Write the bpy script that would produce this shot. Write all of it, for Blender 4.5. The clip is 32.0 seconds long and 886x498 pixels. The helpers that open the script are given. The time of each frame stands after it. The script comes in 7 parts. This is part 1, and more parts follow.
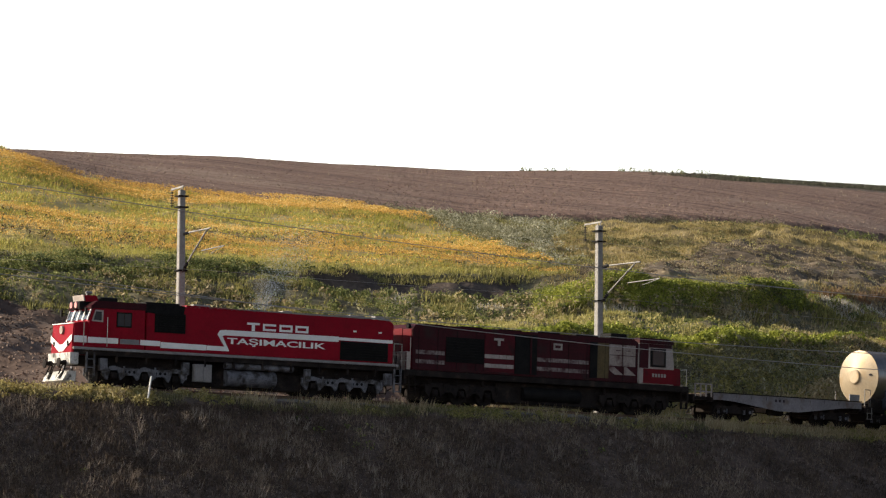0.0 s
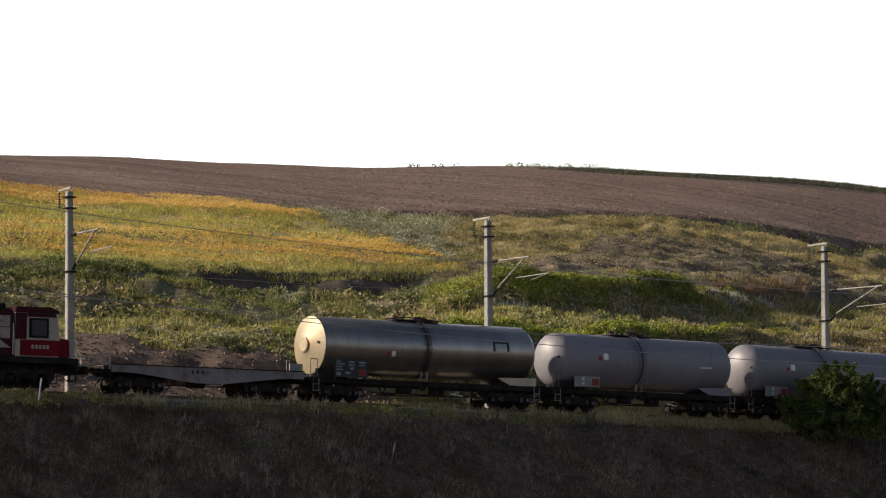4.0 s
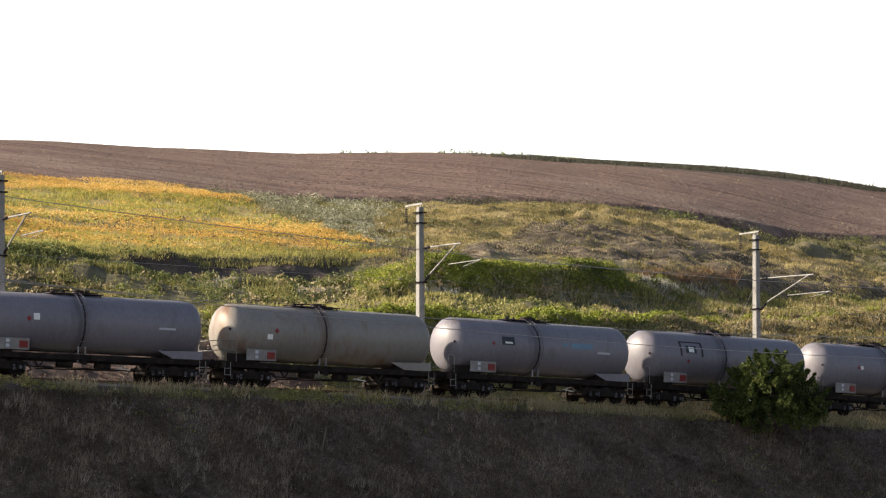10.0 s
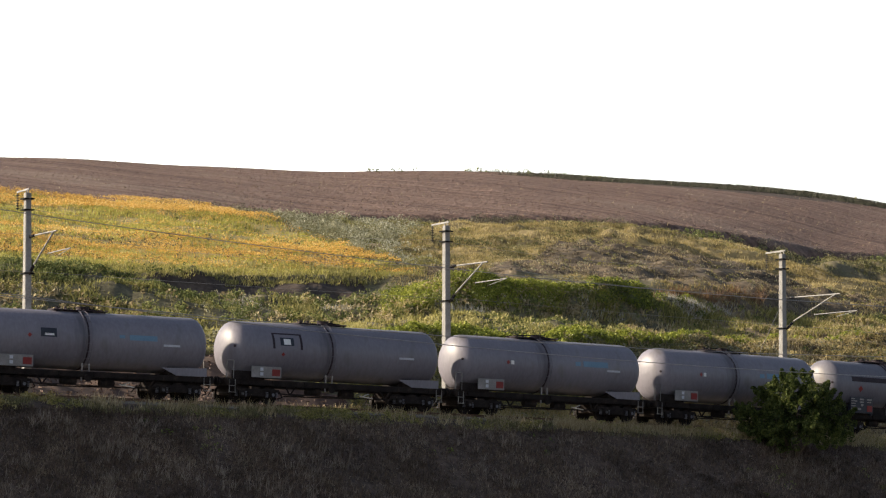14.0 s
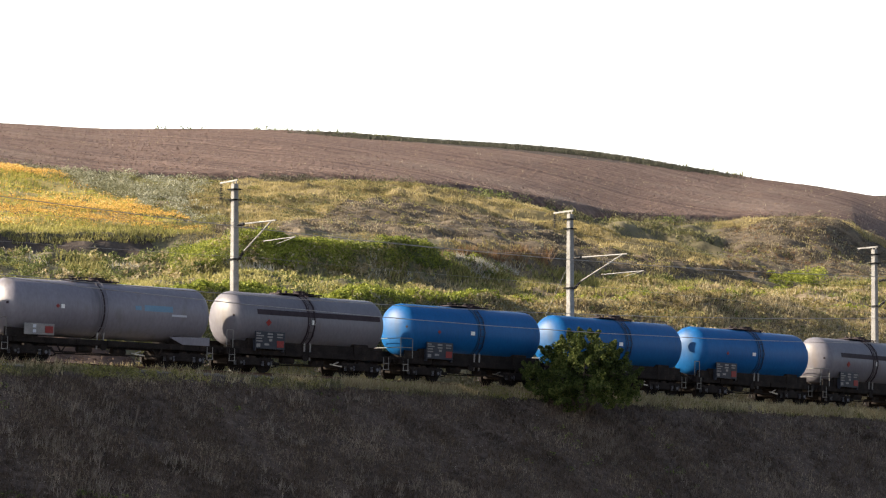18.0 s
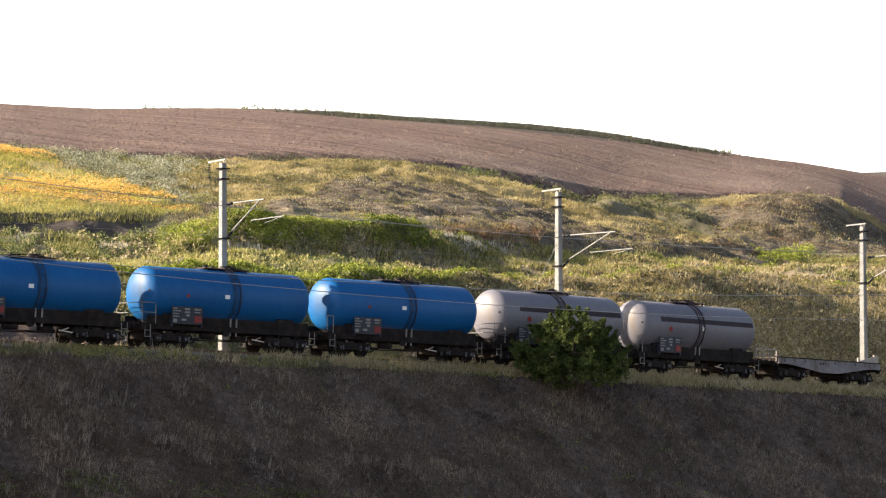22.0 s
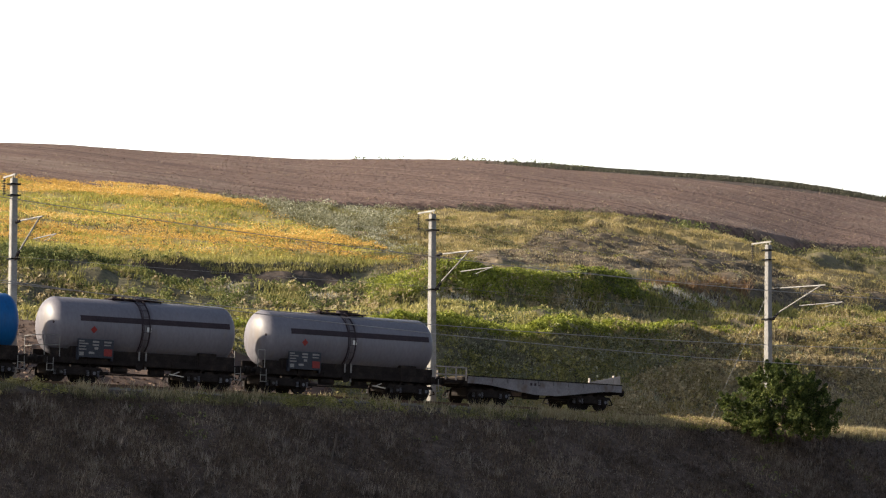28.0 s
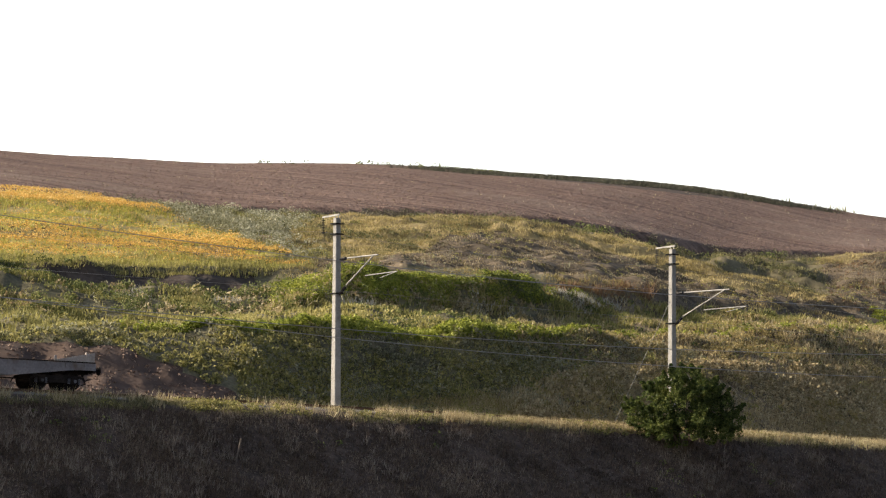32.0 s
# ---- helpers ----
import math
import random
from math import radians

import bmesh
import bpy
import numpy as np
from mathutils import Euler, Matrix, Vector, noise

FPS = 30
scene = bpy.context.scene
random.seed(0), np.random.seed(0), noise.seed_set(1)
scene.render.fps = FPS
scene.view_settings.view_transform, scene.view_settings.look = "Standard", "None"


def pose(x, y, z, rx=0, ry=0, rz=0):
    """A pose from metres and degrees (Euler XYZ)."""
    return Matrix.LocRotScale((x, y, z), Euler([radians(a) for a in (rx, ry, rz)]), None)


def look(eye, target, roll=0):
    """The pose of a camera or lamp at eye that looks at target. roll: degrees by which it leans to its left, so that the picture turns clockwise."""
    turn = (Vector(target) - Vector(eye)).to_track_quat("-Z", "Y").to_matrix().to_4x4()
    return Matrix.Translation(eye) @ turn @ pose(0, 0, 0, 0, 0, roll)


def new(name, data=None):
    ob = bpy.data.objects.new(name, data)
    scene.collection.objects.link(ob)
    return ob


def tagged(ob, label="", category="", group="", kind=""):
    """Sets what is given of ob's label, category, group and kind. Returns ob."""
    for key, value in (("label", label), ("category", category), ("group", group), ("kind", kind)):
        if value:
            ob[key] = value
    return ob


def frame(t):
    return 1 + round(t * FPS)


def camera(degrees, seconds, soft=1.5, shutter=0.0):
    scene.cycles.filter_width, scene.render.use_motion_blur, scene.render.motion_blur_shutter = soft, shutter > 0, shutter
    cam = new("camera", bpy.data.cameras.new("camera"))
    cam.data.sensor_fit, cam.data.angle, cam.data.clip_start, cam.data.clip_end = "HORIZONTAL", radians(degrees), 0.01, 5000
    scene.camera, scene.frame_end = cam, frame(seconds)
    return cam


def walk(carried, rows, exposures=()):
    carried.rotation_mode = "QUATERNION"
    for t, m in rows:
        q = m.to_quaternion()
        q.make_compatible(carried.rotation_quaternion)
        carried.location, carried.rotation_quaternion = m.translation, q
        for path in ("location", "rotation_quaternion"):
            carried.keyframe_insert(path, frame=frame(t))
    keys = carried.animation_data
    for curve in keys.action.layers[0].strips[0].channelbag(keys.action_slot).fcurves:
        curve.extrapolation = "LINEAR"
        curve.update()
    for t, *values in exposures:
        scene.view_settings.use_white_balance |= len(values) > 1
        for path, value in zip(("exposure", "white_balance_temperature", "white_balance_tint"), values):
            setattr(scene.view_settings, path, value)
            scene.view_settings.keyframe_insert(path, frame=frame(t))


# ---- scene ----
# ================= camera =================
cam = camera(12.782, 32.0, soft=1.2)


def view(yaw, pitch, roll):
    """A camera pose on one spot: degrees to the right, upwards, and of lean."""
    return pose(0, 0, 0, 0, 0, -yaw) @ pose(0, 0, 0, 90 + pitch) @ pose(0, 0, 0, 0, 0, roll)


# seconds, pan, tilt, roll of a hand-held long lens that stays on one spot
PAN = [
    (0, -2.250, 3.806, 0.428), (0.5, -2.584, 3.724, 0.372), (1, -2.865, 4.251, 0.364), (1.5, -3.631, 4.415, 0.231), (2, -4.100, 4.380, -0.127),
    (2.5, -3.622, 4.404, -0.083), (3, -1.586, 4.468, -0.269), (3.5, -0.775, 3.731, -0.463), (5.5, -0.120, 4.089, -0.119), (6, 0.498, 4.267, 0.169),
    (6.5, 0.908, 4.477, -0.136), (7, 0.571, 4.591, -0.077), (7.5, 0.531, 4.012, -0.273), (8, 0.178, 3.467, -0.020), (8.5, 0.405, 3.943, -0.010),
    (9, 0.532, 4.054, 0.155), (9.5, 0.544, 3.761, -0.149), (10, 0.347, 3.553, -0.208), (10.5, 0.318, 3.641, -0.044), (11, 0.443, 4.047, -0.113),
    (11.5, 0.352, 3.905, -0.180), (12, 0.253, 3.468, -0.141), (12.5, 0.147, 3.248, -0.156), (13, 0.042, 3.380, 0.033), (13.5, 0.094, 3.662, -0.108),
    (14, -0.033, 3.823, -0.069), (14.5, -0.006, 3.953, -0.069), (15, 0.301, 3.961, 0.279), (15.5, 1.520, 3.752, 0.324), (17.5, 2.458, 3.121, 0.308),
    (18, 3.036, 3.224, 0.053), (18.5, 3.311, 3.272, -0.013), (19, 3.727, 3.385, 0.037), (19.5, 3.636, 3.180, 0.070), (20, 3.676, 3.101, 0.244),
    (20.5, 3.710, 3.149, 0.157), (21, 3.940, 3.114, 0.353), (21.5, 4.090, 3.011, 0.027), (22, 3.203, 2.912, -0.173), (22.5, 1.545, 3.524, -0.294),
    (23, 1.357, 3.840, -0.225), (23.5, 1.317, 3.730, -0.162), (24, 1.404, 3.709, -0.277), (24.5, 0.377, 3.753, -0.194), (26.5, -0.921, 3.171, 0.293),
    (27, -0.245, 3.224, -0.012), (27.5, 0.057, 3.407, 0.473), (28, 0.169, 3.656, 0.333), (28.5, 0.270, 3.014, 0.451), (29, 0.358, 2.695, 0.110),
    (29.5, 0.465, 3.146, 0.236), (30, 0.584, 3.537, 0.319), (30.5, 0.926, 3.556, 0.362), (31, 1.187, 3.601, 0.487), (31.5, 1.323, 3.642, 0.426),
    (32, 1.555, 3.723, 0.297),
]
walk(cam, [(t, view(a, b, c)) for t, a, b, c in PAN], [(0.0, 0.68), (0.5, 0.95), (1.0, 0.68), (2.0, 0.45), (3.5, 0.27), (6.0, 0.28), (7.0, 0.1), (8.0, 0.85), (9.0, 0.68), (10.0, 1.0), (11.0, 0.75), (12.0, 0.9), (13.0, 1.15), (14.0, 0.83), (15.0, 0.7), (17.5, 1.15), (18.0, 1.3), (19.0, 1.15), (20.0, 1.3), (21.0, 1.35), (22.0, 1.55), (23.0, 0.9), (24.0, 0.98), (27.0, 1.45), (28.0, 1.0), (29.0, 1.8), (30.0, 1.3), (32.0, 0.9)])

# ================= light =================
SUN = Vector((-0.90, 0.10, 0.40)).normalized()
world = bpy.data.worlds.new("sky")
scene.world = world
world.use_nodes = True
wn, wl = world.node_tree.nodes, world.node_tree.links
wn.clear()
w_out, w_bg, w_sky = wn.new("ShaderNodeOutputWorld"), wn.new("ShaderNodeBackground"), wn.new("ShaderNodeTexSky")
w_sky.sky_type, w_sky.sun_disc = "NISHITA", False
w_sky.sun_elevation, w_sky.sun_rotation = math.asin(SUN.z), math.atan2(SUN.x, SUN.y)
w_sky.air_density, w_sky.dust_density, w_sky.ozone_density = 1.0, 1.6, 1.4
w_bg.inputs["Strength"].default_value = 1.0
# clear sky plus a white haze over the half of the sky that holds the low sun
w_tc, w_dot, w_map, w_glow, w_pow = wn.new("ShaderNodeTexCoord"), wn.new("ShaderNodeVectorMath"), wn.new("ShaderNodeMapRange"), wn.new("ShaderNodeMapRange"), wn.new("ShaderNodeMath")
w_dot.operation, w_pow.operation = "DOT_PRODUCT", "POWER"
w_dot.inputs[1].default_value = SUN
w_map.interpolation_type = "SMOOTHSTEP"
w_map.inputs[1].default_value, w_map.inputs[2].default_value, w_map.inputs[3].default_value = -0.35, 0.30, 0.18
w_glow.inputs[1].default_value, w_glow.inputs[2].default_value = -1.0, 1.0
w_pow.inputs[1].default_value = 9.0
w_both = wn.new("ShaderNodeMath")
w_both.operation, w_both.inputs[1].default_value = "MULTIPLY_ADD", 1.6
w_haze, w_clear, w_sum = wn.new("ShaderNodeVectorMath"), wn.new("ShaderNodeVectorMath"), wn.new("ShaderNodeVectorMath")
w_haze.operation, w_clear.operation, w_sum.operation = "SCALE", "SCALE", "ADD"
w_haze.inputs[0].default_value = (1.75, 1.70, 1.64)
w_clear.inputs["Scale"].default_value = 0.06
# the haze thins out with height
w_xyz, w_low, w_thin, w_mul = wn.new("ShaderNodeSeparateXYZ"), wn.new("ShaderNodeMapRange"), wn.new("ShaderNodeMath"), wn.new("ShaderNodeMath")
w_low.inputs[3].default_value, w_low.inputs[4].default_value = 1.0, 0.0
w_thin.operation, w_thin.inputs[1].default_value, w_mul.operation = "POWER", 4.0, "MULTIPLY"
wl.new(w_tc.outputs["Generated"], w_xyz.inputs[0])
wl.new(w_xyz.outputs["Z"], w_low.inputs[0])
wl.new(w_low.outputs[0], w_thin.inputs[0])
wl.new(w_tc.outputs["Generated"], w_dot.inputs[0])
wl.new(w_dot.outputs["Value"], w_map.inputs[0])
wl.new(w_dot.outputs["Value"], w_glow.inputs[0])
wl.new(w_glow.outputs[0], w_pow.inputs[0])
wl.new(w_pow.outputs[0], w_both.inputs[0])
wl.new(w_map.outputs[0], w_both.inputs[2])
wl.new(w_both.outputs[0], w_mul.inputs[0])
wl.new(w_thin.outputs[0], w_mul.inputs[1])
wl.new(w_mul.outputs[0], w_haze.inputs["Scale"])
wl.new(w_sky.outputs[0], w_clear.inputs[0])
wl.new(w_haze.outputs[0], w_sum.inputs[0])
wl.new(w_clear.outputs[0], w_sum.inputs[1])
wl.new(w_sum.outputs[0], w_bg.inputs["Color"])
wl.new(w_bg.outputs[0], w_out.inputs["Surface"])
sun_data = bpy.data.lights.new("sun", "SUN")
sun_data.energy, sun_data.angle, sun_data.color = 5.0, radians(0.6), (1.0, 0.86, 0.66)
sun = new("sun", sun_data)
sun.matrix_basis = look(SUN * 400 + Vector((0, 250, 0)), (0, 250, 0))


# ================= materials =================
def shader(name, rough=0.8, metal=0.0, spec=0.3):
    m = bpy.data.materials.new(name)
    m.use_nodes = True
    b = m.node_tree.nodes["Principled BSDF"]
    b.inputs["Roughness"].default_value, b.inputs["Metallic"].default_value = rough, metal
    b.inputs["Specular IOR Level"].default_value = spec
    return m, m.node_tree.nodes, m.node_tree.links, b


def ramp(nodes, stops):
    r = nodes.new("ShaderNodeValToRGB")
    while len(r.color_ramp.elements) < len(stops):
        r.color_ramp.elements.new(0.5)
    for e, (p, c) in zip(r.color_ramp.elements, stops):
        e.position, e.color = p, (*c, 1)
    return r


def surface(name, low, high, scale=3.0, fine=20.0, rough=0.8, metal=0.0, bump=0.3, spec=0.3, depth=0.02, stretch=(1, 1, 1), dirt=None, dirt_scale=0.8, dirt_at=0.55, vary=0.0, spill=None):
    """Two-scale mottled surface; dirt: a third colour in larger stains."""
    m, n, l, b = shader(name, rough, metal, spec)
    tc, mp = n.new("ShaderNodeTexCoord"), n.new("ShaderNodeMapping")
    mp.inputs["Scale"].default_value = stretch
    l.new(tc.outputs["Object"], mp.inputs["Vector"])
    big, small = n.new("ShaderNodeTexNoise"), n.new("ShaderNodeTexNoise")
    for t, s, d in ((big, scale, 6), (small, fine, 4)):
        t.inputs["Scale"].default_value, t.inputs["Detail"].default_value = s, d
        l.new(mp.outputs[0], t.inputs["Vector"])
    mix = n.new("ShaderNodeMath")
    mix.operation = "MULTIPLY_ADD"
    mix.inputs[1].default_value, l_in = 0.45, mix.inputs[2]
    l.new(small.outputs[0], mix.inputs[0])
    half = n.new("ShaderNodeMath")
    half.operation, half.inputs[1].default_value = "MULTIPLY", 0.55
    l.new(big.outputs[0], half.inputs[0])
    l.new(half.outputs[0], l_in)
    r = ramp(n, [(0.36, low), (0.64, high)])
    l.new(mix.outputs[0], r.inputs[0])
    col = r.outputs[0]
    if dirt:
        dn = n.new("ShaderNodeTexNoise")
        dn.inputs["Scale"].default_value, dn.inputs["Detail"].default_value = dirt_scale, 7
        l.new(mp.outputs[0], dn.inputs["Vector"])
        dr = ramp(n, [(dirt_at, (0, 0, 0)), (min(dirt_at + 0.16, 1), (1, 1, 1))])
        l.new(dn.outputs[0], dr.inputs[0])
        dm = n.new("ShaderNodeMix")
        dm.data_type = "RGBA"
        l.new(dr.outputs[0], dm.inputs[0])
        l.new(col, dm.inputs[6])
        dm.inputs[7].default_value = (*dirt, 1)
        col = dm.outputs[2]
    if spill:
        # streaks run down from a place along the length: (centre, half width, colour)
        sx, off, ab, wob, sr, sm = n.new("ShaderNodeSeparateXYZ"), n.new("ShaderNodeMath"), n.new("ShaderNodeMath"), n.new("ShaderNodeTexNoise"), n.new("ShaderNodeMath"), n.new("ShaderNodeMix")
        sq = n.new("ShaderNodeMapping")
        sq.inputs["Scale"].default_value = (3.0, 0.5, 0.25)
        l.new(tc.outputs["Object"], sq.inputs["Vector"])
        l.new(sq.outputs[0], wob.inputs["Vector"])
        wob.inputs["Scale"].default_value, wob.inputs["Detail"].default_value = 1.6, 4
        l.new(tc.outputs["Object"], sx.inputs[0])
        off.operation, off.inputs[1].default_value, ab.operation = "SUBTRACT", spill[0], "ABSOLUTE"
        l.new(sx.outputs["X"], off.inputs[0])
        l.new(off.outputs[0], ab.inputs[0])
        sr.operation, sr.inputs[1].default_value = "MULTIPLY_ADD", 2.4 * spill[1]
        l.new(wob.outputs[0], sr.inputs[0])
        l.new(ab.outputs[0], sr.inputs[2])
        sp = ramp(n, [(0.0, (0.75, 0.75, 0.75)), (1.0, (0, 0, 0))])
        fit = n.new("ShaderNodeMapRange")
        fit.inputs[1].default_value, fit.inputs[2].default_value = 1.0 * spill[1], 2.0 * spill[1]
        l.new(sr.outputs[0], fit.inputs[0])
        l.new(fit.outputs[0], sp.inputs[0])
        sm.data_type = "RGBA"
        l.new(sp.outputs[0], sm.inputs[0])
        l.new(col, sm.inputs[6])
        sm.inputs[7].default_value = (*spill[2], 1)
        col = sm.outputs[2]
    if vary:
        oi, hs = n.new("ShaderNodeObjectInfo"), n.new("ShaderNodeHueSaturation")
        mr = n.new("ShaderNodeMapRange")
        mr.inputs[3].default_value, mr.inputs[4].default_value = 1 - vary, 1 + vary
        l.new(oi.outputs["Random"], mr.inputs[0])
        l.new(mr.outputs[0], hs.inputs["Value"])
        l.new(col, hs.inputs["Color"])
        col = hs.outputs[0]
    l.new(col, b.inputs["Base Color"])
    if bump:
        bp = n.new("ShaderNodeBump")
        bp.inputs["Strength"].default_value, bp.inputs["Distance"].default_value = bump, depth
        l.new(mix.outputs[0], bp.inputs["Height"])
        l.new(bp.outputs[0], b.inputs["Normal"])
    return m


def leaf(name, colours, glow=0.35, patch=0.05, single=0.68):
    """Leaves and blades: each island its own shade, in patches; light comes through."""
    m, n, l, b = shader(name, 0.65, 0, 0.25)
    geo, tc, noi = n.new("ShaderNodeNewGeometry"), n.new("ShaderNodeTexCoord"), n.new("ShaderNodeTexNoise")
    noi.inputs["Scale"].default_value, noi.inputs["Detail"].default_value = patch, 5
    l.new(tc.outputs["Object"], noi.inputs["Vector"])
    a = n.new("ShaderNodeMath")
    a.operation, a.inputs[1].default_value = "MULTIPLY", single
    l.new(geo.outputs["Random Per Island"], a.inputs[0])
    s = n.new("ShaderNodeMapRange")
    s.inputs[1].default_value, s.inputs[2].default_value = 0.3, 0.7
    s.inputs[3].default_value, s.inputs[4].default_value = -0.06, 1.06 - single
    l.new(noi.outputs[0], s.inputs[0])
    t = n.new("ShaderNodeMath")
    l.new(a.outputs[0], t.inputs[0])
    l.new(s.outputs[0], t.inputs[1])
    k = len(colours) - 1
    r = ramp(n, [(0.08 + 0.84 * i / k, c) for i, c in enumerate(colours)])
    l.new(t.outputs[0], r.inputs[0])
    l.new(r.outputs[0], b.inputs["Base Color"])
    tr, mx = n.new("ShaderNodeBsdfTranslucent"), n.new("ShaderNodeMixShader")
    mx.inputs[0].default_value = glow
    l.new(r.outputs[0], tr.inputs["Color"])
    l.new(b.outputs[0], mx.inputs[1])
    l.new(tr.outputs[0], mx.inputs[2])
    l.new(mx.outputs[0], n["Material Output"].inputs["Surface"])
    return m


M_SOIL = surface("ploughed_soil", (0.062, 0.041, 0.033), (0.125, 0.085, 0.068), 0.12, 1.6, 0.95, bump=0.8, depth=0.25)
M_HILL = surface("hill_turf", (0.06, 0.054, 0.034), (0.21, 0.185, 0.11), 0.4, 4.0, 0.95, bump=0.6, depth=0.15)
M_DRY = surface("dry_turf", (0.09, 0.068, 0.046), (0.29, 0.23, 0.15), 0.4, 4.0, 0.95, bump=0.6, depth=0.15)
M_PALETURF = surface("pale_golden_turf", (0.15, 0.118, 0.055), (0.30, 0.235, 0.115), 0.22, 3.0, 0.95, bump=0.7, depth=0.15)
M_HEATH = surface("brown_heath_turf", (0.06, 0.046, 0.032), (0.19, 0.148, 0.104), 0.5, 2.0, 0.95, bump=1.0, depth=0.4, stretch=(0.4, 1, 1))
M_GULLY = surface("gully_turf", (0.10, 0.086, 0.05), (0.20, 0.168, 0.096), 0.4, 4.0, 0.95, bump=0.6, depth=0.15)
M_STUBBLE = surface("far_stubble_field", (0.40, 0.26, 0.13), (0.52, 0.36, 0.19), 0.02, 0.3, 0.95, bump=0.2, depth=0.2)
# dark earth that also paints the shade of scarp, cut bank and crest
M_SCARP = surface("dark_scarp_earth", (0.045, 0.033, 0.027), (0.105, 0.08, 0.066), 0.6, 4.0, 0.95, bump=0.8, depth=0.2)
M_FIELD = surface("flower_field_soil", (0.22, 0.185, 0.07), (0.40, 0.33, 0.13), 0.12, 1.2, 0.95, bump=0.5, depth=0.1)


def furrowed(name, low, high, pale):
    """Ploughed earth: long furrows that climb the slope, with fine clods between."""
    m, n, l, b = shader(name, 0.95, 0, 0.2)
    tc, dot, sep, comb = n.new("ShaderNodeTexCoord"), n.new("ShaderNodeVectorMath"), n.new("ShaderNodeSeparateXYZ"), n.new("ShaderNodeCombineXYZ")
    dot.operation = "DOT_PRODUCT"
    dot.inputs[1].default_value = (0.62, 0.78, 0.0)
    thin = n.new("ShaderNodeMath")
    thin.operation, thin.inputs[1].default_value = "MULTIPLY", 0.025
    l.new(tc.outputs["Object"], dot.inputs[0])
    l.new(tc.outputs["Object"], sep.inputs[0])
    l.new(sep.outputs["Y"], thin.inputs[0])
    l.new(dot.outputs["Value"], comb.inputs["X"])
    l.new(thin.outputs[0], comb.inputs["Y"])
    row, fine, wide = n.new("ShaderNodeTexNoise"), n.new("ShaderNodeTexNoise"), n.new("ShaderNodeTexNoise")
    for t, s, d in ((row, 1.1, 5), (fine, 2.2, 6), (wide, 0.05, 4)):
        t.inputs["Scale"].default_value, t.inputs["Detail"].default_value = s, d
    l.new(comb.outputs[0], row.inputs["Vector"])
    l.new(tc.outputs["Object"], fine.inputs["Vector"])
    l.new(tc.outputs["Object"], wide.inputs["Vector"])
    a, c = n.new("ShaderNodeMath"), n.new("ShaderNodeMath")
    a.operation, c.operation = "MULTIPLY_ADD", "MULTIPLY"
    a.inputs[1].default_value, c.inputs[1].default_value = 0.62, 0.38
    l.new(fine.outputs[0], c.inputs[0])
    l.new(row.outputs[0], a.inputs[0])
    l.new(c.outputs[0], a.inputs[2])
    r = ramp(n, [(0.36, low), (0.62, high)])
    l.new(a.outputs[0], r.inputs[0])
    w = ramp(n, [(0.56, (0, 0, 0)), (0.74, (0.6, 0.6, 0.6))])
    l.new(wide.outputs[0], w.inputs[0])
    mx = n.new("ShaderNodeMix")
    mx.data_type = "RGBA"
    l.new(w.outputs[0], mx.inputs[0])
    l.new(r.outputs[0], mx.inputs[6])
    mx.inputs[7].default_value = (*pale, 1)
    l.new(mx.outputs[2], b.inputs["Base Color"])
    bp = n.new("ShaderNodeBump")
    bp.inputs["Strength"].default_value, bp.inputs["Distance"].default_value = 1.0, 0.7
    l.new(a.outputs[0], bp.inputs["Height"])
    l.new(bp.outputs[0], b.inputs["Normal"])
    return m


M_PLOUGH = furrowed("furrowed_soil", (0.085, 0.051, 0.041), (0.225, 0.15, 0.122), (0.27, 0.205, 0.168))
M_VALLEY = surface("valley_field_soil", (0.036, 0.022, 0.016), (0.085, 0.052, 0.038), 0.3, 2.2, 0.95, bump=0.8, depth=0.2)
# brown earth with part of the embankment's shade put into its colour
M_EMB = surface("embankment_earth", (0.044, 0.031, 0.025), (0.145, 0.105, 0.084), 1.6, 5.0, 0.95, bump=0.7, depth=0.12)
M_BALLAST = surface("ballast_stone", (0.12, 0.105, 0.09), (0.30, 0.27, 0.23), 0.8, 14.0, 0.95, bump=1.0, depth=0.05)
M_RAIL = surface("rail_steel", (0.10, 0.06, 0.04), (0.20, 0.13, 0.09), 2, 25, 0.55, 0.7, bump=0.2)
M_SLEEPER = surface("sleeper_concrete", (0.20, 0.18, 0.16), (0.34, 0.32, 0.28), 2, 18, 0.9, bump=0.4, vary=0.2)
M_CONCRETE = surface("pole_concrete", (0.20, 0.19, 0.18), (0.32, 0.31, 0.295), 1.2, 14, 0.9, bump=0.4, depth=0.01, dirt=(0.2, 0.18, 0.15), dirt_scale=1.5, dirt_at=0.6)
M_GALV = surface("galvanised_steel", (0.15, 0.145, 0.14), (0.27, 0.26, 0.25), 3, 30, 0.6, 0.35, bump=0.1)
M_WIRE = surface("wire_copper", (0.30, 0.27, 0.24), (0.44, 0.40, 0.36), 3, 30, 0.5, 0.3, bump=0)


# ================= mesh helpers =================
def finish(ob, material, smooth=False):
    if material is not None:
        ob.data.materials.append(material)
    if smooth:
        for p in ob.data.polygons:
            p.use_smooth = True
    return ob


def mesh_of(name, bm, material, smooth=False):
    me = bpy.data.meshes.new(name)
    bm.to_mesh(me)
    bm.free()
    ob = new(name, me)
    return finish(ob, material, smooth)


def part(name, bm, material, parent, label="", smooth=False):
    ob = mesh_of(name, bm, material, smooth)
    ob.parent = parent
    if label:
        ob["label"] = label
    return ob


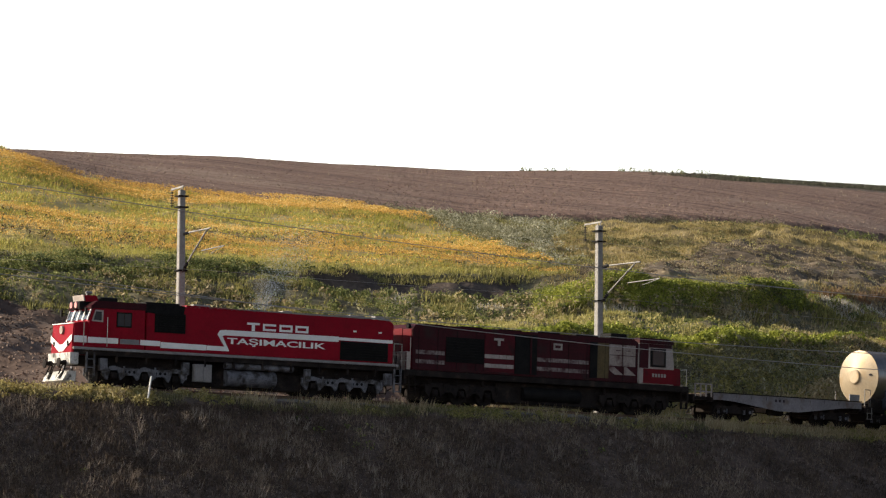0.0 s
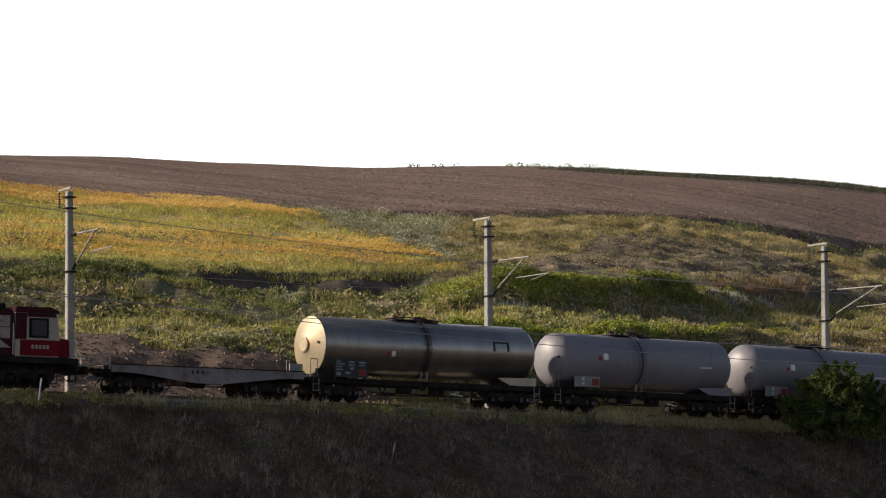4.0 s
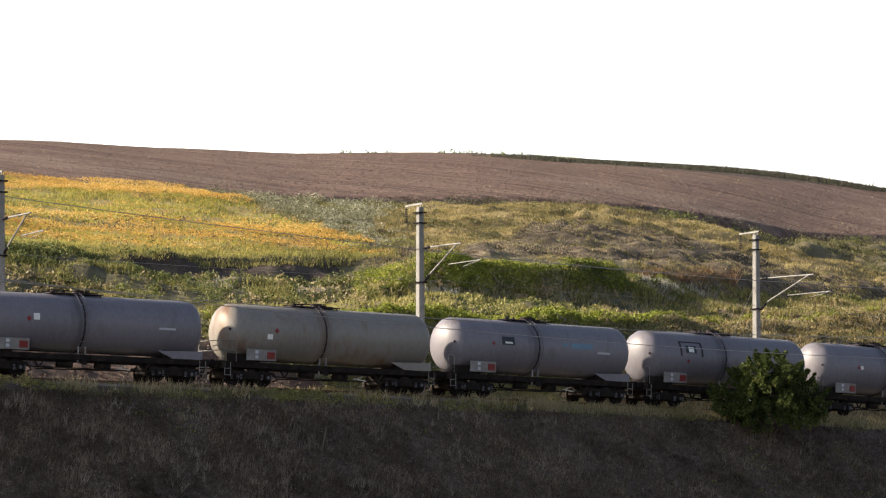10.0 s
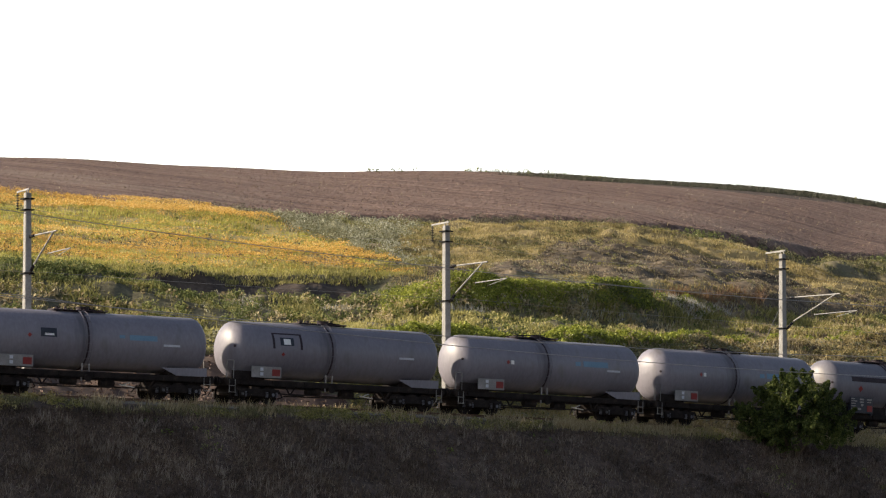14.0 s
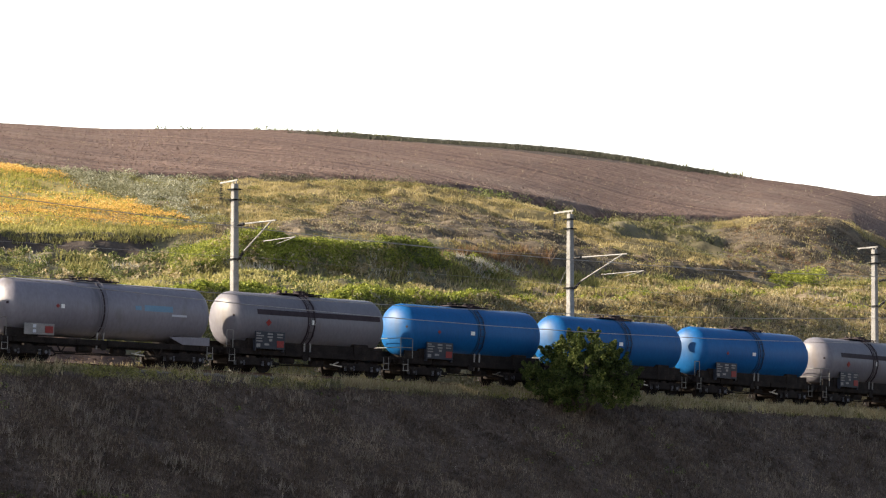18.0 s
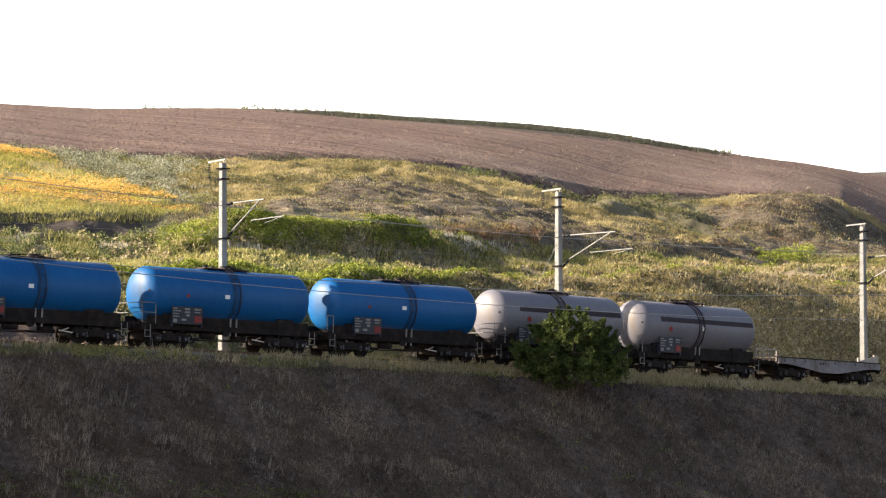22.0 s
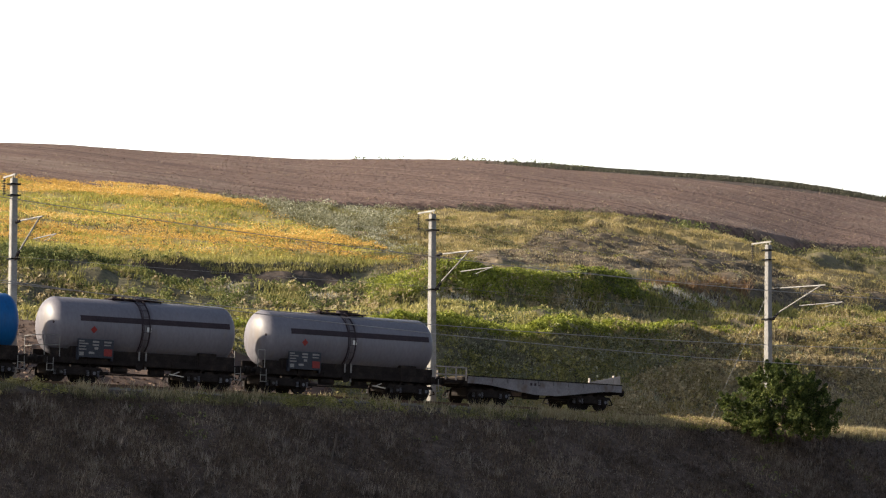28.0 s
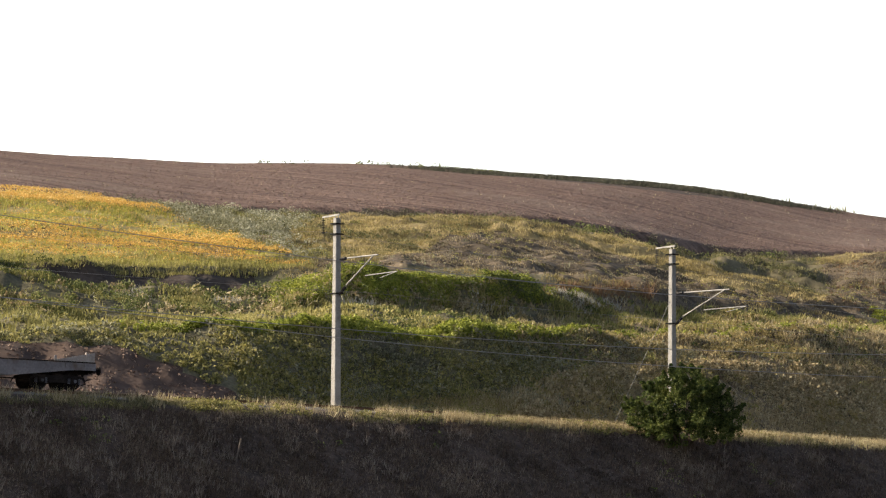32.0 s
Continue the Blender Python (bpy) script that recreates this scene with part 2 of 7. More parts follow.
def share(ob, parent, m):
    """Another piece on the same mesh, under parent."""
    o = bpy.data.objects.new(ob.name, ob.data)
    scene.collection.objects.link(o)
    o.parent = parent
    o.matrix_basis = m
    if "label" in ob:
        o["label"] = ob["label"]
    return o


def empty(name, m=None):
    e = new(name)
    e.empty_display_size = 0.3
    if m is not None:
        e.matrix_basis = m
    return e


def box(bm, x0, x1, y0, y1, z0, z1, bevel=0.0):
    r = bmesh.ops.create_cube(bm, size=1.0, matrix=Matrix.Translation(((x0 + x1) / 2, (y0 + y1) / 2, (z0 + z1) / 2)) @ Matrix.Diagonal((x1 - x0, y1 - y0, z1 - z0, 1)))
    if bevel:
        es = list({e for v in r["verts"] for e in v.link_edges})
        bmesh.ops.bevel(bm, geom=es, offset=bevel, segments=2, affect="EDGES", profile=0.6)
    return bm


def rod(bm, a, b, r, sides=8, r2=None):
    a, b = Vector(a), Vector(b)
    d = b - a
    m = Matrix.Translation((a + b) / 2) @ d.to_track_quat("Z", "Y").to_matrix().to_4x4()
    bmesh.ops.create_cone(bm, cap_ends=True, segments=sides, radius1=r, radius2=r if r2 is None else r2, depth=d.length, matrix=m)
    return bm


def bar(bm, a, b, w, h=None):
    """A square bar from a to b."""
    a, b = Vector(a), Vector(b)
    d = b - a
    m = Matrix.Translation((a + b) / 2) @ d.to_track_quat("Z", "Y").to_matrix().to_4x4() @ Matrix.Diagonal((w, h or w, d.length, 1))
    bmesh.ops.create_cube(bm, size=1.0, matrix=m)
    return bm


def spin(bm, profile, axis="X", sides=32, centre=(0, 0, 0)):
    """A surface of revolution from (position, radius) pairs along an axis."""
    rings = []
    for p, r in profile:
        ring = []
        for k in range(sides):
            a = 2 * math.pi * k / sides
            c, s = r * math.cos(a), r * math.sin(a)
            v = (p, c, s) if axis == "X" else (c, p, s) if axis == "Y" else (c, s, p)
            ring.append(bm.verts.new(Vector(v) + Vector(centre)))
        rings.append(ring)
    for u, w in zip(rings, rings[1:]):
        for k in range(sides):
            bm.faces.new((u[k], u[(k + 1) % sides], w[(k + 1) % sides], w[k]))
    for ring in (rings[0], rings[-1]):
        bm.faces.new(ring)
    bmesh.ops.recalc_face_normals(bm, faces=bm.faces)
    return bm


def B():
    return bmesh.new()


def raw(name, verts, faces, material, smooth=False):
    """A mesh from numpy arrays: verts (n,3) and faces (m,k)."""
    me = bpy.data.meshes.new(name)
    verts, faces = np.asarray(verts, np.float32), np.asarray(faces, np.int32)
    m, k = faces.shape
    me.vertices.add(len(verts))
    me.vertices.foreach_set("co", verts.ravel())
    me.loops.add(m * k)
    me.loops.foreach_set("vertex_index", faces.ravel())
    me.polygons.add(m)
    me.polygons.foreach_set("loop_start", np.arange(0, m * k, k, dtype=np.int32))
    me.update(calc_edges=True)
    ob = new(name, me)
    ob.data.materials.append(material)
    if smooth:
        me.polygons.foreach_set("use_smooth", np.ones(m, bool))
    return ob


# ================= the line of the track =================
# arc length s grows to the right and away; rail level falls with it
TS = np.arange(-330.0, 300.0, 0.5)
_k = np.where(TS < -45, np.clip(0.00715 * (TS + 80) / 35, 0, 0.00715), np.where(TS > 70, np.clip(0.00088 * (110 - TS) / 40, 0, 1), 0.0046977 - 5.4485e-5 * TS))
_i0 = int(np.argmin(np.abs(TS)))
TH = np.concatenate([[0], np.cumsum((_k[1:] + _k[:-1]) / 2 * 0.5)])
TH = TH - TH[_i0] + 0.64095
TX = np.concatenate([[0], np.cumsum((np.cos(TH[1:]) + np.cos(TH[:-1])) / 2 * 0.5)])
TY = np.concatenate([[0], np.cumsum((np.sin(TH[1:]) + np.sin(TH[:-1])) / 2 * 0.5)])
TX, TY = TX - TX[_i0] - 0.134, TY - TY[_i0] + 205.226
TZ = 5.159 - 0.025804 * TS
TAZ, TR = np.degrees(np.arctan2(TX, TY)), np.hypot(TX, TY)


def on_track(s, side=0.0, up=0.0):
    """The point beside the rails: side metres towards the valley, up metres above rail level."""
    h = np.interp(s, TS, TH)
    return Vector((np.interp(s, TS, TX) + side * math.sin(h), np.interp(s, TS, TY) - side * math.cos(h), np.interp(s, TS, TZ) + up))


def heading(s):
    return float(np.interp(s, TS, TH))


# ================= ground =================
def lin(az, pts):
    x, y = [p[0] for p in pts], [p[1] for p in pts]
    # soft corners: mean of three neighbouring readings
    return (np.interp(az - 0.25, x, y) + np.interp(az, x, y) + np.interp(az + 0.25, x, y)) / 3


BANK_TOP = [(-12, 2.45), (-8, 2.40), (-4.8, 2.40), (-2.4, 2.52), (-1, 2.58), (0, 2.60), (1.7, 2.59), (3.3, 2.56), (4.9, 2.53), (8, 2.47), (14, 2.33)]
TERRACE = [(-12, 2.75), (-8, 2.66), (-4.8, 2.60), (-2.4, 2.72), (0, 2.74), (3.3, 2.69), (8, 2.59), (14, 2.45)]
SHRUBS = [(-10.5, 3.50), (-7.2, 3.44), (-4.8, 3.30), (-3.2, 3.15), (-0.9, 3.17), (0, 3.23), (1.4, 3.26), (2.4, 3.22), (3.4, 3.08), (4.2, 2.86), (6.4, 2.79), (7.2, 2.72), (8, 2.66), (14, 2.52)]
FIELD_FOOT = [(-10.5, 3.77), (-7.2, 3.64), (-4.8, 3.51), (-1, 3.44), (0, 3.42), (1.1, 3.37), (2.4, 3.31), (3.6, 3.245), (4.8, 3.15), (5.6, 3.07), (6.4, 2.96), (7.1, 2.88), (7.8, 2.75), (10, 2.70), (14, 2.6)]
PLOUGH = [(-14, 5.2), (-10.5, 5.12), (-8.6, 5.10), (-7.8, 4.89), (-7, 4.68), (-5.6, 4.54), (-4, 4.47), (-3.15, 4.39), (-1.75, 4.31), (-0.1, 4.315), (1.5, 4.29), (2.35, 4.23), (3.6, 4.095), (4.8, 3.90), (5.6, 3.74), (6.3, 3.70), (7.1, 3.675), (7.9, 3.69), (8.7, 3.61), (9.2, 3.43), (9.45, 3.20), (10.1, 3.05), (14, 3.0)]
# spur of pale grass that runs down the dry slope: its upper and its lower edge
SPUR_TOP = [(-1.6, 4.25), (0, 4.24), (2.35, 4.17), (3.17, 4.0), (4, 3.885), (4.8, 3.66), (5.6, 3.36), (6.26, 3.25), (6.9, 3.12), (7.5, 3.0), (7.8, 2.87), (14, 2.8)]
SPUR_LOW = [(-1.6, 3.5), (0.6, 3.56), (1.2, 3.66), (1.6, 3.90), (2.35, 3.95), (3.17, 3.84), (4, 3.68), (4.8, 3.42), (5.6, 3.15), (6.26, 3.06), (7.1, 2.91), (7.8, 2.79), (14, 2.7)]
RIDGE = [(-14, 5.22), (-10.5, 5.16), (-8.6, 5.18), (-6.9, 5.14), (-5.4, 5.13), (-4.1, 5.04), (-3.1, 5.01), (-1.8, 4.95), (-0.6, 4.96), (0.5, 4.96), (1.2, 4.93), (2.2, 4.85), (3.4, 4.78), (4.7, 4.69), (5.5, 4.60), (6.3, 4.45), (7, 4.34), (7.8, 4.22), (8.5, 4.12), (9.3, 3.98), (10.1, 3.85), (14, 3.6)]
FAR = [(-14, 4.4), (6, 4.1), (8.5, 4.14), (9.3, 4.15), (10.1, 4.19), (14, 4.25)]
# metres behind the rails of those six lines
AWAY = ([(-14, 17), (2, 17.6), (3.4, 23), (5, 29), (8, 34), (14, 37)], [(-14, 30), (-3, 32), (-1, 34), (2, 34), (3.4, 39), (5, 45), (8, 50), (14, 53)], [(-14, 42), (-5, 42.3), (-3, 42.8), (-1, 42.6), (0.3, 36.8), (2, 36.8), (3.4, 43), (5, 50.5), (8, 55.5), (14, 59)], [(-14, 45), (0, 46), (2, 46.5), (3.4, 49), (5, 53.8), (8, 59), (14, 68)], [(-14, 95), (3, 95), (5, 99), (8, 105), (14, 110)], [(-14, 165), (14, 172)])


def track_r(az):
    o = np.argsort(TAZ)
    return np.interp(az, TAZ[o], TR[o]), np.interp(az, TAZ[o], TZ[o])


def ground_profile(az):
    """Distances and heights of the ground's bends along one bearing."""
    r, z = track_r(np.clip(az, -30, 22))
    lead = 1.0 / max(0.5, math.cos(float(np.interp(r * math.sin(radians(float(az))), TX, TH)) + radians(float(az))))
    foot = -1.6 - 0.2 * (np.clip(az, -12, 9) + 6)
    toe = float(lin(az, [(-14, 6), (-1.6, 6), (-0.2, 10), (0.6, 11), (2.0, 11), (3.4, 15), (5, 19), (8, 23), (14, 25)]))
    rise = float(lin(az, [(-14, -0.3), (-1.6, -0.3), (0.6, 0.2), (2.0, 0.8), (3.4, 3.0), (5, 4.2), (8, 5.0), (14, 5.6)]))
    drop = float(lin(az, [(-14, 0.7), (-6.2, 0.8), (-5.2, 1.3), (-3, 2.0), (14, 2.0)]))
    rs = [0, 40, 120, r - (13.5 + 2.2 * drop) * lead, r - 13.5 * lead, r - 3.5 * lead, r - 2.3 * lead, r + 4.0 * lead, r + toe]
    zs = [-1.62, -1.7, foot - drop, foot - drop, foot, z - 0.62, z - 0.24, z - 0.6, z + rise]
    for pts, d in zip((BANK_TOP, TERRACE, SHRUBS, FIELD_FOOT, PLOUGH, RIDGE), AWAY):
        rr = r + float(lin(az, d))
        rs.append(rr)
        zs.append(rr * math.tan(radians(float(lin(az, pts)))))
    rs += [rs[-1] + 60, rs[-1] + 260, 1100, 1500, 4000]
    top = zs[-1]
    zs += [top - 1, top - 16, 1100 * math.tan(radians(float(lin(az, FAR)))), 70, 60]
    return rs, zs


_az = np.concatenate([np.arange(-180, -30, 6), np.arange(-30, -13, 0.6), np.arange(-13, 13, 0.06), np.arange(13, 30, 0.6), np.arange(30, 181, 6)])
_r = np.concatenate([[0.0005], np.arange(3, 120, 6), np.arange(120, 160, 2), np.arange(160, 234, 0.6), np.arange(234, 262, 0.25), np.arange(262, 300, 0.5), np.arange(300, 400, 0.8), np.arange(400, 420, 1.5), np.arange(420, 560, 4), np.arange(560, 1500, 40), [2000, 2800, 4000]])


def lumps(x, y, size, seed):
    """Smooth value noise on arrays, about -1 to 1."""
    rng = np.random.RandomState(seed)
    g = rng.uniform(-1, 1, (128, 128))
    u, v = x / size, y / size
    i, j = np.floor(u).astype(int), np.floor(v).astype(int)
    fu, fv = u - i, v - j
    fu, fv = fu * fu * (3 - 2 * fu), fv * fv * (3 - 2 * fv)
    q = lambda a, b: g[a % 128, b % 128]
    return (q(i, j) * (1 - fu) + q(i + 1, j) * fu) * (1 - fv) + (q(i, j + 1) * (1 - fu) + q(i + 1, j + 1) * fu) * fv


_H = np.zeros((len(_az), len(_r)))
_bands = []
for _n, _a in enumerate(_az):
    _rs, _zs = ground_profile(_a)
    _h = np.interp(_r, _rs, _zs)
    for _sm in range(2):
        _h[1:-1] = (_h[:-2] + 2 * _h[1:-1] + _h[2:]) / 4
    _H[_n] = _h
    _bands.append(_rs)
_bands = np.array(_bands)
_AZ, _R = np.meshgrid(_az, _r, indexing="ij")
_X, _Y = _R * np.sin(np.radians(_AZ)), _R * np.cos(np.radians(_AZ))
_rough = np.clip((_R - _bands[:, 8:9]) / 6, 0, 1) * np.where(_R > _bands[:, 13:14], 0.35, 1.0) * np.where((_R > _bands[:, 12:13]) & (_AZ < -1), 0.4, 1.0) * np.where(_R > _bands[:, 14:15] - 25, 0.4, 1.0)
_rough *= np.where((_R > _bands[:, 12:13] + 1) & (_AZ > -1.6), 0.55, 1.0)
_H += _rough * (0.3 * lumps(_X, _Y, 13, 5) + 0.55 * lumps(_X, _Y, 6, 1) + 0.30 * lumps(_X, _Y, 2.2, 2))
_mid = np.clip((_R - _bands[:, 8:9]) / 3, 0, 1) * np.clip((_bands[:, 13:14] - _R) / 6, 0, 1) * np.where((_R > _bands[:, 12:13]) & (_AZ < -1), 0.3, 1.0)
_H += _mid * 0.22 * lumps(_X, _Y, 1.1, 12)
# scarp below the ploughed field, a spur with a gully behind it on the dry slope, and a knoll past the gully
_EL = np.degrees(np.arctan2(_H, _R))
_dry = (_R > _bands[:, 12:13] + 1) & (_R < _bands[:, 13:14]) & (_AZ > -1.6)
_scarp = np.where(_R < _bands[:, 13:14], np.clip(1 - (_bands[:, 13:14] - _R) / 5, 0, 1), np.clip(1 - (_R - _bands[:, 13:14]) / 1.8, 0, 1)) * np.clip(_AZ + 3.4, 0, 1)
_H -= np.interp(_AZ, [-4, 0, 2.5, 4, 8.5, 9.3, 10], [0.7, 0.7, 0.8, 0.9, 0.9, 0.8, 0.3]) * _scarp
_e = _EL - np.interp(_AZ, [q[0] for q in SPUR_TOP], [q[1] for q in SPUR_TOP])
_spur = 0.4 * np.exp(-((_e + 0.07) / 0.09) ** 2) - np.interp(_AZ, [2.6, 3.6, 5, 7, 7.8], [0, 0.5, 1.2, 1.2, 0.0]) * np.exp(-((_e - 0.15) / 0.12) ** 2)
_knoll = np.exp(-((_AZ - 8.35) / 0.8) ** 2) * np.exp(-((_EL - 3.38) / 0.24) ** 2) * 1.2
_H += (_spur * np.clip((_AZ - 0.5) / 1.5, 0, 1) * np.clip((8.0 - _AZ) / 0.8, 0, 1) + _knoll) * _dry
# trodden ledges along the slope
_H += _dry * (0.22 * lumps(_X * 0.3, _Y, 1.4, 31) + 0.2 * lumps(_X, _Y, 1.3, 32))
_face = np.clip((_R - 140) / 20, 0, 1) * np.clip((_bands[:, 5:6] - _R) / 3, 0, 1)
_H += _face * (0.22 * lumps(_X, _Y, 5, 3) + 0.10 * lumps(_X, _Y, 1.6, 4))


def zone_of(az, r, b, x, y):
    """Which cover lies there: 0 plough, 1 flowers, 2 green, 3 dry, 4 embankment, 5 bare soil, 6 valley field, 7 pale
    grass, 8 brown heath, 9 gully, 10 dark earth and painted shade, 11 far stubble.
    """
    wob = 1.6 * lumps(x, y, 9, 8) + 0.8 * lumps(x, y, 3, 9)
    el = ground_at(x, y, _EL) + 0.014 * wob
    z = np.full(r.shape, 3)
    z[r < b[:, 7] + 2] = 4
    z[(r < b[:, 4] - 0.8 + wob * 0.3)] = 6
    z[(r > b[:, 8]) & (r < b[:, 12] + wob)] = 2
    soil = np.interp(az, [-14, -5.2, -3.2, -1.6, -0.9], [1.0, 0.95, 0.6, 0.22, -0.2])
    z[(r > b[:, 8]) & ((r - b[:, 8]) / (b[:, 9] - b[:, 8]) < soil + wob * 0.05)] = 5
    high = b[:, 9] + (b[:, 11] - b[:, 9]) * np.interp(az, [-9, -7.5, -6, -5], [0.8, 0.6, 0.3, 0.0])
    z[(r > b[:, 8]) & (az < -5.0) & (r < high + wob)] = 5
    z[(r > b[:, 8]) & (r < b[:, 12]) & (az > 3.4 + wob * 0.4)] = 3
    z[(r > b[:, 11]) & (r < b[:, 12] + 0.8) & (az > 4.2 + wob * 0.2) & (az < 7.5)] = 8
    # cut bank below the flowers, its shade put into the ground colour
    cut = (r - b[:, 11]) / (b[:, 12] - b[:, 11])
    z[(cut > 0.05 + wob * 0.1) & (cut < 0.95) & (az > -4.7 + wob * 0.2) & (az < -1.2 + wob * 0.3)] = 10
    above = (r > b[:, 12] + 0.8) & (az > -0.5 + 0.3 * wob)
    line = lambda pts: np.interp(az, [q[0] for q in pts], [q[1] for q in pts])
    top, low = line(SPUR_TOP), line(SPUR_LOW)
    z[above & (el < low)] = 8
    z[above & (el >= low) & (el < top)] = 7
    z[above & (el >= top) & (az > 2.8)] = 9
    mound = above & (az > 7.05 + 0.06 * wob)
    z[mound] = 8
    z[mound & (r > b[:, 13] - 9 + 1.5 * wob)] = 7
    edge = np.interp(az, [-14, -3.3, -2.3, -1.27, -0.29, 0.4], [1, 1, 0.72, 0.32, 0.02, -0.5])
    depth = (r - b[:, 12]) / (b[:, 13] - b[:, 12])
    z[(r > b[:, 12] + wob * 0.6) & (depth < edge + wob * 0.03) & (r < b[:, 13] + wob)] = 1
    z[(r > b[:, 13] + 0.3 * wob)] = 0
    # band under the crest, coloured dark for its shadow side
    z[(r > b[:, 14] - np.interp(az, [1.2, 2.2, 4.5, 6.6, 7.4], [0, 8, 13, 8, 0]) + wob) & (r < b[:, 14] + 20) & (az > 1.2) & (az < 7.4)] = 10
    # shade line at the plough's foot, painted as a dark strip
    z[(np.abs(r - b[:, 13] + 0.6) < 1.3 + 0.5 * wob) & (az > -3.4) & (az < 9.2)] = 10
    z[(r > 560) & (r < 1090)] = 10
    z[r >= 1090] = 11
    return z


def bands_at(az):
    return np.stack([np.interp(az, _az, _bands[:, k]) for k in range(_bands.shape[1])], -1)


def ground_at(x, y, grid=None):
    """Ground height under points (numpy arrays), or another grid's value there."""
    g = _H if grid is None else grid
    az, r = np.degrees(np.arctan2(x, y)), np.hypot(x, y)
    i = np.clip(np.searchsorted(_az, az) - 1, 0, len(_az) - 2)
    j = np.clip(np.searchsorted(_r, r) - 1, 0, len(_r) - 2)
    fu, fv = (az - _az[i]) / (_az[i + 1] - _az[i]), (r - _r[j]) / (_r[j + 1] - _r[j])
    return (g[i, j] * (1 - fu) + g[i + 1, j] * fu) * (1 - fv) + (g[i, j + 1] * (1 - fu) + g[i + 1, j + 1] * fu) * fv


def build_ground():
    na, nr = _H.shape
    v = np.stack([_X, _Y, _H], -1).reshape(-1, 3)
    i, j = np.meshgrid(np.arange(na - 1), np.arange(nr - 1), indexing="ij")
    a = (i * nr + j).ravel()
    f = np.stack([a, a + 1, a + nr + 1, a + nr], -1)[:, ::-1]
    ob = raw("ground", v, f, M_PLOUGH, True)
    for m in (M_FIELD, M_HILL, M_DRY, M_EMB, M_SOIL, M_VALLEY, M_PALETURF, M_HEATH, M_GULLY, M_SCARP, M_STUBBLE):
        ob.data.materials.append(m)
    c = v[f].mean(1)
    az, r = np.degrees(np.arctan2(c[:, 0], c[:, 1])), np.hypot(c[:, 0], c[:, 1])
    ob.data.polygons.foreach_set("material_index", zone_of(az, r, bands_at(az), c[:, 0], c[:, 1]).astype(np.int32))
    return tagged(ob, "farmed hillside and railway embankment of dry earth and turf", "ground", kind="structure")


build_ground()


# ================= track =================
def sweep(name, profile, s0, s1, step, material, smooth=False):
    """A profile of (side, up) pairs carried along the track."""
    ss = np.arange(s0, s1 + 0.01, step)
    h = np.interp(ss, TS, TH)
    px, pz = np.array([p[0] for p in profile]), np.array([p[1] for p in profile])
    x = np.interp(ss, TS, TX)[:, None] + px[None] * np.sin(h)[:, None]
    y = np.interp(ss, TS, TY)[:, None] - px[None] * np.cos(h)[:, None]
    z = np.interp(ss, TS, TZ)[:, None] + pz[None]
    n, k = x.shape
    v = np.stack([x, y, z], -1).reshape(-1, 3)
    i, j = np.meshgrid(np.arange(n - 1), np.arange(k - 1), indexing="ij")
    a = (i * k + j).ravel()
    return raw(name, v, np.stack([a, a + 1, a + k + 1, a + k], -1), material, smooth)


bed = sweep("ballast_bed", [(2.9, -0.75), (2.0, -0.28), (1.3, -0.2), (-1.3, -0.2), (-2.0, -0.28), (-2.9, -0.75)], -120, 150, 1.0, M_BALLAST)
tagged(bed, "grey-brown crushed stone ballast under the rails", "ballast", kind="structure")
for side in (0.75, -0.75):
    rl = sweep("rail", [(side + 0.07, -0.17), (side + 0.07, -0.15), (side + 0.015, -0.13), (side + 0.015, -0.04), (side + 0.036, -0.03), (side + 0.036, 0), (side - 0.036, 0), (side - 0.036, -0.03), (side - 0.015, -0.04), (side - 0.015, -0.13), (side - 0.07, -0.15), (side - 0.07, -0.17)], -120, 150, 1.0, M_RAIL)
    tagged(rl, "worn brown steel running rail on the sleepers", "rail", "rails", "structure")


# ================= more materials =================
M_RED = surface("red_paint", (0.20, 0.0006, 0.010), (0.265, 0.001, 0.013), 0.7, 9, 0.4, 0, bump=0.04, spec=0.1, dirt=(0.16, 0.002, 0.010), dirt_scale=0.9, dirt_at=0.6)
M_DULLRED = surface("dull_red_paint", (0.10, 0.003, 0.008), (0.15, 0.005, 0.012), 0.7, 9, 0.5, 0, bump=0.1, spec=0.1, dirt=(0.05, 0.007, 0.01), dirt_scale=1.2, dirt_at=0.52)
M_MAROON = surface("faded_maroon_paint", (0.026, 0.0022, 0.005), (0.050, 0.004, 0.009), 0.7, 9, 0.5, 0, bump=0.1, spec=0.12, dirt=(0.028, 0.011, 0.012), dirt_scale=1.2, dirt_at=0.52)
M_DOORRED = surface("worn_maroon_door_paint", (0.050, 0.003, 0.007), (0.085, 0.004, 0.011), 0.7, 9, 0.5, 0, bump=0.1, spec=0.12, dirt=(0.03, 0.006, 0.008), dirt_scale=1.6, dirt_at=0.5)
M_FADED = surface("rubbed_stripe_paint", (0.10, 0.07, 0.068), (0.26, 0.215, 0.20), 1.6, 11, 0.55, 0, bump=0.1, dirt=(0.045, 0.012, 0.014), dirt_scale=2.2, dirt_at=0.47)
M_PANEL = surface("rubbed_panel_paint", (0.20, 0.155, 0.135), (0.34, 0.29, 0.26), 1.2, 11, 0.55, 0, bump=0.1, dirt=(0.10, 0.05, 0.045), dirt_scale=1.8, dirt_at=0.54)
M_PLOUGHW = surface("scuffed_plough_paint", (0.30, 0.29, 0.28), (0.62, 0.61, 0.59), 2.2, 14, 0.5, 0, bump=0.1, dirt=(0.05, 0.045, 0.04), dirt_scale=2.6, dirt_at=0.5)
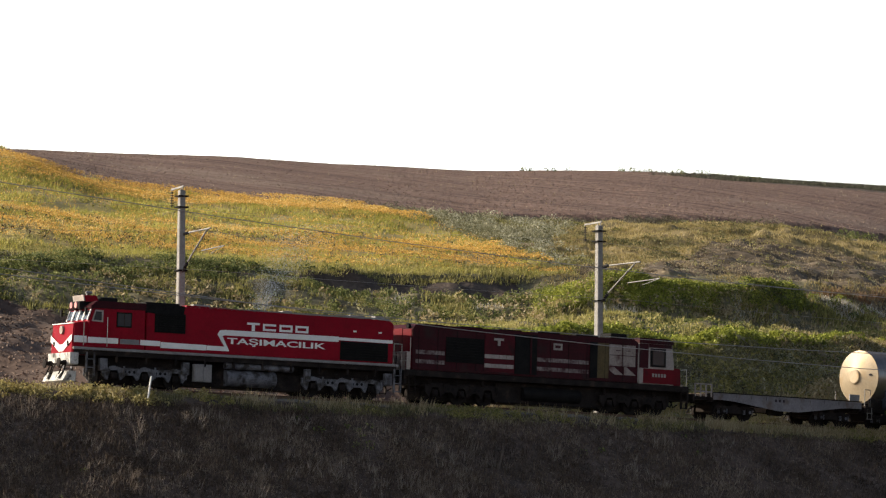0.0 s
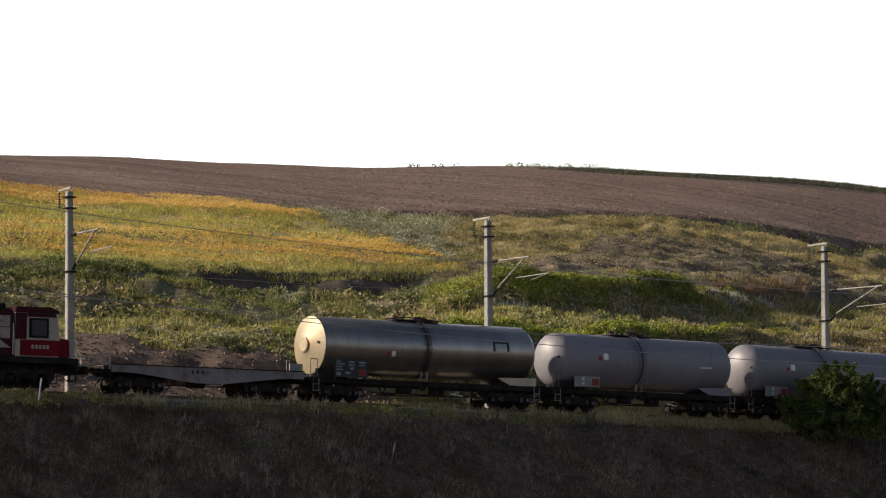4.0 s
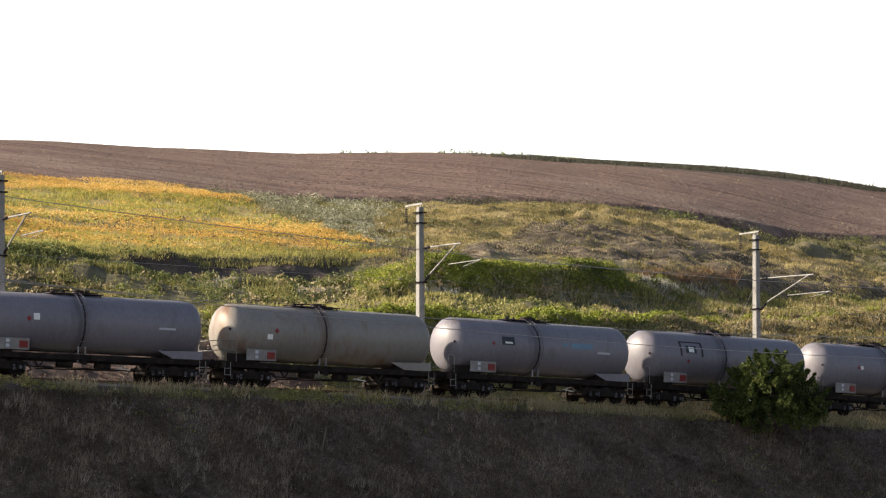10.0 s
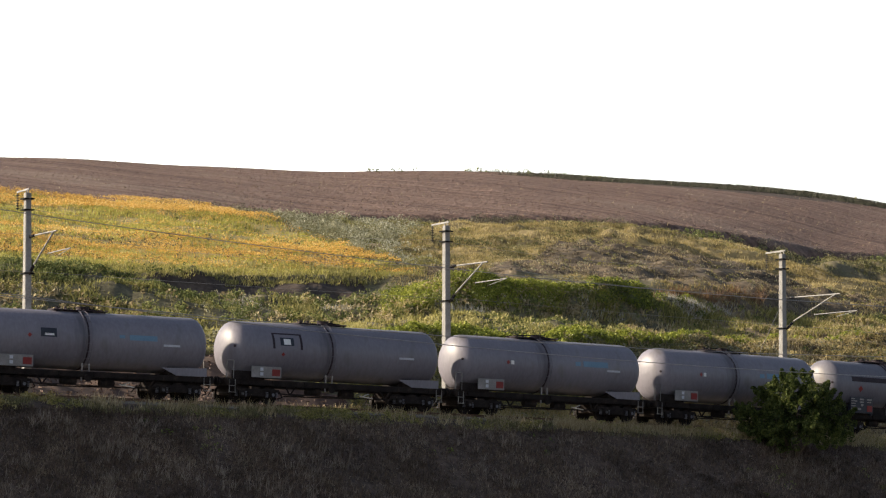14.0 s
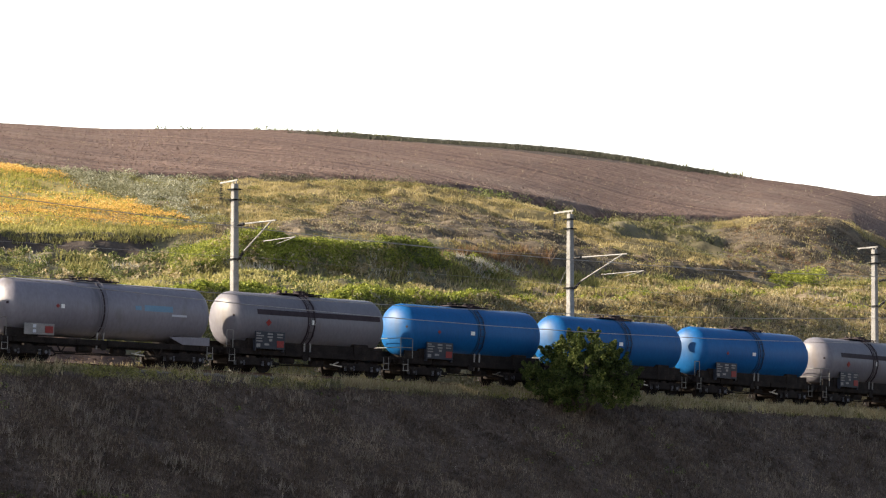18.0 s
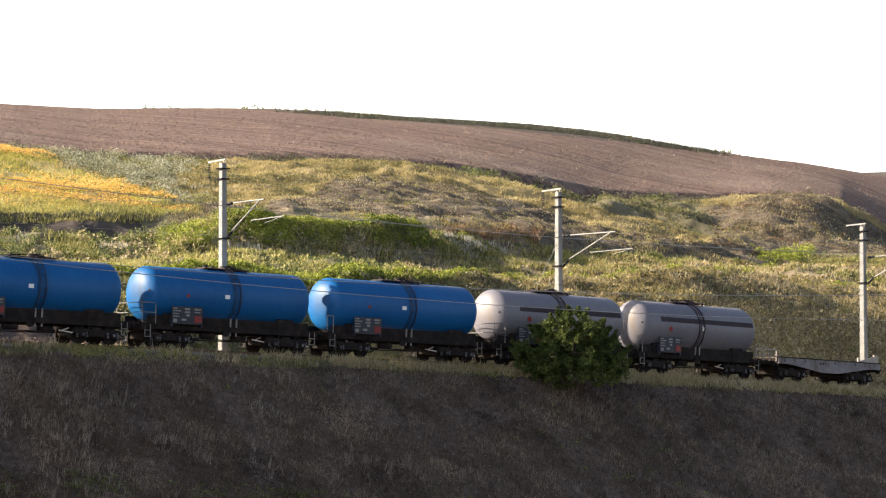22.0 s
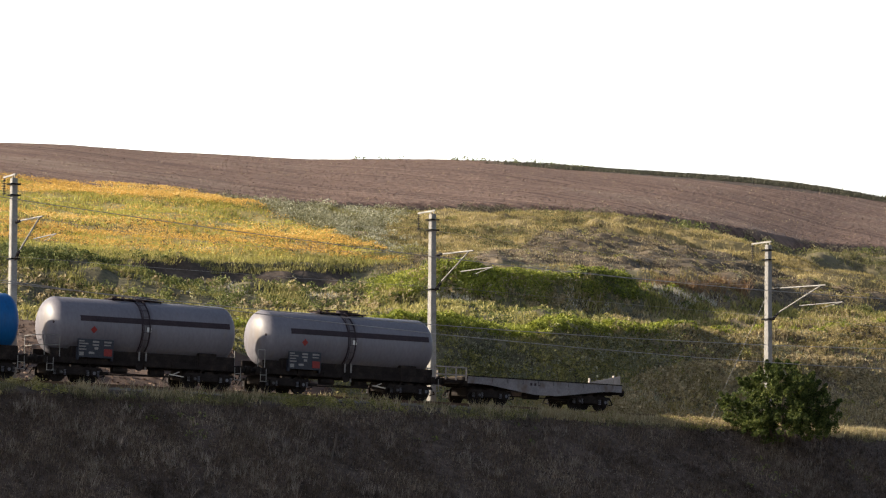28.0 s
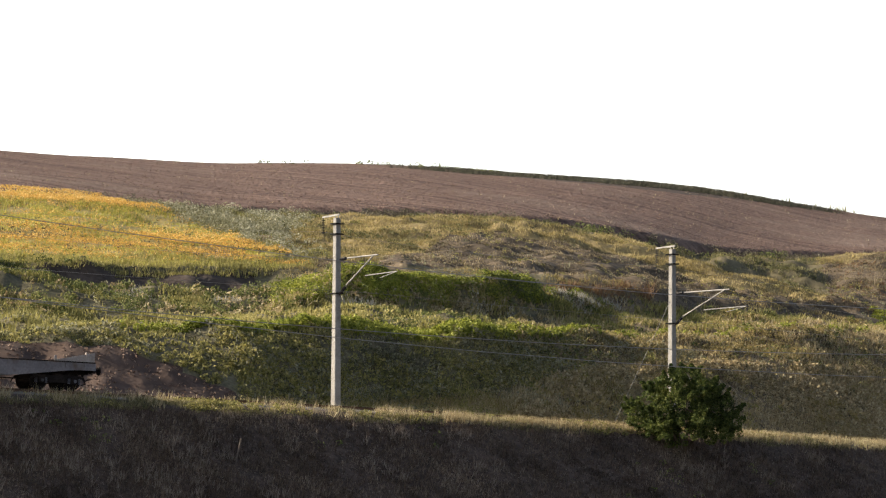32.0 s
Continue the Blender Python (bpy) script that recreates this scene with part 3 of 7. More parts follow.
M_WHITE = surface("white_paint", (0.72, 0.71, 0.69), (0.84, 0.83, 0.81), 0.9, 11, 0.45, 0, bump=0.06, spec=0.5, dirt=(0.5, 0.47, 0.44), dirt_scale=1.4, dirt_at=0.64)
M_CREAM = surface("soiled_cream_paint", (0.24, 0.20, 0.18), (0.40, 0.35, 0.32), 0.9, 11, 0.5, 0, bump=0.08, dirt=(0.25, 0.2, 0.17), dirt_scale=1.4, dirt_at=0.58)
M_BLACK = surface("sooty_black", (0.004, 0.004, 0.005), (0.014, 0.013, 0.012), 2, 15, 0.8, 0, bump=0.3, spec=0.12)
M_UNDER = surface("oily_running_gear", (0.008, 0.006, 0.006), (0.028, 0.022, 0.020), 2, 17, 0.8, 0.0, bump=0.4, spec=0.12, dirt=(0.05, 0.036, 0.027), dirt_scale=2, dirt_at=0.6)
M_BOGIE = surface("grey_bogie_paint", (0.06, 0.06, 0.07), (0.19, 0.19, 0.215), 2, 17, 0.6, 0.1, bump=0.3, dirt=(0.03, 0.025, 0.022), dirt_scale=2.5, dirt_at=0.46)
M_STEEL = surface("worn_steel", (0.28, 0.26, 0.24), (0.45, 0.43, 0.41), 3, 25, 0.35, 0.9, bump=0.1)
M_GREY = surface("grey_tank_paint", (0.145, 0.134, 0.16), (0.20, 0.188, 0.218), 0.35, 7, 0.45, 0, bump=0.06, spec=0.36, dirt=(0.12, 0.11, 0.11), dirt_scale=0.8, dirt_at=0.58, stretch=(1.3, 1, 0.5), vary=0.06, spill=(-0.7, 0.55, (0.075, 0.07, 0.08)))
M_RUSTY = surface("rust_stained_grey_paint", (0.19, 0.17, 0.155), (0.26, 0.24, 0.22), 0.35, 7, 0.48, 0, bump=0.08, spec=0.4, dirt=(0.17, 0.09, 0.05), dirt_scale=0.7, dirt_at=0.55, stretch=(1.3, 1, 0.5), spill=(-0.5, 0.6, (0.12, 0.075, 0.05)))
M_PALE = surface("pale_tank_paint", (0.125, 0.119, 0.140), (0.18, 0.171, 0.196), 0.35, 7, 0.46, 0, bump=0.06, spec=0.36, dirt=(0.16, 0.13, 0.115), dirt_scale=0.8, dirt_at=0.6, stretch=(1.3, 1, 0.5), vary=0.05, spill=(-0.1, 0.7, (0.09, 0.075, 0.075)))
M_BLUEBAND = surface("blue_band_paint", (0.006, 0.04, 0.105), (0.010, 0.065, 0.16), 1.5, 15, 0.5, 0, bump=0.05, spec=0.3)
M_BLUE = surface("blue_tank_paint", (0.003, 0.068, 0.215), (0.006, 0.10, 0.29), 0.35, 7, 0.48, 0, bump=0.06, spec=0.25, dirt=(0.012, 0.06, 0.15), dirt_scale=0.8, dirt_at=0.6, stretch=(1.3, 1, 0.5), vary=0.08, spill=(0.25, 0.5, (0.010, 0.05, 0.12)))
M_SHINY = surface("bare_metal_cladding", (0.22, 0.20, 0.19), (0.34, 0.315, 0.30), 0.5, 9, 0.30, 0.85, bump=0.05, spec=0.5, dirt=(0.22, 0.19, 0.17), dirt_scale=0.9, dirt_at=0.6, stretch=(2.5, 1, 0.3), spill=(-0.2, 0.5, (0.10, 0.08, 0.065)))
M_CLAD = surface("dull_end_cladding", (0.24, 0.19, 0.13), (0.34, 0.275, 0.19), 0.8, 9, 0.5, 0.25, bump=0.05, dirt=(0.30, 0.21, 0.11), dirt_scale=1.2, dirt_at=0.55)
M_BAND = surface("dark_band_paint", (0.024, 0.017, 0.021), (0.048, 0.034, 0.040), 1.5, 15, 0.6, 0, bump=0.05, spec=0.15)
M_PLATE = surface("dark_blue_plate", (0.014, 0.016, 0.026), (0.032, 0.036, 0.05), 2, 15, 0.5, 0, bump=0.05)
M_GPLATE = surface("grey_plate", (0.17, 0.16, 0.16), (0.27, 0.255, 0.25), 2, 15, 0.55, 0, bump=0.05)
M_ORANGE = surface("red_orange_plate", (0.17, 0.016, 0.016), (0.26, 0.03, 0.024), 2, 15, 0.5, 0, bump=0)
M_CYAN = surface("faded_cyan_lettering", (0.11, 0.20, 0.29), (0.15, 0.26, 0.36), 2, 15, 0.5, 0, bump=0)
M_TURQ = surface("faint_lettering", (0.42, 0.44, 0.50), (0.56, 0.57, 0.62), 2, 15, 0.5, 0, bump=0)
M_LAMP = surface("pinkish_lamp_glass", (0.45, 0.20, 0.20), (0.62, 0.34, 0.33), 2, 15, 0.2, 0, bump=0)
M_DECK = surface("worn_grey_wagon_paint", (0.12, 0.112, 0.122), (0.235, 0.218, 0.23), 0.8, 9, 0.6, 0, bump=0.15, dirt=(0.12, 0.09, 0.075), dirt_scale=1.4, dirt_at=0.55)
M_PLANK = surface("wagon_deck_planks", (0.10, 0.075, 0.055), (0.20, 0.15, 0.11), 1.5, 14, 0.85, 0, bump=0.4, vary=0.25)
M_YELLOWDOOR = surface("ochre_inner_door", (0.06, 0.042, 0.014), (0.11, 0.075, 0.026), 1.5, 12, 0.6, 0, bump=0.1)
M_GLASS, _n, _l, _b = shader("cab_glass", 0.05, 0, 0.6)
_b.inputs["Base Color"].default_value = (0.018, 0.026, 0.038, 1)
_b.inputs["IOR"].default_value = 1.5
M_INSUL = surface("brown_insulator_glaze", (0.012, 0.010, 0.010), (0.03, 0.024, 0.022), 3, 20, 0.25, 0, bump=0)
M_MAST = surface("rusty_mast_steel", (0.13, 0.09, 0.065), (0.27, 0.20, 0.155), 1.5, 14, 0.7, 0.3, bump=0.2)
M_BARK = surface("bark", (0.06, 0.045, 0.03), (0.13, 0.10, 0.07), 3, 20, 0.9, 0, bump=0.7)
M_WOOD = surface("weathered_post_wood", (0.05, 0.04, 0.035), (0.12, 0.10, 0.085), 3, 20, 0.9, 0, bump=0.5)
M_SIGN = surface("yellow_sign_paint", (0.65, 0.42, 0.03), (0.75, 0.5, 0.05), 3, 20, 0.5, 0, bump=0)


# ================= overhead line =================
def pole_pose(s, side, up=-0.65):
    p = on_track(s, side, up)
    return Matrix.Translation(p) @ Matrix.Rotation(heading(s), 4, "Z")


def catenary_pole(s, reach=3.5, arm=-2.45, foot=-4.35, reg=(2.5, 5.2, -3.35), style=0):
    """Concrete pole on the hill side; local x along the track, -y over the track, z up from its foot."""
    e = empty("catenary_pole", pole_pose(s, -3.05, -0.65 if s < 20 else -0.45))
    H = 11.02
    bm = B()
    v = bmesh.ops.create_cone(bm, cap_ends=True, segments=4, radius1=0.29, radius2=0.215, depth=H - 0.25, matrix=Matrix.Translation((0, 0, (H - 0.25) / 2)) @ Matrix.Rotation(radians(45), 4, "Z"))
    bmesh.ops.bevel(bm, geom=[q for q in bm.edges if abs(q.verts[0].co.z - q.verts[1].co.z) > 1], offset=0.035, segments=1, affect="EDGES")
    part("shaft", bm, M_CONCRETE, e, "tapered grey concrete shaft")
    bm = B()
    bar(bm, (0, -0.25, H - 0.06), (0, 1.25, H - 0.14), 0.07, 0.09)
    bar(bm, (0, -0.12, H - 0.5), (0, -0.12, H - 0.05), 0.05)
    bar(bm, (0, 0.12, H - 0.5), (0, 0.12, H - 0.05), 0.05)
    part("crossarm", bm, M_GALV, e, "steel top crossarm")
    bm = B()
    for k in range(6):
        rod(bm, (0, 1.2, H - 0.28 - 0.13 * k), (0, 1.2, H - 0.32 - 0.13 * k), 0.09, 8)
    rod(bm, (0, 1.2, H - 0.18), (0, 1.2, H - 1.05), 0.02, 6)
    part("insulator", bm, M_INSUL, e, "hanging brown insulator string")
    for z in (H - 0.55, H - 1.1, H + foot + 0.1):
        bm = B()
        box(bm, -0.27, 0.27, -0.27, 0.27, z - 0.035, z + 0.035)
        bar(bm, (0, -0.42, z), (0, 0.42, z), 0.06)
        part("collar", bm, M_BLACK, e, "dark steel clamp band")
    up = H + arm
    bm = B()
    rod(bm, (0, -0.95, up + 0.04), (0, -reach - 0.05, up + 0.10), 0.045, 8)
    part("top_tube", bm, M_GALV, e, "galvanised cantilever tube")
    for a, b in (((0, -0.24, up - 0.02), (0, -0.95, up + 0.04)), ((0, -0.24, H + foot), (0, -0.85, H + foot + (arm - foot) * 0.27))):
        bm = B()
        rod(bm, a, b, 0.025, 6)
        for k in range(5):
            p = Vector(a).lerp(Vector(b), 0.2 + 0.14 * k)
            d = (Vector(b) - Vector(a)).normalized() * 0.02
            rod(bm, p - d, p + d, 0.085, 8)
        part("insulator", bm, M_INSUL, e)
    bm = B()
    rod(bm, (0, -0.85, H + foot + (arm - foot) * 0.27), (0, -reach + 0.35, up + 0.06), 0.045, 8)
    part("brace_tube", bm, M_GALV, e, "slanting cantilever tube")
    bm = B()
    rod(bm, (0, -reg[0], H + reg[2] - 0.05), (0, -reg[1], H + reg[2] + 0.06), 0.032, 6)
    rod(bm, (0, -reg[1] + 0.1, H + reg[2] + 0.04), (0, -reg[1] + 1.5, H + reg[2] - 0.22), 0.018, 6)
    part("registration_arm", bm, M_GALV, e, "thin registration arm")
    tagged(e, "grey concrete catenary pole with steel cantilever beside the track", "pole", "catenary poles")
    return e


POLES = (-74.0, -49.0, -22.82, 2.55, 28.08, 58.21, 88.0)
for s in POLES:
    if s == 58.21:
        catenary_pole(s, 4.3, -2.2, -3.9, (1.6, 4.6, -2.75))
    elif s == 28.08:
        catenary_pole(s, 4.3, -2.8, -4.6, (2.4, 5.6, -3.75))
    else:
        catenary_pole(s)


def hang(name, pts, sag, r, material, label, group):
    """A wire through points with a little sag in each span."""
    cu = bpy.data.curves.new(name, "CURVE")
    cu.dimensions, cu.bevel_depth, cu.bevel_resolution = "3D", r, 1
    sp = cu.splines.new("POLY")
    out = []
    for a, b in zip(pts, pts[1:]):
        for k in range(12):
            f = k / 12
            p = Vector(a).lerp(Vector(b), f)
            p.z -= sag * 4 * f * (1 - f)
            out.append(p)
    out.append(Vector(pts[-1]))
    sp.points.add(len(out) - 1)
    for q, p in zip(sp.points, out):
        q.co = (*p, 1)
    ob = new(name, cu)
    cu.materials.append(material)
    me = bpy.data.meshes.new_from_object(ob.evaluated_get(bpy.context.evaluated_depsgraph_get()))
    bpy.data.objects.remove(ob)
    w = new(name, me)
    return tagged(w, label, "wire", group)


hang("contact_wire", [on_track(s, 0.3 if k % 2 else -0.2, 6.0) for k, s in enumerate(POLES)], 0.05, 0.008, M_WIRE, "thin copper contact wire over the track", "overhead wires")
hang("messenger_wire", [on_track(s, 0.0, 7.95) for s in POLES], 0.55, 0.008, M_WIRE, "thin messenger wire sagging between the poles", "overhead wires")
hang("feeder_wire", [on_track(s, -4.25, 9.45) for s in POLES], 0.35, 0.007, M_WIRE, "thin feeder wire hung from the pole crossarms", "overhead wires")
_g = on_track(28.08, -3.05, 7.6)
hang("guy_wire", [_g, on_track(23.2, -3.4, -0.45)], 0.0, 0.013, M_GALV, "taut steel guy wire from a catenary pole to the ground", "guy wires")


def lattice_mast(x, y, top, half_top, half_low):
    z0 = float(ground_at(np.array([x]), np.array([y]))[0]) - 0.1
    H = top - z0
    e = empty("lattice_mast", Matrix.Translation((x, y, z0)) @ Matrix.Rotation(radians(40), 4, "Z"))
    w = lambda z: (half_low + (half_top - half_low) * z / H)
    c = [(1, 1), (-1, 1), (-1, -1), (1, -1)]
    for sx, sy in c:
        bm = B()
        bar(bm, (sx * w(0), sy * w(0), 0), (sx * w(H), sy * w(H), H), 0.065)
        part("leg", bm, M_MAST, e)
    n = 15
    for i in range(4):
        (ax, ay), (bx, by) = c[i], c[(i + 1) % 4]
        for k in range(n):
            z, z2 = H * k / n, H * (k + 1) / n
            bm = B()
            if (k + i) % 2:
                bar(bm, (ax * w(z), ay * w(z), z), (bx * w(z2), by * w(z2), z2), 0.032)
            else:
                bar(bm, (bx * w(z), by * w(z), z), (ax * w(z2), ay * w(z2), z2), 0.032)
            part("lattice_bar", bm, M_MAST, e)
    for z in (H, H - 0.55, H - 3.1, H - 2.6):
        bm = B()
        for i in range(4):
            (ax, ay), (bx, by) = c[i], c[(i + 1) % 4]
            bar(bm, (ax * w(z), ay * w(z), z), (bx * w(z), by * w(z), z), 0.04)
        part("ring", bm, M_MAST, e)
    # arms lie across the power line, which runs along local y
    tips = []
    for sx, z, l in ((1, H - 3.15, 1.35), (-1, H - 3.15, 1.6), (-1, H - 0.6, 1.75)):
        bm = B()
        tip = Vector((sx * l, 0, z))
        for sy in (1, -1):
            bar(bm, (sx * w(z), sy * w(z), z), tip, 0.045)
            bar(bm, (sx * w(z), sy * w(z), z + 0.55), tip, 0.035)
        part("arm", bm, M_MAST, e, "triangular steel arm")
        bm = B()
        rod(bm, tip, tip - Vector((0, 0, 0.62)), 0.015, 6)
        for k in range(3):
            spin(bm, [(-0.05, 0.12), (0.0, 0.115), (0.03, 0.05), (0.09, 0.04)], "Z", 12, tip - Vector((0, 0, 0.24 + 0.145 * k)))
        part("insulator", bm, M_INSUL, e, "three-disc insulator string")
        tips.append(e.matrix_basis @ (tip - Vector((0, 0, 0.62))))
    bm = B()
    box(bm, -w(2.6) - 0.05, -w(2.6) - 0.02, -0.12, 0.12, 2.6, 2.95)
    part("warning_sign", bm, M_SIGN, e, "small yellow warning sign")
    tagged(e, "rusty steel lattice power mast with insulators in the valley", "power mast")
    return tips


TIPS = lattice_mast(-18.1, 102.5, 10.3, 0.245, 0.36)
for k, t in enumerate(TIPS):
    far = Vector((35, 166, 5.5)) + (t - TIPS[0]) * Vector((1, 1, 0)) + Vector((0, 0, (0, 1.1, 2.6)[k]))
    near = t + (t - far).normalized() * 60
    near.z = t.z + 0.6
    hang("power_line", [near, t, far], 1.05, 0.013, M_STEEL, "thin bright power line conductor hung from the lattice mast", "power lines")


# ================= vegetation =================
def scatter(n, az0, az1, r0, r1, seed, density=None):
    """Random ground points in a stretch of bearing and distance; r0 and r1 are columns of the bends plus metres."""
    g = np.random.RandomState(seed)
    az = g.uniform(az0, az1, n)
    b = bands_at(az)
    lo = b[:, r0[0]] + r0[1]
    hi = b[:, r1[0]] + r1[1]
    r = lo + (hi - lo) * g.uniform(0, 1, n)
    x, y = r * np.sin(np.radians(az)), r * np.cos(np.radians(az))
    if density is not None:
        keep = g.uniform(0, 1, n) < density(az, r, b, x, y)
        az, r, x, y = az[keep], r[keep], x[keep], y[keep]
    return x, y, ground_at(x, y)


def blades(name, pts, seed, height, width, count, spread, material, label, lean=0.35, drop=0.05):
    """Tufts of pointed blades at the points, one mesh."""
    g = np.random.RandomState(seed)
    x, y, z = [np.repeat(a, count) for a in pts]
    n = len(x)
    size = np.repeat(g.uniform(0.6, 1.25, n // count), count)
    a, q = g.uniform(0, 2 * np.pi, n), g.uniform(0, 2 * np.pi, n)
    d = spread * np.sqrt(g.uniform(0, 1, n))
    bx, by = x + d * np.cos(q), y + d * np.sin(q)
    h = g.uniform(height[0], height[1], n) * size
    w = g.uniform(0.6, 1.2, n) * width
    lx, ly = g.normal(0, lean, n) * h + 0.10 * h, g.normal(0, lean, n) * h
    v = np.empty((n, 3, 3), np.float32)
    v[:, 0] = np.stack([bx - w * np.cos(a), by - w * np.sin(a), z - drop], -1)
    v[:, 1] = np.stack([bx + w * np.cos(a), by + w * np.sin(a), z - drop], -1)
    v[:, 2] = np.stack([bx + lx, by + ly, z + h], -1)
    f = np.arange(n * 3).reshape(n, 3)
    return tagged(raw(name, v.reshape(-1, 3), f, material), label, "grass", kind="stuff")


def leaves(name, centres, radii, seed, per, size, material, label, kind="stuff", category="weeds", flat=0.75, lift=0.5):
    """Clumps of small leaf quads filling squat domes at the points."""
    g = np.random.RandomState(seed)
    x, y, z = [np.repeat(a, per) for a in centres]
    rad = np.repeat(radii, per)
    n = len(x)
    u = g.normal(0, 1, (n, 3))
    u /= np.linalg.norm(u, axis=1)[:, None]
    u *= (g.uniform(0.35, 1, n) ** 0.5)[:, None]
    c = np.stack([x, y, z], -1) + u * rad[:, None] * np.array([1, 1, flat]) + np.array([0, 0, lift]) * rad[:, None] * flat
    a, b = g.normal(0, 1, (n, 3)), g.normal(0, 1, (n, 3))
    a /= np.linalg.norm(a, axis=1)[:, None]
    b = np.cross(a, b)
    b /= np.linalg.norm(b, axis=1)[:, None]
    s = (g.uniform(0.6, 1.3, n) * size)[:, None]
    v = np.stack([c - a * s, c + b * s * 0.55, c + a * s, c - b * s * 0.55], 1).reshape(-1, 3)
    f = np.arange(n * 4).reshape(n, 4)
    return tagged(raw(name, v, f, material), label, category, kind=kind)


L_GREEN = leaf("bright_weed_leaves", [(0.09, 0.11, 0.02), (0.19, 0.22, 0.036), (0.32, 0.345, 0.055), (0.46, 0.46, 0.11)], 0.35, 0.3)
L_DEEP = leaf("deep_weed_leaves", [(0.055, 0.07, 0.024), (0.11, 0.132, 0.042), (0.18, 0.20, 0.062), (0.31, 0.31, 0.12)], 0.3, 0.3)
L_OLIVE = leaf("olive_grass", [(0.11, 0.108, 0.04), (0.22, 0.21, 0.07), (0.34, 0.31, 0.105), (0.48, 0.42, 0.18)], 0.45)
L_STRAW = leaf("straw_grass", [(0.20, 0.155, 0.085), (0.34, 0.265, 0.145), (0.47, 0.385, 0.225), (0.60, 0.52, 0.35)], 0.5)
L_GOLD = leaf("golden_grass", [(0.15, 0.12, 0.045), (0.27, 0.22, 0.08), (0.38, 0.32, 0.12), (0.52, 0.45, 0.22)], 0.4, 0.1)
L_FLOWER = leaf("yellow_flower_heads", [(0.32, 0.20, 0.08), (0.60, 0.37, 0.09), (0.76, 0.48, 0.12), (0.84, 0.64, 0.28)], 0.35, 0.1)
L_STEM = leaf("flower_stems", [(0.24, 0.23, 0.055), (0.42, 0.39, 0.09), (0.58, 0.52, 0.16)], 0.4)
# brown dry grass, darkened further to carry the embankment's shade
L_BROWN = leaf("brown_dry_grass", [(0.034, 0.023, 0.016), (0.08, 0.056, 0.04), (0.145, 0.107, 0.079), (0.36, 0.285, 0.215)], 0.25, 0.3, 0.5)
L_SAGE = leaf("grey_sage", [(0.13, 0.13, 0.07), (0.25, 0.24, 0.145), (0.44, 0.42, 0.29)], 0.3, 0.3)
L_SILVER = leaf("silvery_sage", [(0.18, 0.18, 0.11), (0.34, 0.335, 0.23), (0.56, 0.54, 0.42)], 0.3, 0.3)
L_TREE = leaf("tree_leaves", [(0.019, 0.029, 0.009), (0.050, 0.070, 0.017), (0.10, 0.128, 0.031), (0.21, 0.22, 0.065)], 0.4, 0.6, 0.6)
# dull greens, kept dark to paint shade in the gully and on the slope
L_GULLY = leaf("gully_weeds", [(0.06, 0.062, 0.028), (0.11, 0.11, 0.046), (0.18, 0.172, 0.074), (0.31, 0.275, 0.13)], 0.25, 0.2, 0.6)
L_PALE = leaf("pale_golden_grass", [(0.15, 0.125, 0.05), (0.26, 0.21, 0.085), (0.40, 0.32, 0.145), (0.56, 0.47, 0.25)], 0.4, 0.16, 0.5)
L_RUST = leaf("rusty_weeds", [(0.15, 0.085, 0.045), (0.22, 0.13, 0.07), (0.28, 0.18, 0.10)], 0.3)

patch = lambda size, seed, lo=0.0, hi=1.0: (lambda az, r, b, x, y: np.clip((lumps(x, y, size, seed) - lo) / (hi - lo), 0, 1))


def in_field(az, r, b, x, y):
    return (zone_of(az, r, b, x, y) == 1).astype(float)


def out_field(az, r, b, x, y):
    return (zone_of(az, r, b, x, y) == 3).astype(float)


def bare(az, r, b, x, y):
    """1 where the slope behind the track is overgrown, 0 where it is bare soil."""
    return (zone_of(az, r, b, x, y) == 2).astype(float)


AZ0, AZ1 = -11.5, 11.5
thick = lambda size, seed, base=0.1, gain=1.7: (lambda az, r, b, x, y: np.clip(base + gain * lumps(x, y, size, seed), 0.02, 1))
grown = lambda az, r, b, x, y: np.isin(zone_of(az, r, b, x, y), (2, 3)).astype(float)
both = lambda f, g: (lambda az, r, b, x, y: f(az, r, b, x, y) * g(az, r, b, x, y))
# lower slope behind the track
blades("slope_grass", scatter(12000, AZ0, 3.6, (8, 0), (9, 0), 11, both(grown, thick(2.5, 50, 0.2, 1.5))), 11, (0.08, 0.3), 0.055, 4, 0.25, L_OLIVE, "olive grass on the slope behind the track")
# leaf colour taken darker to paint the shade on this face
leaves("slope_weeds", (_p := scatter(2600, AZ0, AZ1, (8, 0.5), (9, 0.0), 12, lambda az, r, b, x, y: bare(az, r, b, x, y) * (0.25 + 0.85 * np.clip(lumps(x, y, 5, 20) * 2, 0, 1)))), np.random.RandomState(12).uniform(0.2, 0.55, len(_p[0])), 12, 40, 0.075, L_GULLY, "shade-toned green weeds on the slope behind the track")
blades("trackside_grass", scatter(5000, -2.4, 4.2, (7, 0), (8, 0.5), 164, thick(2.5, 165, 0.5, 1.0)), 164, (0.12, 0.45), 0.03, 6, 0.25, L_PALE, "golden grass between the rails and the slope")
_p = scatter(1500, -1.4, 3.6, (8, 0.3), (9, -0.6), 166, both(grown, thick(2.5, 167, 0.2, 1.4)))
leaves("slope_weeds", _p, np.random.RandomState(166).uniform(0.12, 0.34, len(_p[0])), 166, 24, 0.06, L_SAGE, "pale leafy weeds on the shaded slope")
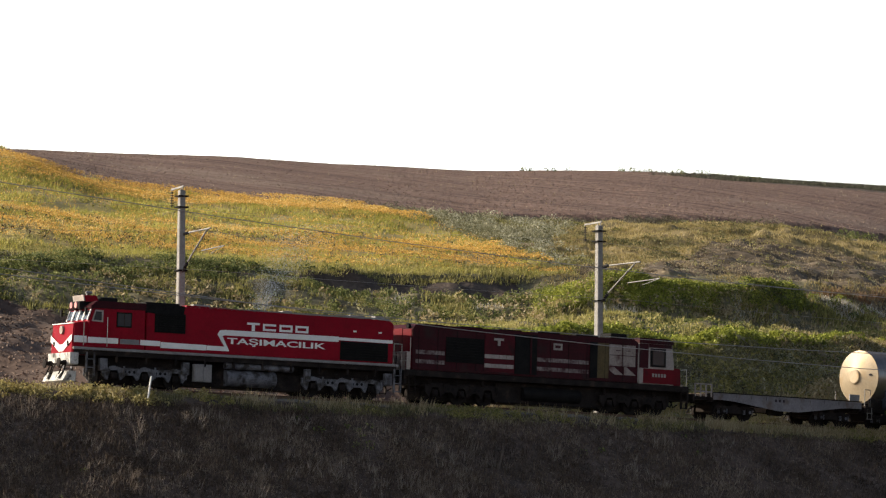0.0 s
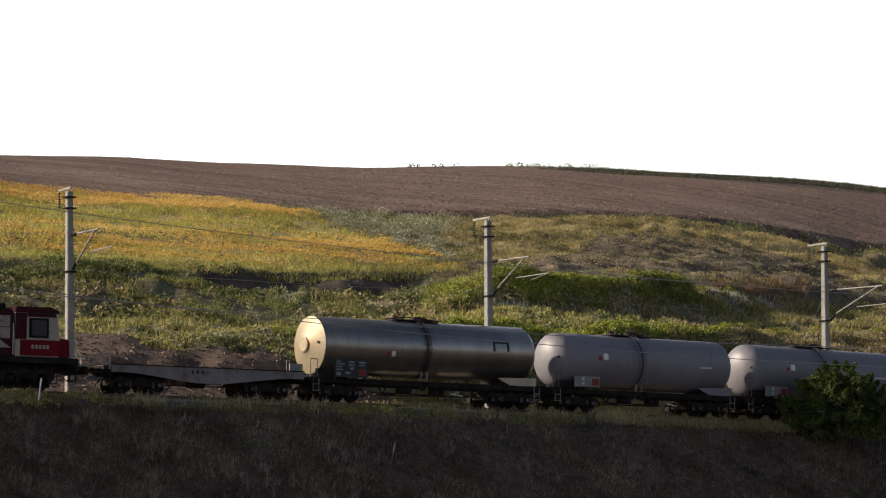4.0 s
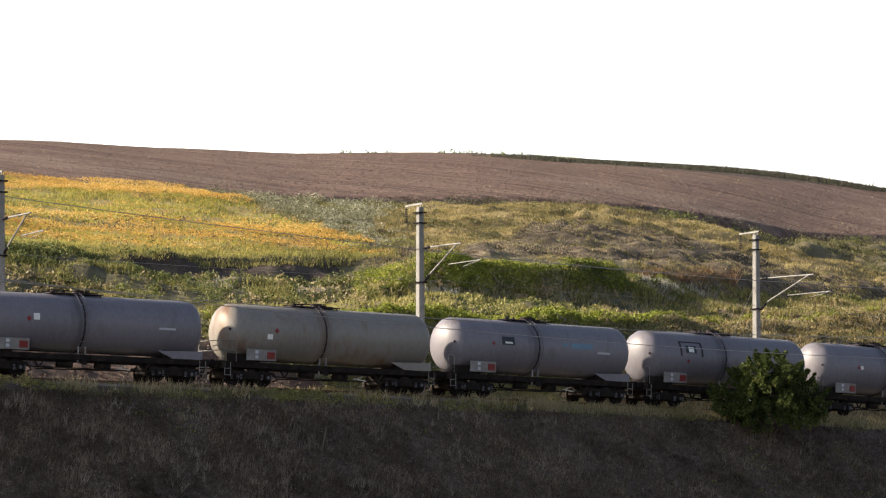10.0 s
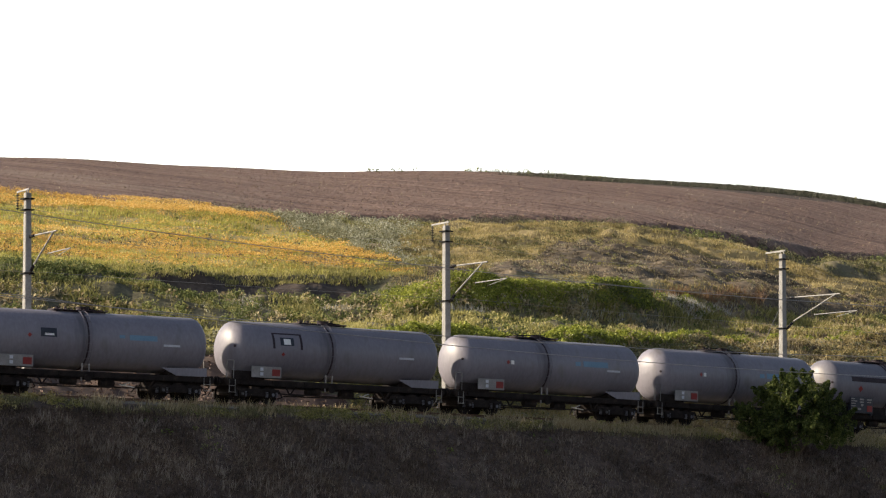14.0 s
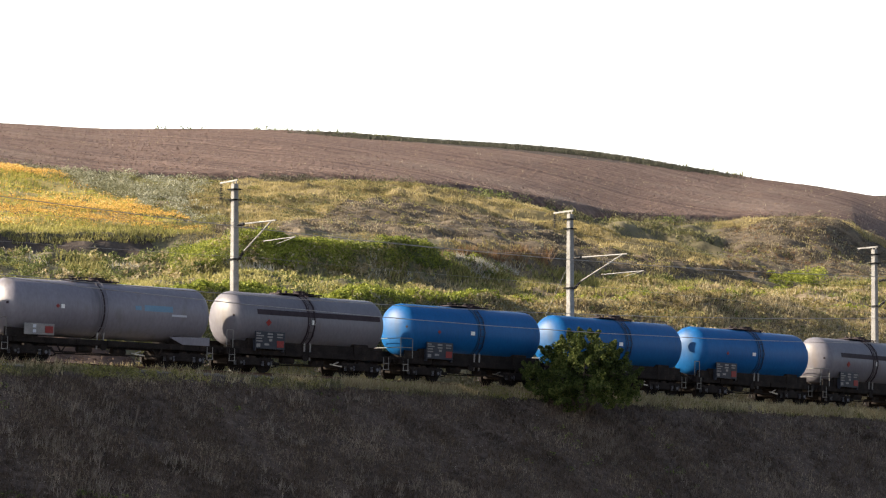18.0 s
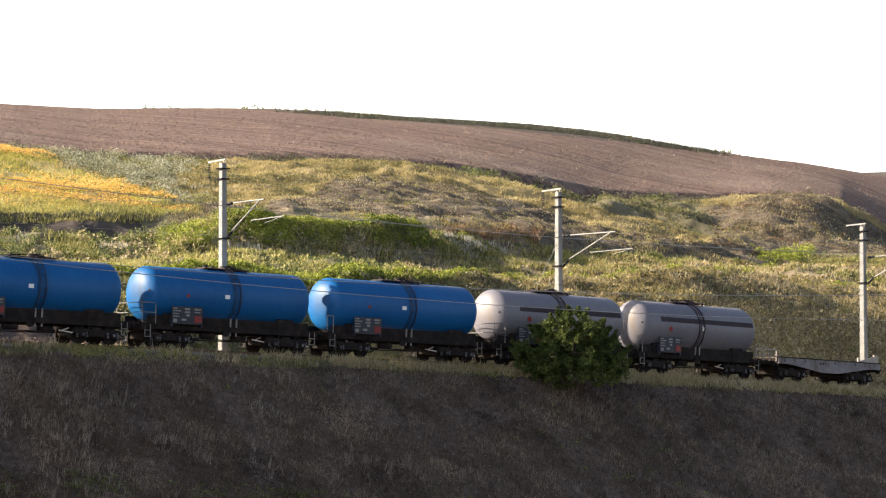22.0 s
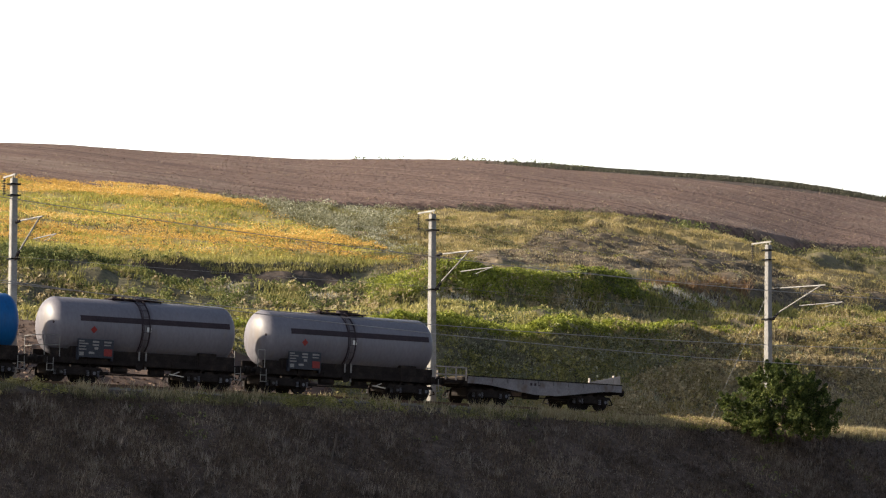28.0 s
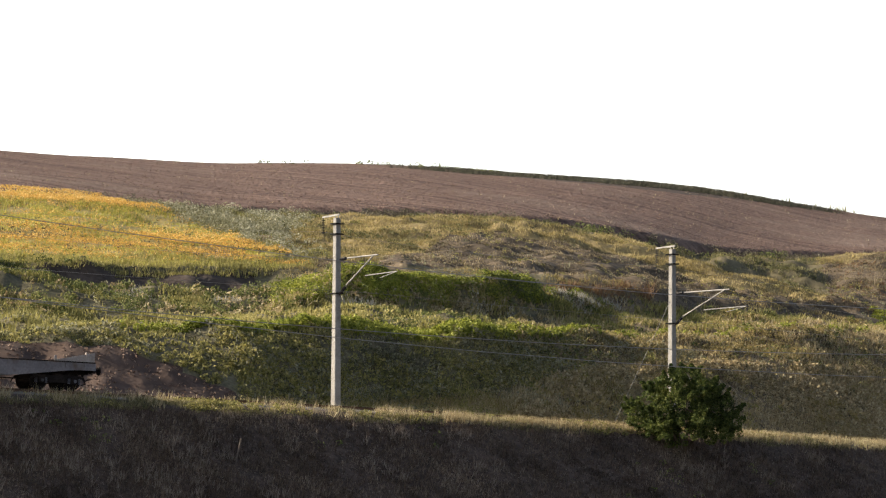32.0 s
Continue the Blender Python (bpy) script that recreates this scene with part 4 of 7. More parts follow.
# terrace edge, bright in the sun
leaves("terrace_weeds", (_p := scatter(1500, -3.2, AZ1, (9, -0.7), (9, 2.6), 13, lambda az, r, b, x, y: np.interp(az, [-3.2, -1.6, 2.8, 4.0, 11], [0.2, 1, 1, 0.15, 0.1]))), np.random.RandomState(13).uniform(0.2, 0.5, len(_p[0])), 13, 80, 0.095, L_GREEN, "bright green leafy weeds along the terrace edge")
blades("terrace_grass", scatter(26000, AZ0, AZ1, (9, 0.5), (10, 1), 14, both(grown, thick(3, 54, 0.5, 1.2))), 14, (0.12, 0.4), 0.06, 4, 0.25, L_OLIVE, "tall olive grass on the terrace")
blades("terrace_straw", scatter(9000, 2.6, AZ1, (9, -1.0), (10, 1), 46, thick(3.0, 51, 0.55, 1.2)), 46, (0.12, 0.4), 0.06, 4, 0.25, L_STRAW, "sunlit straw grass on the terrace edge")
blades("slope_straw", scatter(9000, 2.4, AZ1, (7, 2), (8, 0), 47, thick(2.5, 52, 0.3, 1.6)), 47, (0.08, 0.3), 0.06, 4, 0.25, L_STRAW, "straw grass on the gentle slope behind the track")
leaves("slope_weeds", (_p := scatter(900, 2.8, AZ1, (8, 0.5), (11, 0), 48, thick(4, 53, 0.1, 1.8))), np.random.RandomState(48).uniform(0.15, 0.45, len(_p[0])), 48, 22, 0.09, L_DEEP, "green weeds scattered over the dry slope")
# shrubby bank above
leaves("bank_weeds", (_p := scatter(3800, AZ0, AZ1, (10, 1), (11, 1.5), 15, lambda az, r, b, x, y: np.interp(az, [-11.5, -5, -2.5, -1, 2.6, 3.6, 11], [0.6, 0.5, 0.25, 0.5, 0.6, 0.14, 0.1]) * grown(az, r, b, x, y) * np.clip(0.75 + lumps(x, y, 6, 21), 0, 1))), np.random.RandomState(15).uniform(0.25, 0.6, len(_p[0])), 15, 60, 0.08, L_DEEP, "deep green shrubby weeds on the bank")
leaves("bank_weeds", (_p := scatter(1700, -0.9, 3.7, (10, 1), (11, 1.0), 16, thick(3, 95, 0.3, 1.6))), np.random.RandomState(16).uniform(0.2, 0.55, len(_p[0])), 16, 60, 0.075, L_GREEN, "bright green weeds on the bank")
blades("bank_grass", scatter(24000, AZ0, AZ1, (10, 0), (11, 0), 17, lambda az, r, b, x, y: grown(az, r, b, x, y) * np.clip(0.3 + 1.5 * lumps(x, y, 3, 22), 0.03, 1)), 17, (0.12, 0.4), 0.06, 4, 0.3, L_OLIVE, "rough olive grass on the bank")
blades("pale_grass", scatter(4200, -4.0, 4.2, (11, -3.5), (11, 0.5), 18, patch(3.0, 23, -0.1, 0.6)), 18, (0.15, 0.42), 0.03, 5, 0.25, leaf("pale_seed_grass", [(0.36, 0.33, 0.27), (0.50, 0.47, 0.40), (0.64, 0.61, 0.54)], 0.4), "tall pale seeding grass along the bank top")
# flower field
blades("flower_stems", scatter(60000, AZ0, 0.5, (12, 0), (13, 1), 19, both(in_field, thick(2.0, 58, 0.5, 1.1))), 19, (0.15, 0.36), 0.04, 3, 0.3, L_STEM, "green stems of the flower field")


def flower_bands(az, r, b, x, y):
    """Flowering in strips along the slope, with a green strip between and bare gaps."""
    d = (r - b[:, 12]) / (b[:, 13] - b[:, 12]) + 0.07 * lumps(x, y, 14, 40) + 0.04 * lumps(x, y, 4, 41)
    k = np.interp(d, [0.0, 0.07, 0.15, 0.38, 0.45, 0.74, 0.80, 1.0], [0.03, 0.14, 0.72, 0.66, 0.10, 0.07, 1.0, 1.0])
    k = k * np.clip(0.85 + 0.7 * lumps(x * 0.12, y, 3.5, 99), 0.15, 1.2)
    return in_field(az, r, b, x, y) * k * np.clip(0.75 + 0.75 * lumps(x * 0.6, y, 2.2, 25), 0.1, 1)


_p = scatter(110000, AZ0, 0.5, (12, 1.0), (13, 0), 20, flower_bands)
leaves("flower_heads", (_p[0], _p[1], _p[2] + 0.36), np.full(len(_p[0]), 0.2), 20, 4, 0.055, L_FLOWER, "yellow flower heads across the field", category="flowers", flat=0.55)
_p = scatter(4500, AZ0, -0.6, (12, 4), (13, -16), 112, lambda az, r, b, x, y: in_field(az, r, b, x, y) * np.interp((r - b[:, 12]) / (b[:, 13] - b[:, 12]), [0.08, 0.16, 0.36, 0.46], [0, 1, 1, 0]) * np.clip(0.4 + lumps(x * 0.5, y, 2.5, 113), 0.05, 1))
leaves("field_weeds", _p, np.random.RandomState(112).uniform(0.12, 0.3, len(_p[0])), 112, 16, 0.06, L_BROWN, "dark withered weeds among the flowers", lift=1.2)
leaves("field_weeds", (_p := scatter(1500, AZ0, 0.0, (12, 1), (13, -3), 42, lambda az, r, b, x, y: in_field(az, r, b, x, y) * np.clip(lumps(x, y, 5, 43) * 1.5, 0.05, 1))), np.random.RandomState(42).uniform(0.2, 0.5, len(_p[0])), 42, 18, 0.09, L_OLIVE, "green weeds among the flowers")
blades("field_edge_grass", scatter(8000, AZ0, -0.3, (12, -0.9), (12, 5.0), 21), 21, (0.08, 0.24), 0.04, 5, 0.3, L_OLIVE, "green grass along the field edge")
# dry slope
L_HEATH = leaf("brown_heath_tufts", [(0.05, 0.04, 0.026), (0.12, 0.096, 0.06), (0.24, 0.195, 0.125), (0.44, 0.365, 0.245)], 0.4, 0.12, 0.6)


def zoned(*ids, f=None):
    """Density on the covers named, thinned by f."""
    return lambda az, r, b, x, y: np.isin(zone_of(az, r, b, x, y), ids) * (1.0 if f is None else f(az, r, b, x, y))


blades("pale_spur_grass", scatter(110000, -1.8, AZ1, (12, 0), (13, 0), 22, zoned(7, f=thick(3.0, 26, 0.7, 0.6))), 22, (0.08, 0.26), 0.035, 4, 0.3, L_PALE, "pale golden grass on the spur of the slope")
blades("heath_grass", scatter(90000, -1.6, AZ1, (11, -1), (13, 0), 23, zoned(8, f=thick(2.0, 27, 0.6, 0.8))), 23, (0.04, 0.12), 0.035, 3, 0.3, L_HEATH, "short brown grass on the dry slope")
blades("heath_straw", scatter(30000, -1.6, AZ1, (12, 0), (13, 0), 110, zoned(8, f=lambda az, r, b, x, y: np.clip(0.1 + 1.5 * lumps(x * 0.35, y, 2.6, 111), 0.02, 1))), 110, (0.06, 0.18), 0.035, 3, 0.3, L_STRAW, "thin straw grass along the ledges of the dry slope")
# dark blades paint the shade that the shallow gully lacks
blades("gully_grass", scatter(60000, 2.6, AZ1, (12, 0), (13, 0), 122, zoned(9, f=thick(3.0, 123, 0.5, 1.0))), 122, (0.08, 0.24), 0.035, 4, 0.3, L_GULLY, "green grass in the gully, coloured dark for shade")
blades("gully_straw", scatter(12000, 2.6, AZ1, (12, 0), (13, -4), 124, zoned(9, f=thick(5.0, 125, -0.05, 1.6))), 124, (0.08, 0.24), 0.035, 4, 0.3, L_PALE, "pale grass patches in the gully")
_p = scatter(24000, -1.6, AZ1, (12, 0), (13, -1), 126, zoned(8, f=lambda az, r, b, x, y: np.clip(0.25 + 1.3 * lumps(x * 0.4, y, 2.2, 127), 0, 1)))
leaves("heath_tufts", _p, np.random.RandomState(126).uniform(0.08, 0.26, len(_p[0])), 126, 14, 0.06, L_HEATH, "dark brown dry tufts on the slope", category="grass", flat=0.7)
_p = scatter(2600, -1.0, 2.6, (12, 0), (13, -1), 142, zoned(7, f=thick(5, 143, 0.2, 1.4)))
leaves("spur_weeds", _p, np.random.RandomState(142).uniform(0.15, 0.4, len(_p[0])), 142, 26, 0.06, L_GULLY, "dull green weeds in the pale grass", flat=0.7)
_p = scatter(4200, -1.6, AZ1, (12, 0), (13, -1), 128, zoned(8, 7, f=thick(4, 129, 0.15, 1.2)))
leaves("slope_tufts", _p, np.random.RandomState(128).uniform(0.1, 0.3, len(_p[0])), 128, 18, 0.06, L_OLIVE, "olive tufts on the dry slope", category="grass", flat=0.8)
_p = scatter(5200, 2.6, AZ1, (12, 0), (13, -0.5), 130, zoned(9, f=thick(4, 131, 0.4, 1.2)))
leaves("gully_weeds", _p, np.random.RandomState(130).uniform(0.15, 0.5, len(_p[0])), 130, 30, 0.075, L_GULLY, "green weeds in the gully, coloured dark for shade", flat=0.8)
_p = scatter(2600, -0.6, AZ1, (12, 0), (13, -1), 140, zoned(8, f=thick(2.5, 141, 0.3, 1.2)))
leaves("grey_tufts", _p, np.random.RandomState(140).uniform(0.08, 0.24, len(_p[0])), 140, 16, 0.055, L_SAGE, "pale grey tufts on the dry slope", category="grass", flat=0.8)
_p = scatter(900, 7.0, 9.6, (12, 1), (13, -2), 132, zoned(8, f=thick(3, 133, 0.1, 1.4)))
leaves("rusty_tufts", _p, np.random.RandomState(132).uniform(0.12, 0.3, len(_p[0])), 132, 18, 0.06, L_RUST, "rust-brown dry tufts on the knoll", flat=0.8)
blades("pale_stubble", scatter(2600, 9.25, 10.1, (13, -8), (13, 0), 134), 134, (0.2, 0.5), 0.035, 5, 0.3, L_STRAW, "bright straw below the field corner")
_p = scatter(60, 7.75, 8.5, (11, 0), (12, 3), 136)
leaves("green_bushes", _p, np.random.RandomState(136).uniform(0.3, 0.75, len(_p[0])), 136, 90, 0.08, L_GREEN, "bright green bushes at the foot of the knoll")
# sage and weeds between the flower field and the spur
_p = scatter(2600, -3.4, 0.2, (12, 2), (13, -1), 144, zoned(3, f=thick(4, 145, 0.2, 1.4)))
leaves("sage_weeds", _p, np.random.RandomState(144).uniform(0.2, 0.5, len(_p[0])), 144, 30, 0.065, L_GULLY, "dull green weeds above the flower field", flat=0.8)
_p = scatter(1300, -3.0, 0.0, (12, 2), (13, -1), 146, zoned(3, f=thick(3, 147, 0.0, 1.6)))
leaves("sage_bushes", _p, np.random.RandomState(146).uniform(0.2, 0.5, len(_p[0])), 146, 34, 0.06, L_SAGE, "pale grey-green sage bushes beside the flower field", flat=0.9)
blades("sage_grass", scatter(30000, -3.4, 0.2, (12, 1), (13, -1), 138, zoned(3, f=thick(3, 139, 0.6, 0.8))), 138, (0.1, 0.3), 0.035, 4, 0.3, L_OLIVE, "olive grass above the flower field")
_p = scatter(300, -2.5, -0.2, (12, 3), (13, -1), 210, zoned(3, 7, f=lambda az, r, b, x, y: np.interp(az, [-2.5, -1.9, -0.9, -0.2], [0.4, 1, 1, 0.1])))
leaves("sage_bushes", _p, np.random.RandomState(210).uniform(0.35, 0.8, len(_p[0])), 210, 90, 0.07, L_SILVER, "tall silvery sage bushes beside the flower field")
# sunlit growth right of the tree
blades("lower_straw", scatter(9000, 4.6, AZ1, (7, 0.5), (9, -1), 212, thick(3.0, 213, 0.35, 1.5)), 212, (0.15, 0.5), 0.035, 5, 0.25, L_STRAW, "sunlit straw grass on the lower slope")
_p = scatter(2600, 4.4, AZ1, (7, 1), (9, -0.5), 214, thick(3.5, 215, 0.3, 1.5))
leaves("lower_tufts", _p, np.random.RandomState(214).uniform(0.15, 0.45, len(_p[0])), 214, 26, 0.07, L_PALE, "golden tufts on the lower slope", category="grass", flat=0.9)
_p = scatter(420, 1.6, AZ1, (7, 1.5), (9, -2), 216, thick(5, 217, 0.1, 1.5))
leaves("lower_weeds", _p, np.random.RandomState(216).uniform(0.25, 0.6, len(_p[0])), 216, 50, 0.075, L_OLIVE, "leafy green weeds on the lower slope")
# hummocks of grass that catch the low sun
for _k, (_a, _b, _r0, _r1, _n, _mat, _lab, _f) in enumerate((
        (2.6, AZ1, (7, 2), (8, 0), 5200, L_STRAW, "straw hummocks behind the track", None),
        (2.6, AZ1, (7, 2), (11, 0), 4600, L_PALE, "golden hummocks behind the track", None),
        (AZ0, 3.6, (8, 0.5), (9, 0), 3200, L_OLIVE, "olive hummocks on the shaded slope", grown),
        (AZ0, 3.6, (8, 0.5), (9, 0), 1500, L_SAGE, "grey hummocks on the shaded slope", grown),
        (AZ0, 3.0, (10, 0.5), (11, 0), 1600, L_STRAW, "straw hummocks on the bank", grown),
        (AZ0, 3.0, (9, 0), (10, 0), 1300, L_OLIVE, "olive hummocks on the terrace", grown))):
    _p = scatter(_n, _a, _b, _r0, _r1, 60 + _k, both(_f, thick(4.5, 70 + _k, 0.3, 1.6)) if _f else thick(4.5, 70 + _k, 0.3, 1.6))
    leaves("grass_hummocks", _p, np.random.RandomState(80 + _k).uniform(0.14, 0.42, len(_p[0])), 90 + _k, 16, 0.11, _mat, _lab, category="grass", flat=0.8)
# ragged edge below the ploughed field; weed colours carry the shade of the scarp
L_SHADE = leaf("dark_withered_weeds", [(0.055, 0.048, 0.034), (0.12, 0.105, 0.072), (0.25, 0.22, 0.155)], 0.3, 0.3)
_p = scatter(1800, -3.2, AZ1, (13, -2.0), (13, 0.2), 114, thick(4, 115, 0.6, 1.0))
leaves("edge_weeds", _p, np.random.RandomState(114).uniform(0.2, 0.5, len(_p[0])), 114, 40, 0.065, L_SHADE, "weeds in shade-dark colours along the ploughed field edge")
# small round tufts all over the slopes
for _k, (_a, _b, _r0, _r1, _n, _mat, _lab) in enumerate((
        (-1.4, AZ1, (7, 2), (9, 0), 4200, L_SAGE, "small grey tufts behind the track"),
        (-1.4, 3.4, (7, 2), (9, 0), 3400, L_OLIVE, "small olive tufts behind the track"),
        (3.0, AZ1, (7, 2), (9, 0), 5000, L_HEATH, "small brown tufts behind the track"),
        (2.0, AZ1, (7, 2), (8, 1), 9000, L_STRAW, "small straw tufts behind the track"),
        (AZ0, AZ1, (9, 0), (12, 0), 4200, L_SAGE, "small grey tufts on the bank"),
        (2.4, AZ1, (8, -2), (9, 0), 3000, L_SAGE, "small grey tufts below the terrace"),
        (2.4, AZ1, (8, -2), (9, 0), 3600, L_PALE, "small golden tufts below the terrace"),
        (2.4, AZ1, (8, -2), (9, 0), 1000, L_DEEP, "small dark tufts below the terrace"),
        (-1.0, 4.0, (9, 0.5), (10, 1), 2500, L_DEEP, "small dark tufts on the terrace"),
        )):
    _p = scatter(_n, _a, _b, _r0, _r1, 160 + _k, both(grown, thick(3.5, 170 + _k, 0.45, 1.2)))
    leaves("grass_tufts", _p, np.random.RandomState(180 + _k).uniform(0.08, 0.26, len(_p[0])), 190 + _k, 12, 0.075, _mat, _lab, category="grass", flat=0.85)
# hedge below the plough, and the crest
_p = scatter(150, 2.8, 7.2, (13, -6), (13, -0.5), 218, thick(4, 219, 0.2, 1.4))
leaves("hedge_bushes", _p, np.random.RandomState(218).uniform(0.45, 0.95, len(_p[0])), 218, 110, 0.075, L_DEEP, "dark green bushes below the ploughed field")
# shrubs here use the shade-dark leaf colours too
leaves("hedge_weeds", (_p := scatter(900, -4.2, AZ1, (13, -4), (13, 1), 26, lambda az, r, b, x, y: np.interp(az, [-4.2, 0, 3, 4.5, 7, 11], [0.5, 0.5, 0.6, 1, 1, 0.6]))), np.random.RandomState(26).uniform(0.25, 0.7, len(_p[0])), 26, 50, 0.07, L_SHADE, "shrubs in shade-dark colours along the ploughed field edge")
# crest blades near black: the shadow side is put into their colour
blades("crest_grass", scatter(9000, 0.7, 7.4, (14, -8), (14, 1), 27, lambda az, r, b, x, y: np.interp(az, [0.7, 2.2, 6, 7.4], [0.03, 1, 1, 0.1])), 27, (0.06, 0.26), 0.04, 5, 0.4, leaf("dark_crest_grass", [(0.025, 0.026, 0.018), (0.05, 0.05, 0.032), (0.11, 0.104, 0.068)], 0.1), "grass along the hill crest in shadow-side colours")
leaves("crest_bushes", (_p := scatter(60, -1.2, 2.6, (14, -3), (14, 1), 94, patch(3, 93, -0.3, 0.5))), np.random.RandomState(94).uniform(0.2, 0.5, len(_p[0])), 94, 40, 0.09, L_DEEP, "small dark bushes on the hill crest")
blades("crest_grass", scatter(60, 5.9, 7.6, (14, -2), (14, 1), 92, patch(2, 91, -0.2, 0.6)), 92, (0.4, 1.1), 0.05, 5, 0.25, L_OLIVE, "lone tall stalks on the hill crest")
blades("crest_grass", scatter(110, -0.2, 1.9, (14, -2), (14, 1), 28, thick(4, 161, 0.2, 1.4)), 28, (0.15, 0.6), 0.03, 5, 0.25, L_SAGE, "tall grey stalks on the hill crest")
blades("crest_grass", scatter(700, -11, -8.6, (14, -6), (14, 2), 29), 29, (0.12, 0.4), 0.04, 5, 0.4, L_OLIVE, "tall grass on the hill crest")
L_CLOD = leaf("soil_clods", [(0.09, 0.057, 0.043), (0.13, 0.085, 0.065), (0.18, 0.12, 0.092), (0.24, 0.17, 0.135)], 0.0, 0.05)
_p = scatter(60000, -9, AZ1, (13, 0), (14, 0), 44, lambda az, r, b, x, y: np.clip(0.35 + 0.9 * np.sin((0.62 * x + 0.78 * y) * 2.6 + 2.5 * lumps(x, y, 12, 98)), 0.05, 1))
leaves("soil_clods", _p, np.full(len(_p[0]), 0.3), 44, 2, 0.055, L_CLOD, "rough clods of the ploughed field", category="soil", flat=0.12, lift=0.1)
_p = scatter(14000, -11.5, 0, (8, 0), (11, 0), 45, lambda az, r, b, x, y: (zone_of(az, r, b, x, y) == 5).astype(float))
leaves("soil_clods", _p, np.full(len(_p[0]), 0.14), 45, 3, 0.09, L_CLOD, "rough clods on the bare slope", category="soil", flat=0.12, lift=0.1)
blades("plough_stubble", scatter(1200, -8, AZ1, (13, 1), (14, -2), 30), 30, (0.04, 0.14), 0.035, 2, 0.4, L_STRAW, "sparse stubble in the ploughed field")
# embankment
blades("verge_grass", scatter(24000, AZ0, AZ1, (5, -0.3), (6, 1.5), 31, thick(1.6, 55, 0.35, 1.5)), 31, (0.05, 0.22), 0.025, 5, 0.2, leaf("verge_blades", [(0.09, 0.095, 0.045), (0.16, 0.15, 0.07), (0.26, 0.225, 0.115), (0.42, 0.36, 0.22)], 0.45, 0.3), "yellow-green grass along the embankment crest")
blades("verge_straw", scatter(9000, 1.6, AZ1, (5, 0.2), (6, 1.6), 63, thick(2.5, 64, 0.5, 1.2)), 63, (0.1, 0.38), 0.03, 5, 0.22, L_STRAW, "sunlit straw grass along the embankment crest")
blades("verge_straw", scatter(9000, 5.3, AZ1, (5, 0.0), (8, -6), 158, lambda az, r, b, x, y: np.clip(1.15 - (r - b[:, 5]) / 14, 0.06, 1)), 158, (0.12, 0.42), 0.03, 6, 0.22, leaf("bleached_straw", [(0.34, 0.28, 0.15), (0.48, 0.40, 0.23), (0.62, 0.54, 0.34)], 0.4, 0.3), "bleached straw grass past the tree")
_p = scatter(420, -9.5, -5.6, (5, -0.4), (6, 0.9), 61, thick(1.6, 62, 0.3, 1.5))
leaves("verge_bushes", _p, np.random.RandomState(61).uniform(0.12, 0.4, len(_p[0])), 61, 34, 0.07, L_GOLD, "yellow bushes at the embankment crest", flat=0.9)
_p = scatter(2600, AZ0, AZ1, (5, -0.2), (6, 1.2), 58, thick(2.2, 59, 0.05, 1.7))
leaves("verge_weeds", _p, np.random.RandomState(58).uniform(0.1, 0.3, len(_p[0])), 58, 22, 0.06, L_OLIVE, "yellow-green weed clumps along the embankment crest", flat=0.8)
blades("verge_stalks", scatter(2800, AZ0, AZ1, (5, 0), (6, 1.6), 56, thick(1.2, 57, 0.0, 1.6)), 56, (0.2, 0.6), 0.022, 6, 0.2, L_STRAW, "tall straw stalks along the track edge")
blades("verge_grass", scatter(3600, AZ0, AZ1, (7, -1.0), (8, 1.0), 32), 32, (0.12, 0.45), 0.03, 5, 0.3, L_STRAW, "straw grass between the track and the slope")
blades("embankment_grass", scatter(90000, AZ0, AZ1, (4, -0.8), (5, 0), 33, thick(1.8, 100, 0.8, 0.6)), 33, (0.05, 0.24), 0.026, 4, 0.25, L_BROWN, "dry brown grass on the embankment, darkened for its shade")
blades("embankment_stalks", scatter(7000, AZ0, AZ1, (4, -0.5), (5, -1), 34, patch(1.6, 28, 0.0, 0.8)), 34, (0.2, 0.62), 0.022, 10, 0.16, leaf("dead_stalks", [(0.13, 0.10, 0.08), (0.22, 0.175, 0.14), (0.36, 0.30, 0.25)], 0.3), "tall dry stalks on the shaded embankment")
_p = scatter(26000, AZ0, AZ1, (4, -1), (5, 0), 107)
leaves("embankment_litter", _p, np.full(len(_p[0]), 0.1), 107, 3, 0.05, leaf("pale_litter", [(0.07, 0.052, 0.042), (0.15, 0.115, 0.092), (0.32, 0.26, 0.215)], 0.1, 0.4), "pale stones and dead stalks on the embankment", category="litter", flat=0.3)
_p = scatter(3500, AZ0, AZ1, (4, -1.2), (4, 2.0), 108, thick(3, 109, 0.4, 1.3))
leaves("foot_weeds", _p, np.random.RandomState(108).uniform(0.1, 0.3, len(_p[0])), 108, 18, 0.06, L_DEEP, "low green weeds along the embankment foot", flat=0.6)
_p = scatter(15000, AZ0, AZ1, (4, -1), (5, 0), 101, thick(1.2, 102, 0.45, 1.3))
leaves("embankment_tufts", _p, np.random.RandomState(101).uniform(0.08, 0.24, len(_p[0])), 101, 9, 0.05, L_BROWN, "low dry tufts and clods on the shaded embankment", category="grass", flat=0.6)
_p = scatter(1500, -3.4, -0.2, (13, -25), (13, -1), 103, lambda az, r, b, x, y: out_field(az, r, b, x, y) * np.clip(0.35 + 1.5 * lumps(x, y, 5, 104), 0, 1))
leaves("sage_clumps", _p, np.random.RandomState(103).uniform(0.3, 0.8, len(_p[0])), 103, 36, 0.08, L_SAGE, "grey-green sage bushes above the flower field")
